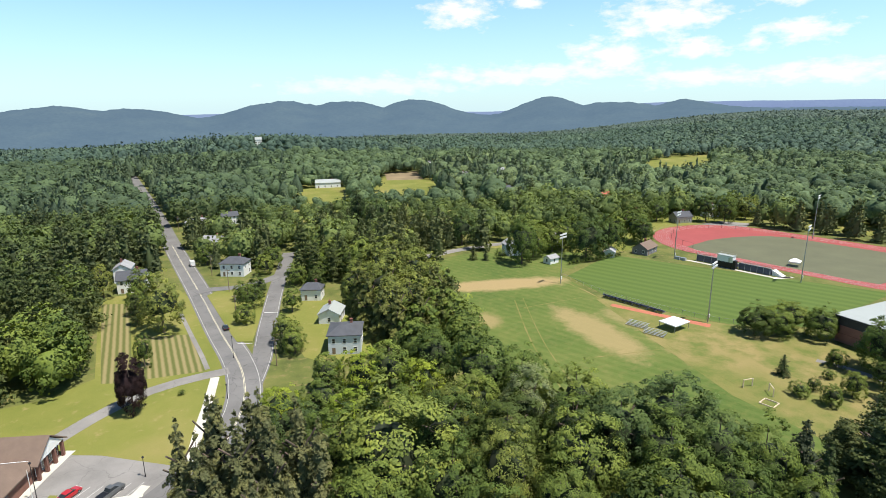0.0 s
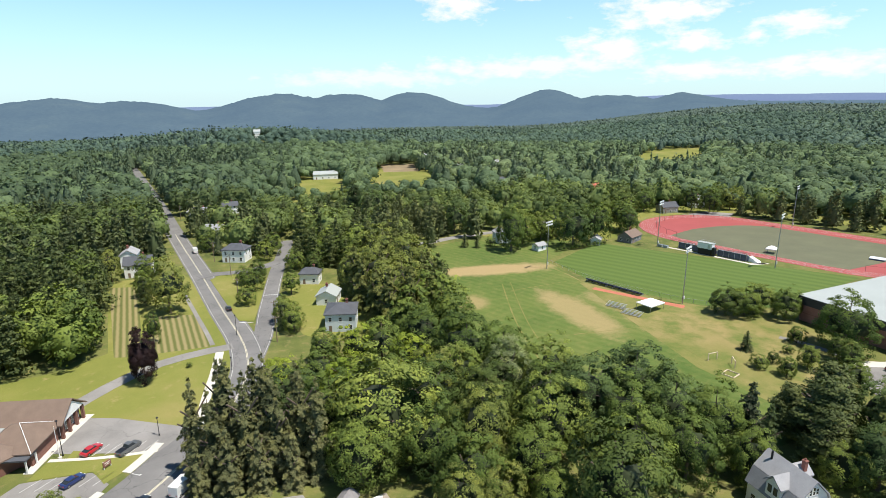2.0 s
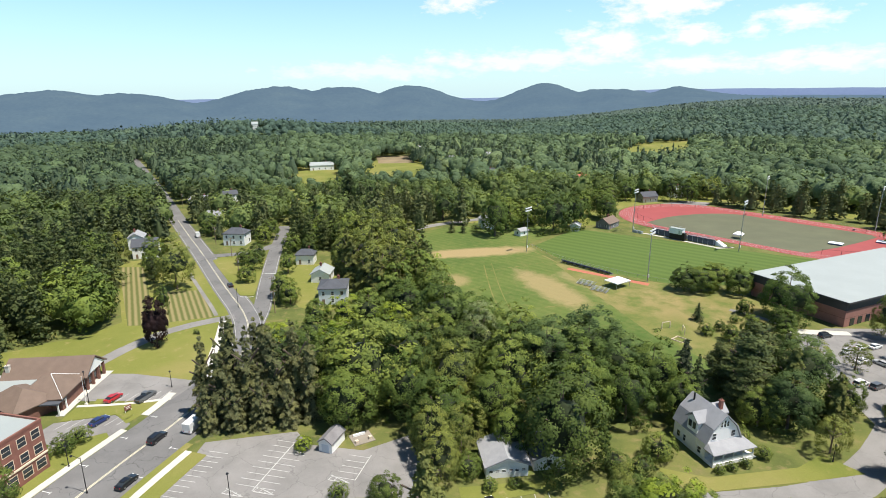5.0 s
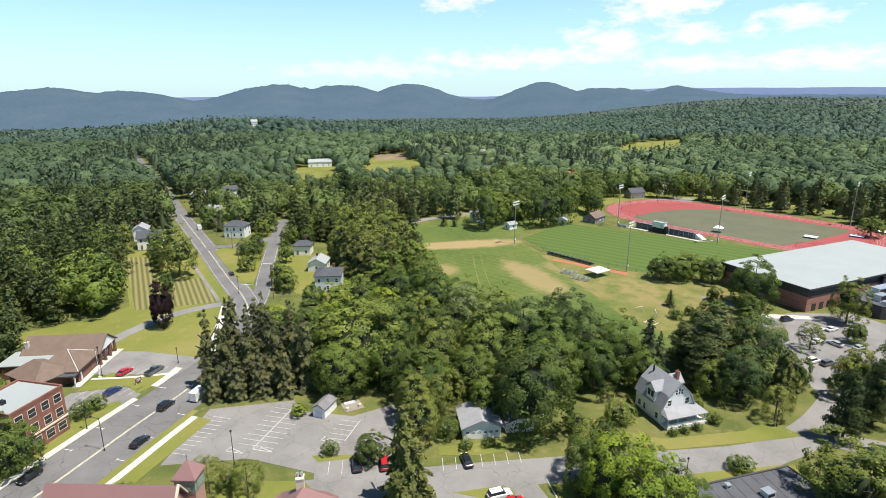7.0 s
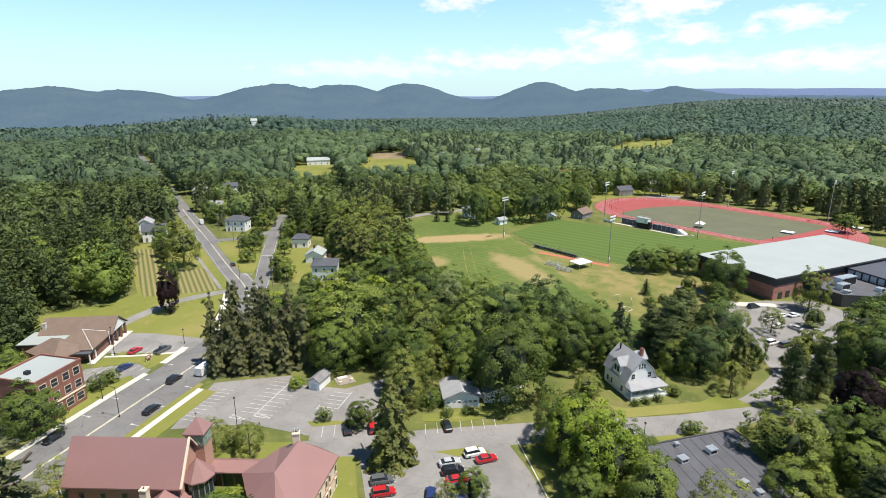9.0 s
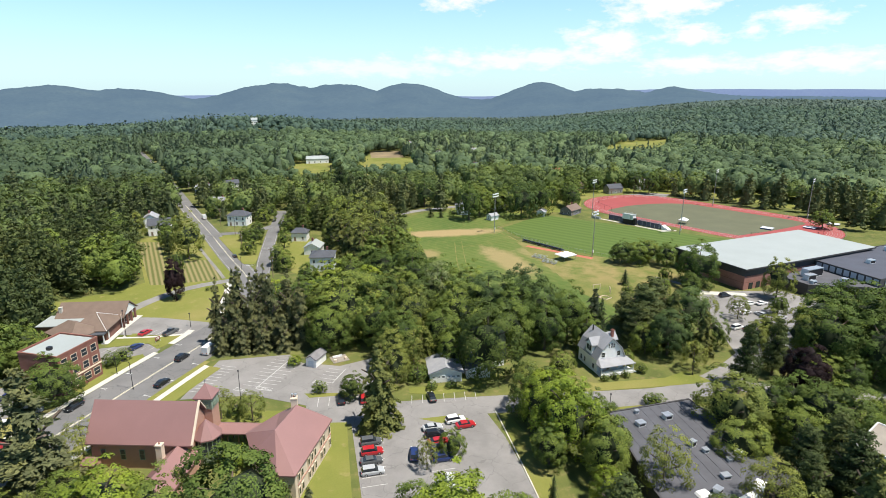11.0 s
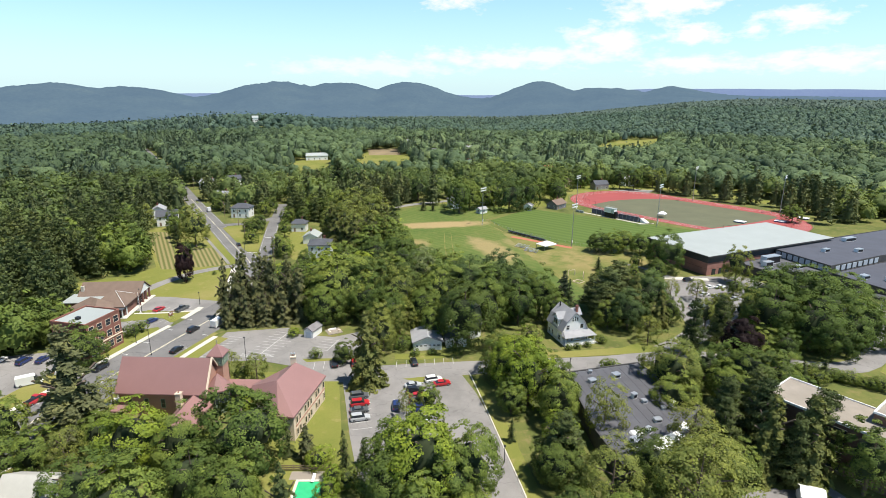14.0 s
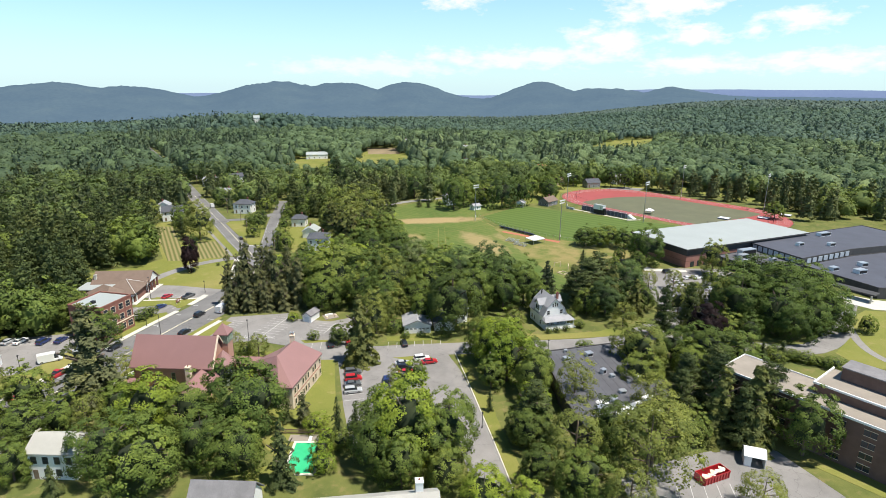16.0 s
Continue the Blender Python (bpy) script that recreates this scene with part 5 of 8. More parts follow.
part("roof", solid([(x * 1.18, y * 1.18, 6.1) for x, y in oct_] + [(0, 0, 9.6)] + [(x * 1.18, y * 1.18, 5.85) for x, y in oct_], [(k, (k + 1) % 8, 8) for k in range(8)] + [(k, (k + 1) % 8, 9 + (k + 1) % 8, 9 + k) for k in range(8)] + [tuple(range(16, 8, -1))]), "redroof", apse)
for k in range(8):
    a = radians(22.5 + 45 * k)
    for u in (-0.5, 0.5):
        o = part("window", boxes((2.36, u - 0.38, 2.6, 2.46, u + 0.38, 5.4)), "glass", apse)
        o.matrix_basis = pose(0, 0, 0, 0, 0, math.degrees(a))
annex = thing("hall_annex", -36.2, 28.6, 0, 79, "low annex with a red pitched roof and chimney", "building")
part("wall", wall_bm(14.0, 6.2, 3.2, 6.0), "pink", annex)
part("roof", roof_bm(14.2, 6.4, 3.2, 6.2, 0.4), "redroof", annex)
chimney(annex, 2.5, 2.6, 2.5, 7.8, 1.2, "cream")
for u in (-5, -2, 2, 5):
    window(annex, "n", 14.0, 6.2, u, 0.9, 0.9, 1.4)
link = thing("covered_link", -23.8, 41.4, 0, -10.6, "low covered passage with a red roof between hall and wing", "passage")
part("roof", roof_bm(13.0, 3.8, 3.6, 4.8, 0.3), "redroof", link)
for k in range(6):
    for v in (-1.5, 1.5):
        part("post", boxes((-6 + k * 2.4 - 0.14, v - 0.14, -0.2, -6 + k * 2.4 + 0.14, v + 0.14, 3.5)), "wood", link)
wing = thing("parish_wing", 0, 0, 0, 0, "two-storey cream wing with a hipped red metal roof", "building")
EAVE = [(-11.0, 19.3), (-4.8, 37.6), (-8.0, 40.6), (-16.4, 42.0), (-22.5, 35.0), (-20.1, 27.2), (-14.4, 20.0)]
c_ = np.mean(EAVE, axis=0)
part("wall", prism([tuple(np.array(p) + (c_ - p) * 0.055) for p in EAVE], -0.3, 6.4), "cream", wing)
rv = [(x, y, 6.5) for x, y in EAVE] + [(-15.4, 28.2, 11.0), (-12.0, 36.9, 11.0)] + [(x, y, 6.2) for x, y in EAVE]
part("roof", solid(rv, [(0, 1, 8, 7), (1, 2, 8), (2, 3, 8), (3, 4, 7, 8), (4, 5, 7), (5, 6, 7), (6, 0, 7), (9, 10, 11, 12, 13, 14, 15)] + [(k, (k + 1) % 7, 9 + (k + 1) % 7, 9 + k) for k in range(7)]), "redroof", wing)
chimney(wing, -12.6, 38.0, 9.8, 12.3, 1.3, "cream")
for u in (-0.35, 0.35):
    bm_ = bmesh.new()
    cyl(bm_, -12.6 + u, 38.0, 12.2, 12.9, 0.2, 0.2, 8)
    cyl(bm_, -12.6 + u, 38.0, 12.95, 13.1, 0.3, 0.24, 8)
    part("cowl", bm_, "aluminium", wing)
wd = Vector((6.2, 18.3, 0)).normalized()
for st in (0, 1):
    for k in (0, 1, 3, 4, 5, 7, 8, 10):
        p = Vector((-10.95, 20.2, 0)) + wd * (1.2 + k * 1.58)
        o = part("window", boxes((-0.1, -0.36, 0, 0.12, 0.36, 1.5)), "glass", wing)
        o.matrix_basis = pose(p.x - 0.08, p.y, 1.0 + st * 3.0, 0, 0, -18.7)
        part("frame", boxes((-0.1, -0.44, 1.5, 0.16, 0.44, 1.6), (-0.1, -0.44, -0.12, 0.16, 0.44, 0), (-0.1, -0.44, 0, 0.16, -0.36, 1.5), (-0.1, 0.36, 0, 0.16, 0.44, 1.5)), "cream", o)
o = part("band", boxes((-0.1, -8.6, 0, 0.1, 8.6, 0.25)), "pink", wing, "pinkish band between the storeys")
p = Vector((-10.95, 20.2, 0)) + wd * 9.3
o.matrix_basis = pose(p.x - 0.08, p.y, 3.1, 0, 0, -18.7)

# brown-roofed long building
centre = thing("community_building", -84.5, 117.6, 0, -3, "brick building with brown shingled gables and a pillared porch", "building")
part("wall", wall_bm(18.0, 9.0, 4.0, 7.6), "brickdark", centre)
part("roof", roof_bm(20.0, 9.6, 4.0, 7.9, 0.7), "brownroof", centre)
part("pediment", solid([(10.2, -4.6, 4.0), (10.2, 4.6, 4.0), (10.2, 0, 7.3), (10.32, -4.6, 4.0), (10.32, 4.6, 4.0), (10.32, 0, 7.3)], [(0, 1, 2), (3, 4, 5), (0, 1, 4, 3), (1, 2, 5, 4), (2, 0, 3, 5)]), "white", centre)
for v in (-4.4, -1.5, 1.5, 4.4):
    part("pillar", boxes((9.6, v - 0.3, -0.2, 10.2, v + 0.3, 3.8)), "brickdark", centre)
mid = part("middle_wing", wall_bm(10, 11, 3.8, 7.0, 3.5), "brickdark", centre)
mid.matrix_basis = pose(4.0, -9.0, 0)
o = part("middle_roof", roof_bm(10, 11.5, 3.8, 7.2, 0.7, hip=4.5), "brownroof", centre)
o.matrix_basis = pose(4.0, -9.2, 0)
bm_ = bmesh.new()
rod(bm_, (4.5, -9.2, 7.5), (9.9, -2.75, 3.75), 0.07, 5)
rod(bm_, (4.5, -9.2, 7.5), (9.9, -15.65, 3.75), 0.07, 5)
part("hip_flashing", bm_, "white", centre, "pale metal flashing on the hips")
o = part("front_wing", wall_bm(12.0, 9.0, 3.6, 6.5, 3.0), "brickdark", centre)
o.matrix_basis = pose(-0.5, -14.0, 0, 0, 0, -33)
o = part("front_roof", roof_bm(12.2, 9.2, 3.6, 6.8, 0.6, hip=4.8), "brownroof", centre)
o.matrix_basis = pose(-0.5, -14.0, 0, 0, 0, -33)
o = part("flat_wing", boxes((-13, -11, -0.3, -1.5, -2, 3.9)), "brickdark", centre)
o = part("flat_roof", boxes((-13.3, -11.3, 3.9, -1.5, -2, 4.15)), "membrane", centre, "white flat roof")
part("canopy", boxes((3.5, -17.2, 3.0, 9.6, -13.2, 3.35)), "darkroof", centre)
for u, v in ((3.8, -16.9), (9.3, -16.9), (9.3, -13.5)):
    part("post", boxes((u - 0.15, v - 0.15, -0.2, u + 0.15, v + 0.15, 3.0)), "white", centre)
chimney(centre, -9.5, -3, 4, 7.4, 0.9, "concrete")
for k in range(4):
    window(centre, "e", 18.0, 9.0, -3.3 + k * 2.2, 0.8, 1.2, 1.9)

flag = thing("flagpole", -72.1, 104.9, 0, 0, "white painted flagpole with a gold ball", "flagpole")
bm_ = bmesh.new()
cyl(bm_, 0, 0, -0.3, 7.6, 0.09, 0.05, 8)
part("pole", bm_, "white", flag)
bm_ = bmesh.new()
cyl(bm_, 0, 0, -0.3, 0.35, 0.45, 0.4, 10)
part("footing", bm_, "concrete", flag)
bm_ = bmesh.new()
bmesh.ops.create_uvsphere(bm_, u_segments=8, v_segments=6, radius=0.12, matrix=Matrix.Translation((0, 0, 7.68)))
part("finial", bm_, "cream", flag)

# three-storey brick building
brk = thing("brick_building", -76.4, 76.2, 0, 68.5, "three-storey red brick building with a white flat roof", "building")
BL, BW = 12.6, 12.0
part("wall", boxes((-BL / 2, -BW / 2, -0.3, BL / 2, BW / 2, 10.7)), "brick", brk)
for r_ in ((-BL / 2 - 0.1, -BW / 2 - 0.1, 10.7, BL / 2 + 0.1, -BW / 2 + 0.25, 11.3), (-BL / 2 - 0.1, BW / 2 - 0.25, 10.7, BL / 2 + 0.1, BW / 2 + 0.1, 11.3), (-BL / 2 - 0.1, -BW / 2 + 0.25, 10.7, -BL / 2 + 0.25, BW / 2 - 0.25, 11.3), (BL / 2 - 0.25, -BW / 2 + 0.25, 10.7, BL / 2 + 0.1, BW / 2 - 0.25, 11.3)):
    part("parapet", boxes(r_), "brick", brk)
part("roof", boxes((-BL / 2 + 0.25, -BW / 2 + 0.25, 10.7, BL / 2 - 0.25, BW / 2 - 0.25, 10.85)), "membrane", brk, "white flat roof")
part("roof_hatch", boxes((-3.2, -0.6, 10.85, -2.2, 0.5, 11.7)), "blackmetal", brk)
for st in range(3):
    for u in (-4.6, -1.6, 1.6, 4.6):
        window(brk, "s", BL, BW, u, 1.1 + st * 3.4, 1.7 if st else 2.0, 1.9, "cream")
    for u in (-3.6, 0, 3.6):
        window(brk, "e", BL, BW, u, 1.1 + st * 3.4, 1.3, 1.8, "cream")
part("cornice", boxes((-BL / 2, -BW / 2 - 0.25, 3.7, BL / 2, -BW / 2 + 0.05, 4.05)), "cream", brk)
part("canopy", boxes((-5.4, -BW / 2 - 1.6, 2.5, -3.2, -BW / 2, 2.8)), "darkwall", brk)
door(brk, "s", BL, BW, -4.3, 1.2, 2.2, "darkwall", 0.05)

# white house with gambrel gable and porch
wh = thing("gambrel_house", 69.9, 65.6, 0, 8, "white shingled house with a grey gambrel roof and front porch", "house")
HW, HL = 8.6, 9.6
prof = [(-HW / 2, 4.3), (-HW / 2 + 1.35, 7.1), (0, 10.0), (HW / 2 - 1.35, 7.1), (HW / 2, 4.3)]
wv = [(x, y, -0.3) for y in (-HL / 2, HL / 2) for x in (-HW / 2, HW / 2)] + [(x, y, z - 0.1) for y in (-HL / 2, HL / 2) for x, z in prof]
part("wall", solid(wv, [(0, 1, 8, 7, 6, 5, 4), (2, 3, 13, 12, 11, 10, 9), (0, 2, 9, 4), (1, 3, 13, 8), (0, 1, 3, 2), (4, 5, 10, 9), (5, 6, 11, 10), (6, 7, 12, 11), (7, 8, 13, 12)]), "white", wh)
for a_, b_ in zip(prof, prof[1:]):
    y0, y1 = -HL / 2 - 0.45, HL / 2 + 0.45
    ex = 0.35 if a_[1] == 4.3 else 0.0
    ez = 0.35 if b_[1] == 4.3 else 0.0
    dv = Vector((b_[0] - a_[0], 0, b_[1] - a_[1])).normalized()
    p0, p1 = Vector((a_[0], 0, a_[1])) - dv * ex, Vector((b_[0], 0, b_[1])) + dv * ez
    nv = Vector((-dv.z, 0, dv.x)) * 0.2
    pts = [p0, p1, p1 + nv, p0 + nv]
    part("roof", solid([(p.x, y0, p.z) for p in pts] + [(p.x, y1, p.z) for p in pts], [(0, 1, 2, 3), (4, 5, 6, 7), (0, 1, 5, 4), (1, 2, 6, 5), (2, 3, 7, 6), (3, 0, 4, 7)]), "greyroof", wh)
for sx, yy in ((-1, -0.6), (1, 1.2)):
    d_ = part("dormer", wall_bm(3.4, 3.0, 7.4, 9.1), "white", wh)
    d_.matrix_basis = pose(sx * 2.7, yy, 0)
    r_ = part("dormer_roof", roof_bm(3.6, 3.2, 7.4, 9.2, 0.35), "greyroof", wh)
    r_.matrix_basis = pose(sx * 2.7, yy, 0)
    for u in (-0.6, 0.6):
        w_ = part("window", boxes((sx * 4.36, yy + u - 0.4, 5.4, sx * 4.5, yy + u + 0.4, 6.9)), "glass", wh)
chimney(wh, 3.3, 0.2, 6.0, 10.2, 0.7, "brick")
bm_ = bmesh.new()
cyl(bm_, -1.0, 3.4, 8.5, 10.9, 0.22, 0.2, 8)
part("flue", bm_, "blackmetal", wh)
for u in (-2.4, 2.4):
    window(wh, "s", HW, HL, u, 4.6, 1.0, 1.4)
for u in (-0.75, 0, 0.75):
    window(wh, "s", HW, HL, u, 7.2, 0.5, 1.2 if u else 1.5)
for st in (0, 1):
    for u in (-3.2, -1.2, 1.2, 3.2):
        if st == 0:
            window(wh, "w", HW, HL, u, 0.9 + st * 2.8)
            window(wh, "e", HW, HL, u, 0.9 + st * 2.8)
PX0, PX1, PY0, PY1 = -HW / 2 - 0.1, HW / 2 + 1.7, -HL / 2 - 2.6, -HL / 2
porch = part("porch", boxes((PX0, PY0, -0.3, PX1, PY1, 0.7)), "white", wh)
part("porch_roof", solid([(PX0 - 0.35, PY0 - 0.35, 3.1), (PX1 + 0.3, PY0 - 0.35, 3.1), (PX1 + 0.3, PY1, 3.1), (PX0 - 0.35, PY1, 3.1), (PX0 + 0.6, PY1, 4.2), (PX1 - 1.0, PY1, 4.2), (PX0 - 0.35, PY0 - 0.35, 2.9), (PX1 + 0.3, PY0 - 0.35, 2.9), (PX1 + 0.3, PY1, 2.9), (PX0 - 0.35, PY1, 2.9)], [(0, 1, 5, 4), (1, 2, 5), (3, 0, 4), (2, 3, 4, 5), (0, 1, 7, 6), (1, 2, 8, 7), (3, 0, 6, 9), (6, 7, 8, 9)]), "greyroof", wh)
for k in range(5):
    u = PX0 + 0.15 + k * (PX1 - PX0 - 0.3) / 4
    part("post", boxes((u - 0.11, PY0 + 0.05, 0.7, u + 0.11, PY0 + 0.27, 3.0)), "white", wh)
part("railing", boxes((PX0, PY0 + 0.1, 1.5, PX1, PY0 + 0.2, 1.6), (PX0, PY0 + 0.12, 0.7, PX1, PY0 + 0.16, 1.5)), "white", wh)
for k in range(4):
    part("step", boxes((PX1 + k * 0.3, PY0 + 0.3, -0.2, PX1 + 0.3 + k * 0.3, PY1 - 0.4, 0.55 - k * 0.17)), "white", wh)
door(wh, "s", HW, HL, -0.5, 1.0, 2.1, "wood", 0.7)
window(wh, "s", HW, HL, -2.6, 1.2, 1.3, 1.4)
window(wh, "s", HW, HL, 1.8, 1.2, 1.6, 1.4)

# garage, sheds
gar = thing("garage", 24.4, 65.8, 0, 88, "white garage with a grey pitched roof and a row of windows", "garage")
part("wall", wall_bm(8.6, 8.6, 2.9, 4.6), "white", gar)
part("roof", roof_bm(8.8, 8.8, 2.9, 4.8, 0.4), "greyroof", gar)
for u in (-3.3, -2.0, -0.7, 0.7, 2.0, 3.3):
    window(gar, "w", 8.6, 8.6, u, 1.35, 0.75, 0.5)
for u in (-2.1, 2.1):
    door(gar, "w", 8.6, 8.6, u, 3.4, 1.2, "white", 0.05)
gb = house("annex_building", 33.5, 66.5, 88, 8, 6.5, 2.8, 4.2, "white", "darkroof", label="small dark-roofed shed beside the garage", wins=1, storeys=1, chim=False, cat="shed")
house("back_house", 38.5, 70.5, 20, 6, 5.5, 4.8, 6.5, "white", "greyroof", label="narrow white house hidden in the trees", wins=2, chim=False)
shed = house("garden_shed", -10.9, 78.0, 62, 5.6, 3.2, 2.5, 3.7, "white", "weathered", label="small white shed with a grey roof", wins=0, storeys=0, chim=False, over=0.25, cat="shed")
door(shed, "w", 5.6, 3.2, 0, 1.7, 1.9, "bluewall", 0.05)

# flat-roofed low building with roof units
fb = thing("flat_building", 0, 0, 0, 0, "low building with a patched dark grey flat roof", "building")
flat_block("block", fb, [(57.5, 34.5), (79.5, 37.2), (83.5, 13), (78, 9), (67.5, -3), (55, -4), (54.5, 8)], 4.3, "darkwall", "tarroof", 0.25)
fb2 = part("low_roof", prism([(77.5, 8.5), (84.2, 13.5), (90, 9), (84, 3)], -0.3, 3.6), "darkwall", fb)
for k in range(9):
    x0 = 58.5 + k * 2.4
    part("roof_seam", boxes((x0, 9.0, 4.36, x0 + 0.07, 34.5 + k * 0.28, 4.385)), "blackmetal", fb)


def roof_unit(x, y, z, rot, w, d, h, label="pale metal roof ventilation unit"):
    u = thing("roof_unit", x, y, z, rot, label, "roof unit", "roof units")
    part("casing", boxes((-w / 2, -d / 2, 0, w / 2, d / 2, h)), "white", u)
    part("cap", boxes((-w / 2 - 0.12, -d / 2 - 0.12, h, w / 2 + 0.12, d / 2 + 0.12, h + 0.14)), "aluminium", u)
    part("grille", boxes((-w / 2 + 0.15, -d / 2 - 0.04, 0.25, w / 2 - 0.15, -d / 2 + 0.02, h - 0.2)), "blackmetal", u)


for row in ((69.8, 30.2, 4.36, 10, 1.8, 1.5, 1.0), (62.5, 28.5, 4.36, 12, 1.7, 1.4, 0.8), (69.5, 19.8, 4.36, 20, 1.2, 1.0, 1.2), (71, 17.5, 4.36, 5, 1.0, 1.0, 0.7), (77, 15.5, 4.36, 30, 1.2, 1.0, 0.9), (64, 33.2, 4.36, 0, 0.7, 0.7, 0.7), (74, 14, 4.36, 0, 0.8, 0.8, 0.6), (61, 2, 4.36, 12, 2.2, 1.8, 1.4), (66, 6, 4.36, 30, 1.4, 1.2, 0.9), (70, 9.5, 4.36, 0, 1.5, 1.2, 0.7)):
    roof_unit(*row)
for k, (x, y, sx, sy, r) in enumerate(((70, 3, 6, 2.2, 20), (66, 0.5, 4, 2.6, 35), (73.5, 1.5, 5, 2, -15), (63, 5.8, 2.8, 1.6, 10), (75, 6.5, 3.5, 1.8, 40))):
    t_ = thing("roof_sheet", x, y, 4.36 if x < 76 else 3.6, r, "stack of white insulation boards on the roof", "boards", "roofing boards")
    for j in range(3):
        part("board", boxes((-sx / 2 + j * 0.15, -sy / 2 + j * 0.1, j * 0.16, sx / 2 - j * 0.2, sy / 2, j * 0.16 + 0.14)), "white", t_)

# gymnasium and school
gym = thing("gymnasium", 152.6, 116.8, 0, 15.5, "brick gymnasium with a broad pale flat roof", "gymnasium")
GL, GW = 82.0, 34.0
part("wall", boxes((0, 0, -0.3, GL, GW, 5.6)), "gymbrick", gym)
part("upper_wall", boxes((0.05, 0.05, 5.6, GL - 0.05, GW - 0.05, 8.5)), "darkwall", gym, "dark metal band under the roof")
part("roof", boxes((-1.0, -1.0, 8.5, GL + 1.0, GW + 1.0, 9.0)), "membrane", gym, "pale grey flat roof")
part("fascia", boxes((-1.06, -1.06, 8.35, GL + 1.06, -0.9, 8.96), (-1.06, -0.9, 8.35, -0.9, GW + 1.06, 8.96)), "darkwall", gym)
part("band", boxes((-0.03, -0.03, 2.9, GL + 0.05, 0.05, 3.05), (-0.03, 0.05, 2.9, 0.05, GW, 3.05)), "brickdark", gym)
for k in range(3):
    part("doorway", boxes((3 + k * 4.2, -0.12, 0, 5.2 + k * 4.2, 0.1, 2.6)), "glass", gym)
school = thing("school_building", 0, 0, 0, 0, "large dark school block with stepped flat roofs", "school")
flat_block("a", school, [(193, 127.5), (197.5, 101), (233, 112), (285, 120), (280, 155), (237, 143)], 7.4, "darkwall", "blueroof", 0.3)
flat_block("b", school, [(169, 119.5), (172.5, 107), (197.3, 99.5), (192.8, 126.5)], 4.4, "darkwall", "tarroof", 0.3)
flat_block("c", school, [(198, 100.5), (205, 70), (262, 58), (288, 110), (285, 119.5), (233, 111.5)], 4.4, "darkwall", "blueroof", 0.3)
for k in range(9):
    a_ = Vector((197.6, 100.9, 0)) + Vector((-4.5, 26.2, 0)) * ((k + 0.5) / 9)
    o = part("window", boxes((-1.1, -0.08, 0, 1.1, 0.1, 2.4)), "panel", school, "tall pale blue-grey wall panel")
    o.matrix_basis = pose(a_.x, a_.y, 4.75, 0, 0, -80.3)
for k in range(8):
    a_ = Vector((200, 101.6, 0)).lerp(Vector((231, 111.2, 0)), (k + 0.5) / 8)
    o = part("window", boxes((-1.4, -0.08, 0, 1.4, 0.1, 2.2)), "panel", school, "tall pale blue-grey wall panel")
    o.matrix_basis = pose(a_.x, a_.y - 0.1, 4.9, 0, 0, 17.2)
can = part("canopy", boxes((-9, -2.5, 3.2, 9, 2.5, 3.7)), "darkwall", school, "dark entrance canopy")
can.matrix_basis = pose(196.5, 74, 0, 0, 0, -65)
for u in (-8, 0, 8):
    p_ = part("column", boxes((u - 0.25, -2.2, -0.2, u + 0.25, -1.7, 3.2)), "concrete", school)
    p_.matrix_basis = pose(196.5, 74, 0, 0, 0, -65)
for row in ((178, 113, 4.46, 15, 4.5, 2.4, 2.2), (183, 117.5, 4.46, 15, 9, 3.0, 3.2), (190, 109, 4.46, 15, 2.5, 2, 1.2), (176, 109, 4.46, 15, 2, 2, 1.0), (213, 121, 7.46, 10, 3, 2, 1.4), (228, 119, 7.46, 10, 3.2, 2, 1.4), (240, 137, 7.46, 12, 7, 2.5, 1.6), (206, 93, 4.46, 10, 3.2, 2.4, 1.4), (214, 88, 4.46, 10, 4.5, 3, 1.6), (224, 97, 4.46, 10, 3.5, 2.5, 1.5), (222, 80, 4.46, 10, 4, 3, 1.4)):
    roof_unit(*row)
sheet("pavement", [(186, 74), (194, 60), (215, 54), (218, 62), (203, 69), (196, 78)], 0.09, "concrete", "pale concrete pavement before the school", "pavement")

# brown brick block
b2 = thing("brick_block", 99.4, -4.6, 0, -61.4, "four-storey brown brick block with a flat gravel roof", "building")
part("wall", boxes((-12, 0, -0.3, 46, 11.8, 11.3)), "blockbrick", b2)
part("roof", boxes((-12.2, -0.25, 11.3, 46.2, 12.0, 11.45)), "gravelroof", b2, "tan gravel roof")
for r_ in ((-12.3, -0.35, 11.2, 46.3, -0.1, 11.72), (-12.3, 11.9, 11.2, 46.3, 12.15, 11.72), (-12.3, -0.1, 11.2, -12.1, 11.9, 11.72)):
    part("roof_edge", boxes(r_), "white", b2, "white roof edging")
for st in range(4):
    for k in range(10):
        u0 = -10 + k * 5.6
        for dx in (0, 1.25):
            part_w = part("window", boxes((u0 + dx, -0.07, 0.9 + st * 2.65, u0 + dx + 1.05, 0.06, 2.2 + st * 2.65)), "glass", b2)
            part("frame", boxes((u0 + dx - 0.1, -0.1, 2.2 + st * 2.65, u0 + dx + 1.15, 0.03, 2.32 + st * 2.65), (u0 + dx - 0.1, -0.1, 0.78 + st * 2.65, u0 + dx + 1.15, 0.03, 0.9 + st * 2.65)), "cream", part_w)
part("stair_tower", boxes((6, 5.5, 11.3, 24, 17, 13.6)), "blockbrick", b2)
part("tower_roof", boxes((6.2, 5.7, 13.6, 23.8, 16.8, 13.7)), "gravelroof", b2)
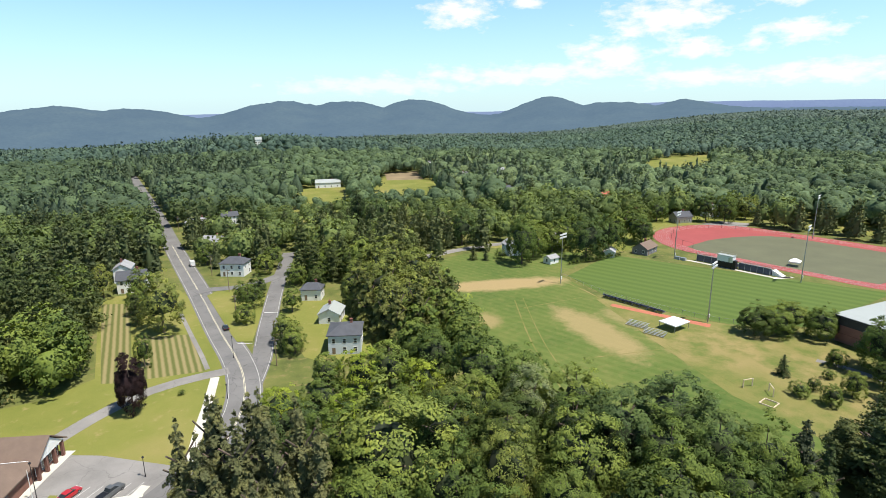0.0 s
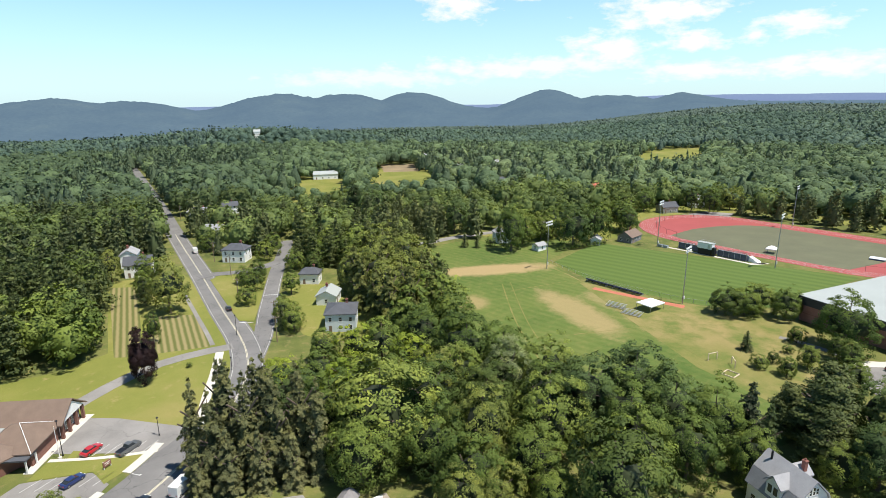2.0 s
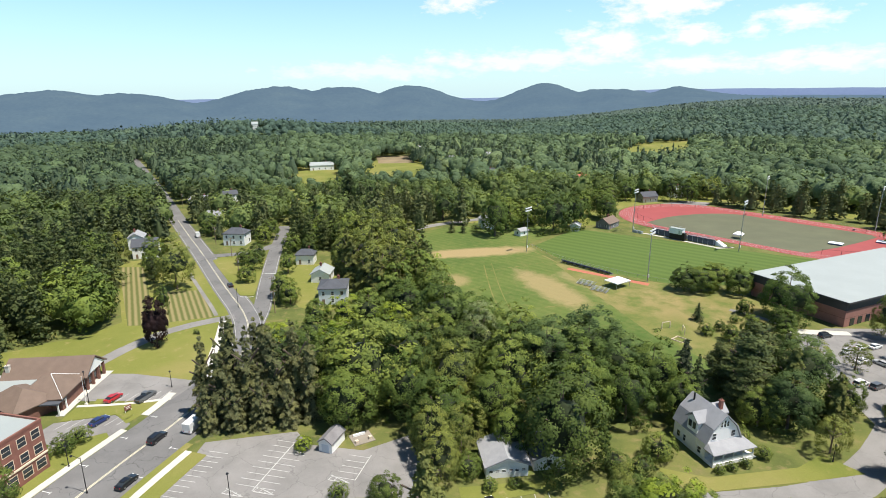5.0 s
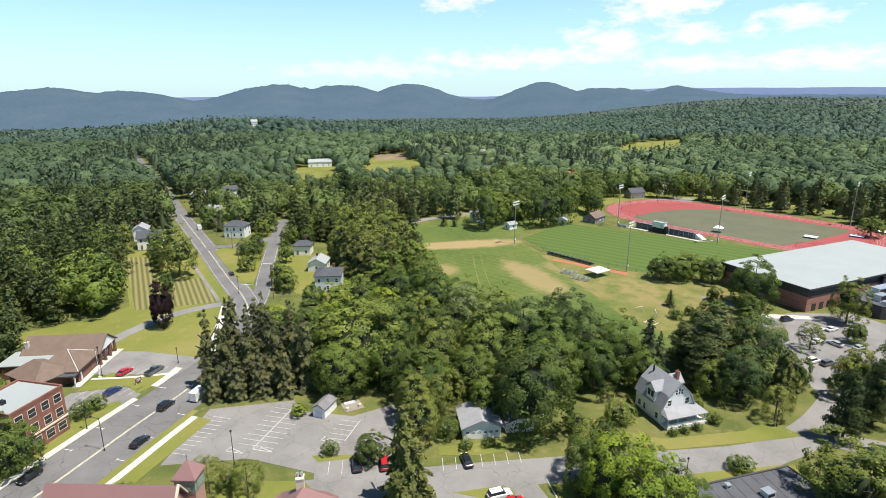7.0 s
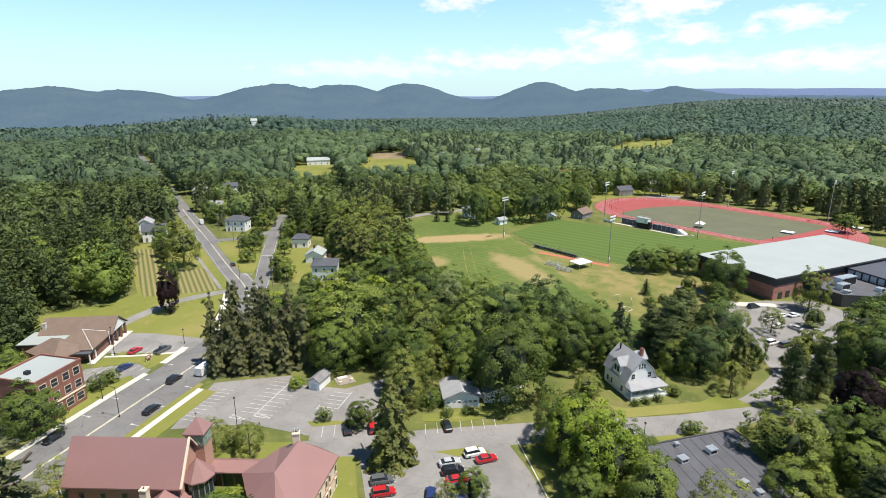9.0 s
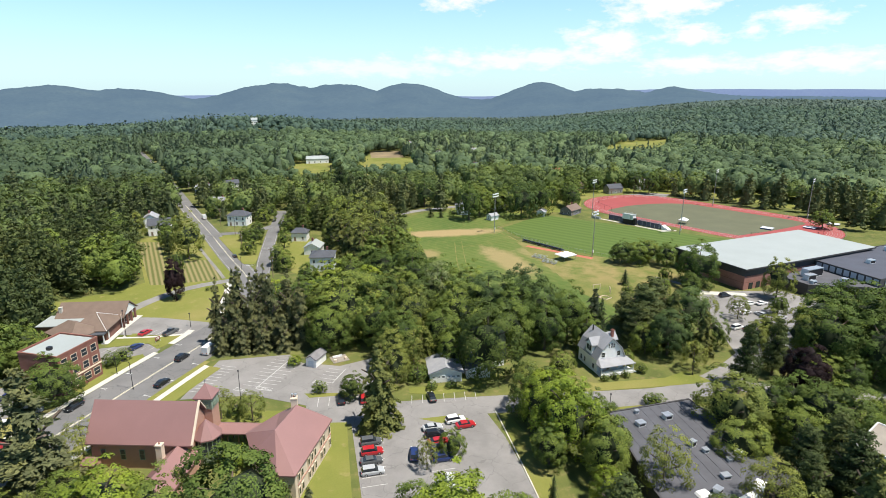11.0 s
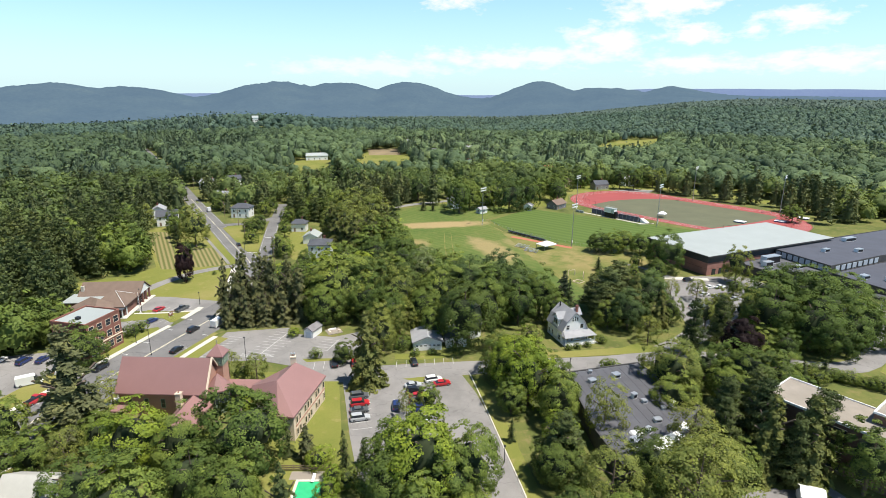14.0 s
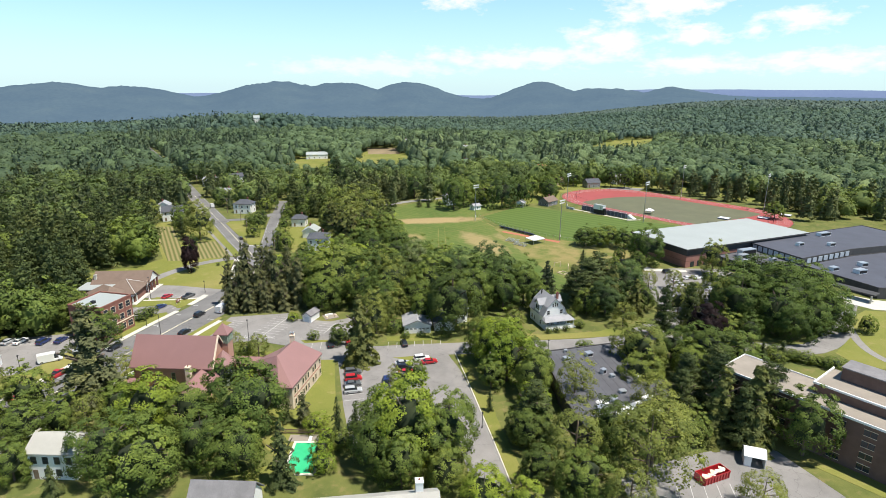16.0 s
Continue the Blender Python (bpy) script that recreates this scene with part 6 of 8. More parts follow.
part("tower_edge", boxes((5.8, 5.3, 13.55, 24.2, 5.65, 14.0), (5.8, 5.65, 13.55, 6.15, 17.2, 14.0)), "white", b2)
part("penthouse", boxes((9, 12, 13.6, 22, 17.5, 16.6)), "blockbrick", b2, "brown brick penthouse")
part("penthouse_roof", boxes((8.8, 11.8, 16.6, 22.2, 17.7, 16.85)), "weathered", b2)

# houses at the bottom edge
bh = house("barn_house", -19.6, -15.5, -10.5, 11.2, 6.5, 4.2, 8.0, "white", "weathered", label="white house with a weathered grey gambrel roof", wins=3, chim=False)
wl = house("white_house", -55.6, 3.6, -10, 9.5, 7.0, 6.2, 8.6, "white", "palegravel", label="white two-storey house with a stained pale roof", wins=4, frame="darkwall", chim=False)
lr = house("long_house", 3.6, -26.0, -1, 29, 7.0, 7.5, 10.0, "white", "palegravel", label="long building with a pale shingled roof and chimney", wins=5, chim=False)
chimney(lr, 11.5, 1.0, 9.2, 11.8, 1.3, "white")

# scattered houses by the roads and fields
def build_house_row(row):
    nm, x, y, rot, L, W, e, r, wall, roof, hip, label, wins = row
    built = house(nm, x, y, rot, L, W, e, r, wall, roof, hip, label, wins, chim=wins > 1, cat="shed" if nm == "shed" else "house")
    if y > 600:
        built.location.z = float(land(np.float64(x), np.float64(y))) - 0.3


for row in (
    ("house", -13.2, 170.5, -4, 10.0, 11.0, 6.4, 8.2, "bluewall", "darkroof", 4.0, "pale blue house with a dark hipped roof", 3),
    ("house", -18.8, 196, 80, 9.0, 7.5, 3.6, 5.8, "white", "membrane", 0, "small white house with a pale roof", 2),
    ("house", -27.5, 222, -8, 8.0, 7.0, 4.6, 6.6, "white", "darkroof", 2.5, "small white house with a dark roof", 2),
    ("house", -65.5, 263, -12, 11.0, 8.5, 6.2, 8.6, "white", "darkroof", 3.5, "white house with a dark hipped roof", 3),
    ("house", -104, 246, 12, 11.0, 9.0, 5.8, 8.8, "white", "darkroof", 0, "white farmhouse with a grey roof and porch", 3),
    ("house", -113.5, 262, 100, 9.0, 7.0, 6.2, 8.6, "white", "greyroof", 0, "white house half hidden by trees", 2),
    ("house", -88, 318, -15, 10.0, 8.0, 4.6, 7.2, "cream", "greyroof", 0, "tan house under the trees", 2),
    ("house", -110, 372, -15, 12.0, 9.0, 5.4, 8.0, "white", "greyroof", 0, "white house beside the road", 2),
    ("house", -95, 390, 20, 11.0, 8.0, 5.4, 8.0, "white", "darkroof", 0, "white house in the woods", 2),
):
    build_house_row(row)
for row in (
    ("shed", 84.5, 256, 30, 6.0, 4.5, 2.8, 4.2, "white", "greyroof", 0, "small white shed beside the field", 0),
    ("shed", 118, 262.5, 60, 6.5, 5.0, 3.0, 4.6, "white", "greyroof", 0, "white gabled shed by the field", 1),
    ("field_house", 139, 266.5, 38, 12.0, 8.0, 3.2, 6.0, "weathered", "brownroof", 0, "low weathered field house with a brownish roof", 3),
    ("house", 70, 276, 100, 9.0, 7.0, 5.4, 7.6, "bluewall", "greyroof", 0, "pale house behind the field", 2),
    ("house", 96, 290, 20, 9.0, 7.0, 5.0, 7.2, "white", "greyroof", 0, "white house between trees", 2),
    ("house", 201, 337, 8, 12.0, 8.0, 4.2, 7.2, "steel", "darkroof", 0, "grey house beyond the track", 3),
    ("house", 232, 352, 10, 9.0, 8.0, 5.8, 8.0, "white", "greyroof", 0, "white house beyond the track", 2),
    ("house", 176, 352, 10, 11.0, 8.0, 4.0, 6.4, "cream", "brownroof", 0, "low brown-roofed house beyond the track", 2),
    ("house", 181, 412, 30, 13.0, 9.0, 6.5, 10.0, "cream", "redtile", 0, "house with a red roof in the woods", 2),
):
    build_house_row(row)
for row in (
    ("farm_building", -38, 560, 8, 24.0, 9.0, 5.0, 8.0, "white", "membrane", 0, "long white building by a far meadow", 4),
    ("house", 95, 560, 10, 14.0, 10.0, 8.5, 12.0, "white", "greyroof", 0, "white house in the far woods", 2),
    ("house", 74, 690, 10, 14.0, 10.0, 8.5, 12.0, "white", "greyroof", 0, "white house beyond the far meadow", 2),
    ("house", -163, 940, 10, 10.0, 8.0, 8.5, 12.5, "white", "membrane", 0, "large white building on a far wooded knoll", 3),
    ("house", 140, 590, 10, 14.0, 10.0, 9.0, 12.0, "white", "greyroof", 0, "white house among far trees", 2),
    ("house", 118, 470, 50, 12.0, 9.0, 6.5, 9.0, "white", "darkroof", 0, "white house between trees", 2),
):
    build_house_row(row)
HOUSES = [(o.location.x, o.location.y) for o in scene.objects if o.type == "EMPTY" and o.get("category") in ("house", "shed")]

# ---- woodland beyond ----
CLEAR = [LAWN, BALL, SOCCER, stadium(36, 49), LOT, LOT2, LOT3, LOT4, LOT5, LOT6, LOT7, [(60, 292), (112, 268), (150, 276), (165, 312), (255, 325), (292, 258), (312, 236), (318, 250), (282, 322), (240, 346), (190, 354), (120, 330)]]
CLEAR += [[(-36, 150), (0, 150), (8, 200), (-12, 235), (-40, 245), (-75, 262), (-95, 270), (-80, 235)], [(-56, 442), (-15, 436), (-19, 556), (-58, 556), (-64, 530)], [(3, 455), (58, 455), (68, 500), (71, 590), (62, 600), (60, 668), (26, 668), (10, 590)], [(278, 530), (325, 535), (385, 580), (415, 625), (490, 745), (430, 750), (372, 705), (300, 592)], [(-56, 60), (40, 105), (140, 105), (140, -70), (-100, -70), (-110, 60)], [(120, 60), (330, 20), (330, 200), (120, 170)], [(-176, 945), (-148, 955), (-140, 905), (-166, 902)]]
CLEAR += [[(-116, 240), (-80, 240), (-66, 150), (-80, 150), (-90, 170)], [(-82, 56), (-40, 56), (-36, 130), (-82, 130)], [(-45, 80), (80, 80), (60, 118), (30, 150), (-36, 152)], [(76, 236), (82, 196), (100, 172), (122, 158), (124, 172), (106, 190), (92, 212), (90, 236)], [(80, 235), (120, 270), (160, 292), (215, 200), (215, 160), (150, 120), (118, 165)], [(-100, 88), (-72, 88), (-70, 126), (-100, 125)], [(-90, 62), (-66, 62), (-66, 92), (-90, 84)], [(-132, 236), (-92, 236), (-92, 262), (-132, 262)]]
LINES = [([p for p in MAIN if p[1] < 300], 10), ([p for p in MAIN if 290 < p[1] < 400], 8.5), ([p for p in MAIN if 395 < p[1] < 680], 8), (FORK, 6), (FIELDROAD, 7), (SIDE, 7)]


def free(x, y):
    ok = np.ones(x.shape, bool)
    for p in CLEAR:
        ok &= ~inside(p, x, y)
    for l, d in LINES:
        ok &= near_line(l, x, y) > d
    for hx, hy in HOUSES:
        ok &= np.hypot(x - hx, y - hy) > 9
        ok &= ~((np.abs(x - hx * (y / hy)) < 7) & (y < hy) & (y > hy - (46 if hy > 380 else 22))) if hy > 200 else True
    return ok


def scatter(r0, r1, a0, a1, spacing, g, jitter=0.42):
    n = int(r1 / spacing) + 2
    x, y = np.meshgrid(np.arange(-n, n) * spacing, np.arange(-n, n) * spacing)
    x, y = x.ravel() + g.uniform(-jitter, jitter, x.size) * spacing, y.ravel() + g.uniform(-jitter, jitter, x.size) * spacing
    r, az = np.hypot(x, y), np.degrees(np.arctan2(x, y))
    k = (r > r0) & (r < r1) & (az > a0) & (az < a1)
    x, y = x[k], y[k]
    k = free(x, y)
    return x[k], y[k]


def woods(name, x, y, lo, hi, leaves, size, g, conifers, label, kinds=("leaf_stuff", "pine_stuff"), shapes=12, up=0.15, fine=2, core=1.0, lobes=22, k=0.7):
    """Joined trees in two meshes: broad-leaved and needled."""
    patch = np.array([noise.noise((a * 0.007, b * 0.005, 0.3)) + 0.5 * noise.noise((a * 0.02, b * 0.014, 4.0)) for a, b in zip(x, y)])
    west = np.clip((-70 - x) / 40, 0, 1) * np.clip((950 - y) / 200, 0, 1)
    needle = g.uniform(size=len(x)) < np.clip(conifers + patch * 1.3 + 0.22 * west, 0.03, 0.95)
    for kind, pick in ((kinds[0], ~needle), (kinds[1], needle)):
        forms = []
        soft = kind == kinds[0]
        for _ in range(shapes):
            r = g.uniform(0.36, 0.5) if soft else g.uniform(0.24, 0.31)
            if soft:
                leafage = crown_round(g, 1.0, r, 0.0, leaves, size, lobes, up, k)
            elif g.random() < 0.65:
                leafage = crown_pine(g, 1.0, r, 0.03, leaves, size * 0.85, k)
            else:
                leafage = crown_spruce(g, 1.0, r * 0.85, 0.0, leaves, size * 0.85, k)
            forms.append(leafage + canopy(g, r * core * (1.0 if soft or core > 0.9 else 0.7), fine, not soft))
        px, py = x[pick], y[pick]
        if not len(px):
            continue
        pz = land(px, py)
        hh = (lo + (hi - lo) * g.beta(1.6, 1.6, len(px))) * (1.16 if kind == kinds[1] else 1.0)
        hh = np.where((px > -85) & (px < 95) & (py > 315) & (py < 468), 0.62 * hh, hh)
        a = g.uniform(0, 2 * math.pi, len(px))
        which = g.integers(0, shapes, len(px))
        tone = np.clip(0.05 + g.uniform(0, 1, len(px)) ** 1.3 * 0.6 + 0.4 * (patch[pick] * 1.9 + 0.5) - 0.3 * west[pick], 0, 1)
        vs, ns, tints, bs, sv, sf, sn, st, count = [], [], [], [], [], [], [], [], 0
        for i in range(len(px)):
            c, s, at = math.cos(a[i]), math.sin(a[i]), np.array([px[i], py[i], pz[i]])
            turn = np.array([[c, s, 0], [-s, c, 0], [0, 0, 1]])
            v, m, bough, ov, of, on = forms[which[i]]
            vs.append(v @ turn * hh[i] + at)
            ns.append(m @ turn)
            bs.append(bough)
            tints.append(np.full(len(v) // 4, tone[i]))
            sv.append(ov @ turn * hh[i] * (1, 1, core) + at)
            sn.append(on @ turn)
            sf.append(of + count)
            st.append(np.full(len(ov), tone[i] * 0.95))
            count += len(ov)
        cat = np.concatenate
        me = quad_mesh(name, cat(vs), kind, cat(tints), cat(ns), cat(bs), (cat(sv), cat(sf), cat(sn), cat(st)))
        tagged(new(name, me), label, "woodland", kind="stuff")


g_w = np.random.default_rng(5)
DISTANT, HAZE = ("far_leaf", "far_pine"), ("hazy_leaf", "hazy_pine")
x, y = scatter(60, 265, -60, 70, 9.4, g_w)
woods("woodland", x, y, 12, 21, 1500, 0.046, g_w, 0.15, "dense green mixed woodland round the village", fine=2, core=0.7, lobes=75, k=0.74)
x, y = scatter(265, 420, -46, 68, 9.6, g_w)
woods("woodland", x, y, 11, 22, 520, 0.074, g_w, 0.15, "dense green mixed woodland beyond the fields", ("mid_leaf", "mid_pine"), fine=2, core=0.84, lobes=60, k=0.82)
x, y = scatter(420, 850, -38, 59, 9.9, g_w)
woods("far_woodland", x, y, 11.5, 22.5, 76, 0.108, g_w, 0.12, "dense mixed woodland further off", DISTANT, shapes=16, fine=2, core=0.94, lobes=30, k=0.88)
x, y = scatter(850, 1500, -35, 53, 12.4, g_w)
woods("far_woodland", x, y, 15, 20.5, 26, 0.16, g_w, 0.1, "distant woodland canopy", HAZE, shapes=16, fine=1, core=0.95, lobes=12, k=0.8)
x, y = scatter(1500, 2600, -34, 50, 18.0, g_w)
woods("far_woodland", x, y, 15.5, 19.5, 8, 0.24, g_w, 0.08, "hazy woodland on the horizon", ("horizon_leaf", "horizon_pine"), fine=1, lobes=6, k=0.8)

# ---- kerbs, pavements and paint ----
def along(line, y0, y1):
    return [p for p in line if y0 <= p[1] <= y1]


def dense(line, step=2.0):
    return smooth_line(line, step)


FINE = dense(MAIN[:40], 2.0)
for name, y0, y1, a, b, top, label in (
    ("pavement", -30, 87.5, -10.1, -8.35, 0.15, "pale concrete pavement along the main road"),
    ("pavement", 93.5, 106.5, -10.4, -8.35, 0.15, "pale concrete pavement along the main road"),
    ("pavement", -30, 86, 10.0, 11.7, 0.13, "pale concrete pavement beside a grass verge"),
):
    tagged(part(name, strip(along(FINE, y0, y1), a, b, -0.3, top), "concrete"), label, "pavement", kind="structure")
tagged(part("verge", strip(along(FINE, -30, 88), 8.25, 9.98, -0.3, 0.11), "lawn"), "narrow grass verge by the kerb", "verge", kind="structure")
tagged(part("verge", strip(along(FINE, 20, 86), 11.72, 15.5, -0.3, 0.10), "lawn"), "grass strip beside the car park", "verge", kind="structure")
tagged(part("verge", strip(along(FINE, 20, 84), -17.5, -10.12, -0.3, 0.08), "lawn"), "grass strip before the brick building", "verge", kind="structure")
tagged(part("pavement", strip(dense([(-45.6, 114), (-47.3, 128), (-48.3, 140), (-50.0, 155)]), -1.2, 1.2, -0.3, 0.16), "concrete"), "white concrete pavement by the lawn", "pavement", kind="structure")
tagged(part("pavement", strip(dense([(-53.5, 161), (-58.5, 173), (-66, 190), (-76, 213)]), -0.7, 0.7, -0.3, 0.06), "lot"), "narrow grey footpath", "pavement", kind="structure")
tagged(part("pavement", strip(dense([(-76.0, 100), (-75.0, 112), (-73.6, 123)]), -1.0, 1.0, -0.3, 0.14), "concrete"), "concrete walk beside the brick building", "pavement", kind="structure")
tagged(part("pavement", strip(dense([(-74, 104.2), (-63, 103.6), (-52, 104.4)]), -0.5, 0.5, -0.3, 0.12), "concrete"), "thin concrete walk across a lawn strip", "pavement", kind="structure")
sheet("lawn", [(-74, 103.6), (-52.5, 104), (-59, 94.2), (-63, 98.8), (-75, 97.5)], 0.06, "lawn", "lawn strip between two small car parks", "lawn")
sheet("lawn", [(-70.5, 107.3), (-68.8, 107), (-68.8, 104.4), (-70.5, 104.4)], 0.07, "lawn", "small grass bed by the car park", "lawn")
sheet("lawn", [(-62, 91), (-59.5, 87), (-61.5, 86), (-69, 86.5), (-70, 88)], 0.07, "lawn", "grass bed beside the drive", "lawn")
for pts, label in (
    ([(-13, 61), (-4, 60), (2, 60.5), (2, 58.6), (-11.5, 58.6)], "planted bed in the car park"),
    ([(14, 60), (34, 59.5), (34, 56.5), (22, 55.5), (14, 57)], "grass bed before the garage"),
    ([(15, 45), (25, 45.5), (27, 43), (20, 42.5)], "small grass island in the car park"),
    ([(-36, 56), (-14, 53), (-10, 47), (-2, 46), (0, 2), (-12, 0), (-24, 16), (-26, 26), (-24, 34), (-28, 44), (-40, 50), (-46, 52)], "green lawn round the church wing"),
    ([(34.6, 44), (36.5, 44), (40, 30), (38, 10), (39, -40), (35.2, -40), (35, 0), (34.6, 20)], "grass verge along the lane"),
    ([(55, 60), (64, 55), (84, 55), (92, 58), (96, 51), (84, 50.8), (58, 51.2)], "green lawn of the white house"),
):
    sheet("lawn", pts, 0.055, "lawn", label, "lawn")
for pts, label in (
    ([(59, 43), (83, 42.7), (90, 41), (80, 38.5), (58, 37)], "grass verge behind the flat roof"),
    ([(101, -2), (103, -5), (112, -22), (124, -45), (120, -50), (96, -10)], "lawn strip along the brick block"),
    ([(-28, -4), (-12, -1), (-13, -9), (-24, -9)], "dry garden lawn by the pool"),
    ([(150, 30), (165, 40), (180, 55), (190, 60), (215, 50), (215, 15), (170, 10), (150, 22)], "open lawn by the school drive"),
):
    sheet("lawn", pts, 0.055, "lawn", label, "lawn")
tagged(part("footpath", strip(dense([(173, 50), (164, 36), (161, 25), (164, 10)]), -1.3, 1.3, -0.3, 0.08), "lot"), "grey footpath over the school lawn", "path", kind="structure")
tagged(part("kerb", strip(dense([(33.9, 46), (34.3, 35), (34.7, 15), (35, -5), (35, -40)]), -0.12, 0.12, -0.3, 0.16), "concrete"), "pale kerb along the lane", "kerb", kind="structure")
tagged(part("footpath", strip(dense([(126, 137), (131, 130), (136, 118)]), -1.2, 1.2, -0.3, 0.05), "lot"), "grey path past the gymnasium", "path", kind="structure")
sheet("pavement", [(133, 119), (151, 113.5), (150, 110.5), (132, 115)], 0.1, "concrete", "pale concrete apron before the gymnasium", "pavement")

road_marks = thing("road_marking", 0, 0, 0, 0, "painted white and cream lines on the road", "road marking", kind="structure")
cream_paint = plain("cream_line_paint", (0.72, 0.66, 0.48), 0.7, vary=0.15)


def stripe(line, w, z, material, parent):
    return part("line", strip(line, -w / 2, w / 2, z - 0.012, z), material, parent)


for d in (-0.16, 0.16):
    stripe(offset_line(along(FINE, -20, 112), d), 0.16, 0.045, cream_paint, road_marks)
    stripe(offset_line(along(dense(MAIN[20:60]), 112, 330), d), 0.12, 0.05, cream_paint, road_marks)
for d in (-4.1, 4.1):
    stripe(offset_line(along(dense(MAIN[20:60]), 115, 330), d), 0.13, 0.05, "wornpaint", road_marks)
stripe(offset_line(along(FORK, 150, 240), 2.7), 0.13, 0.055, "wornpaint", road_marks)
stripe(offset_line(along(FORK, 172, 232), -2.7), 0.13, 0.055, "wornpaint", road_marks)
stripe([(-43.9, 178.7), (-46.5, 178.5), (-49, 179.6)], 0.25, 0.055, "paint", road_marks)
stripe([(-38.5, 207), (-44.5, 207.5)], 0.35, 0.058, "paint", road_marks)
for side in (-1, 1):
    L = offset_line(along(FINE, 20, 104), side * 6.0)
    for k in range(2, len(L) - 2, 4):
        a, b = Vector(L[k]), Vector(L[k + 1])
        t_ = (b - a).normalized()
        n_ = Vector((t_.y, -t_.x)) * side
        stripe([tuple(a - t_ * 0.4), tuple(a + t_ * 0.4)], 0.12, 0.045, "paint", road_marks)
        stripe([tuple(a), tuple(a + n_ * 2.0)], 0.12, 0.046, "paint", road_marks)

stalls = lot


def stall_line(x0, y0, x1, y1, w=0.13, z=0.064, parent=None):
    bm = strip([(x0, y0), (x1, y1)], -w / 2, w / 2, z - 0.03, z)
    return part("stall_line", bm, "wornpaint", parent or stalls)


u_ = Vector((7.0, 13.5)).normalized()
v_ = Vector((5.2, -2.1)).normalized()
for k in range(10):
    p = Vector((-44.3, 67.2)) + u_ * (k * 1.62)
    stall_line(p.x + 0.4, p.y - 0.1, p.x + 0.4 + v_.x * 4.6, p.y + v_.y * 4.6)
a0, a1 = Vector((-25.8, 65.4)), Vector((-19.1, 80.2))
stall_line(a0.x, a0.y, a1.x, a1.y, 0.22)
for k in range(9):
    p = a0.lerp(a1, (k + 0.6) / 8.6)
    stall_line(p.x - v_.x * 4.3, p.y - v_.y * 4.3, p.x + v_.x * 4.3, p.y + v_.y * 4.3)
b0, b1 = Vector((-6.0, 65.3)), Vector((-2.5, 73.0))
stall_line(b0.x, b0.y, b1.x, b1.y, 0.2)
for k in range(5):
    p = b0.lerp(b1, (k + 0.1) / 4.6)
    stall_line(p.x - v_.x * 4.6, p.y - v_.y * 4.6, p.x, p.y)
for c0 in (Vector((-31.5, 65.6)), Vector((-11.3, 66.4)), Vector((-25.6, 65.2))):
    e0 = c0 + v_ * 4.6
    stall_line(c0.x, c0.y, e0.x, e0.y, 0.2)
    stall_line(c0.x + 0.6, c0.y + 1.3, e0.x, e0.y, 0.2)
    for k in range(4):
        q = c0.lerp(e0, k / 4)
        stall_line(q.x, q.y, q.x + 0.55 * (1 - k / 4) + 0.5, q.y + 1.1 * (1 - k / 4) + 0.05, 0.14)
for k in range(5):
    stall_line(-9.3 + k * 2.75, 54.0, -9.1 + k * 2.75, 58.4)
for k in range(7):
    stall_line(14 + k * 2.75, 51.8, 14.4 + k * 2.75, 55.8, parent=lot)
lot_b = bpy.data.objects["parking_lot.001"]
for k in range(8):
    stall_line(1.2, 22.5 + k * 2.75, 6.2, 22.9 + k * 2.75, z=0.056, parent=lot_b)
    stall_line(15.2, 22.5 + k * 2.75, 20.4, 22.9 + k * 2.75, z=0.056, parent=lot_b)
lot_c, lot_d = bpy.data.objects["parking_lot.002"], bpy.data.objects["parking_lot.003"]
for k in range(6):
    stall_line(-68.2 + k * 2.6, 104.6, -66.2 + k * 2.6, 108.8, z=0.06, parent=lot_c)
for k in range(6):
    stall_line(-74.5 + k * 2.7, 94.0, -72.2 + k * 2.7, 98.0, z=0.06, parent=lot_d)
for k in range(7):
    stall_line(-101 + k * 3.0, 68.5, -100 + k * 3.0, 72.5, z=0.06, parent=bpy.data.objects["parking_lot.004"])
for k in range(6):
    stall_line(66 + k * 2.8, -24.5 - k * 0.4, 68 + k * 2.8, -19.5 - k * 0.2, z=0.06, parent=bpy.data.objects["parking_lot.005"])

# field lines
for pts, w in (([(52, 205), (46, 160), (45, 118)], 0.5), ([(56, 207), (50, 160), (49, 118)], 0.35), ([(53, 196), (80, 204)], 0.4), ([(62, 150), (84, 152)], 0.4), ([(88, 160), (92, 132), (96, 110)], 0.4), ([(81, 222), (86, 200), (86, 160), (90, 122)], 0.6)):
    tagged(part("field_line", strip(smooth_line(pts, 4), -w / 2, w / 2, -0.1, 0.034), "dry"), "faint pale line worn in the grass", "field line", kind="structure")
# lane lines of the running track
tr = bpy.data.objects["running_track"]
for r in (36, 37.2, 38.4, 39.6, 40.8, 42.0, 43.2):
    L = stadium(34.7, r)
    part("lane_line", strip(L + [L[0]], -0.05, 0.05, 0.03, 0.046), "wornpaint", tr)
for first, last, r, top, material in ((0, 58, 44.9, 0.9, "steel"), (31, 55, 34.6, 2.6, "blackmetal"), (3, 25, 34.6, 2.6, "blackmetal")):
    L = (stadium(34.7, r) + [stadium(34.7, r)[0]])[first:last + 1]
    f = thing("track_fence", 0, 0, 0, 0, "thin metal fence round the running track", "fence", "track fences")
    part("rail", strip(L, -0.03, 0.03, top - 0.06, top), material, f)
    for p in L[::2]:
        part("post", boxes((p[0] - 0.05, p[1] - 0.05, 0, p[0] + 0.05, p[1] + 0.05, top)), material, f)
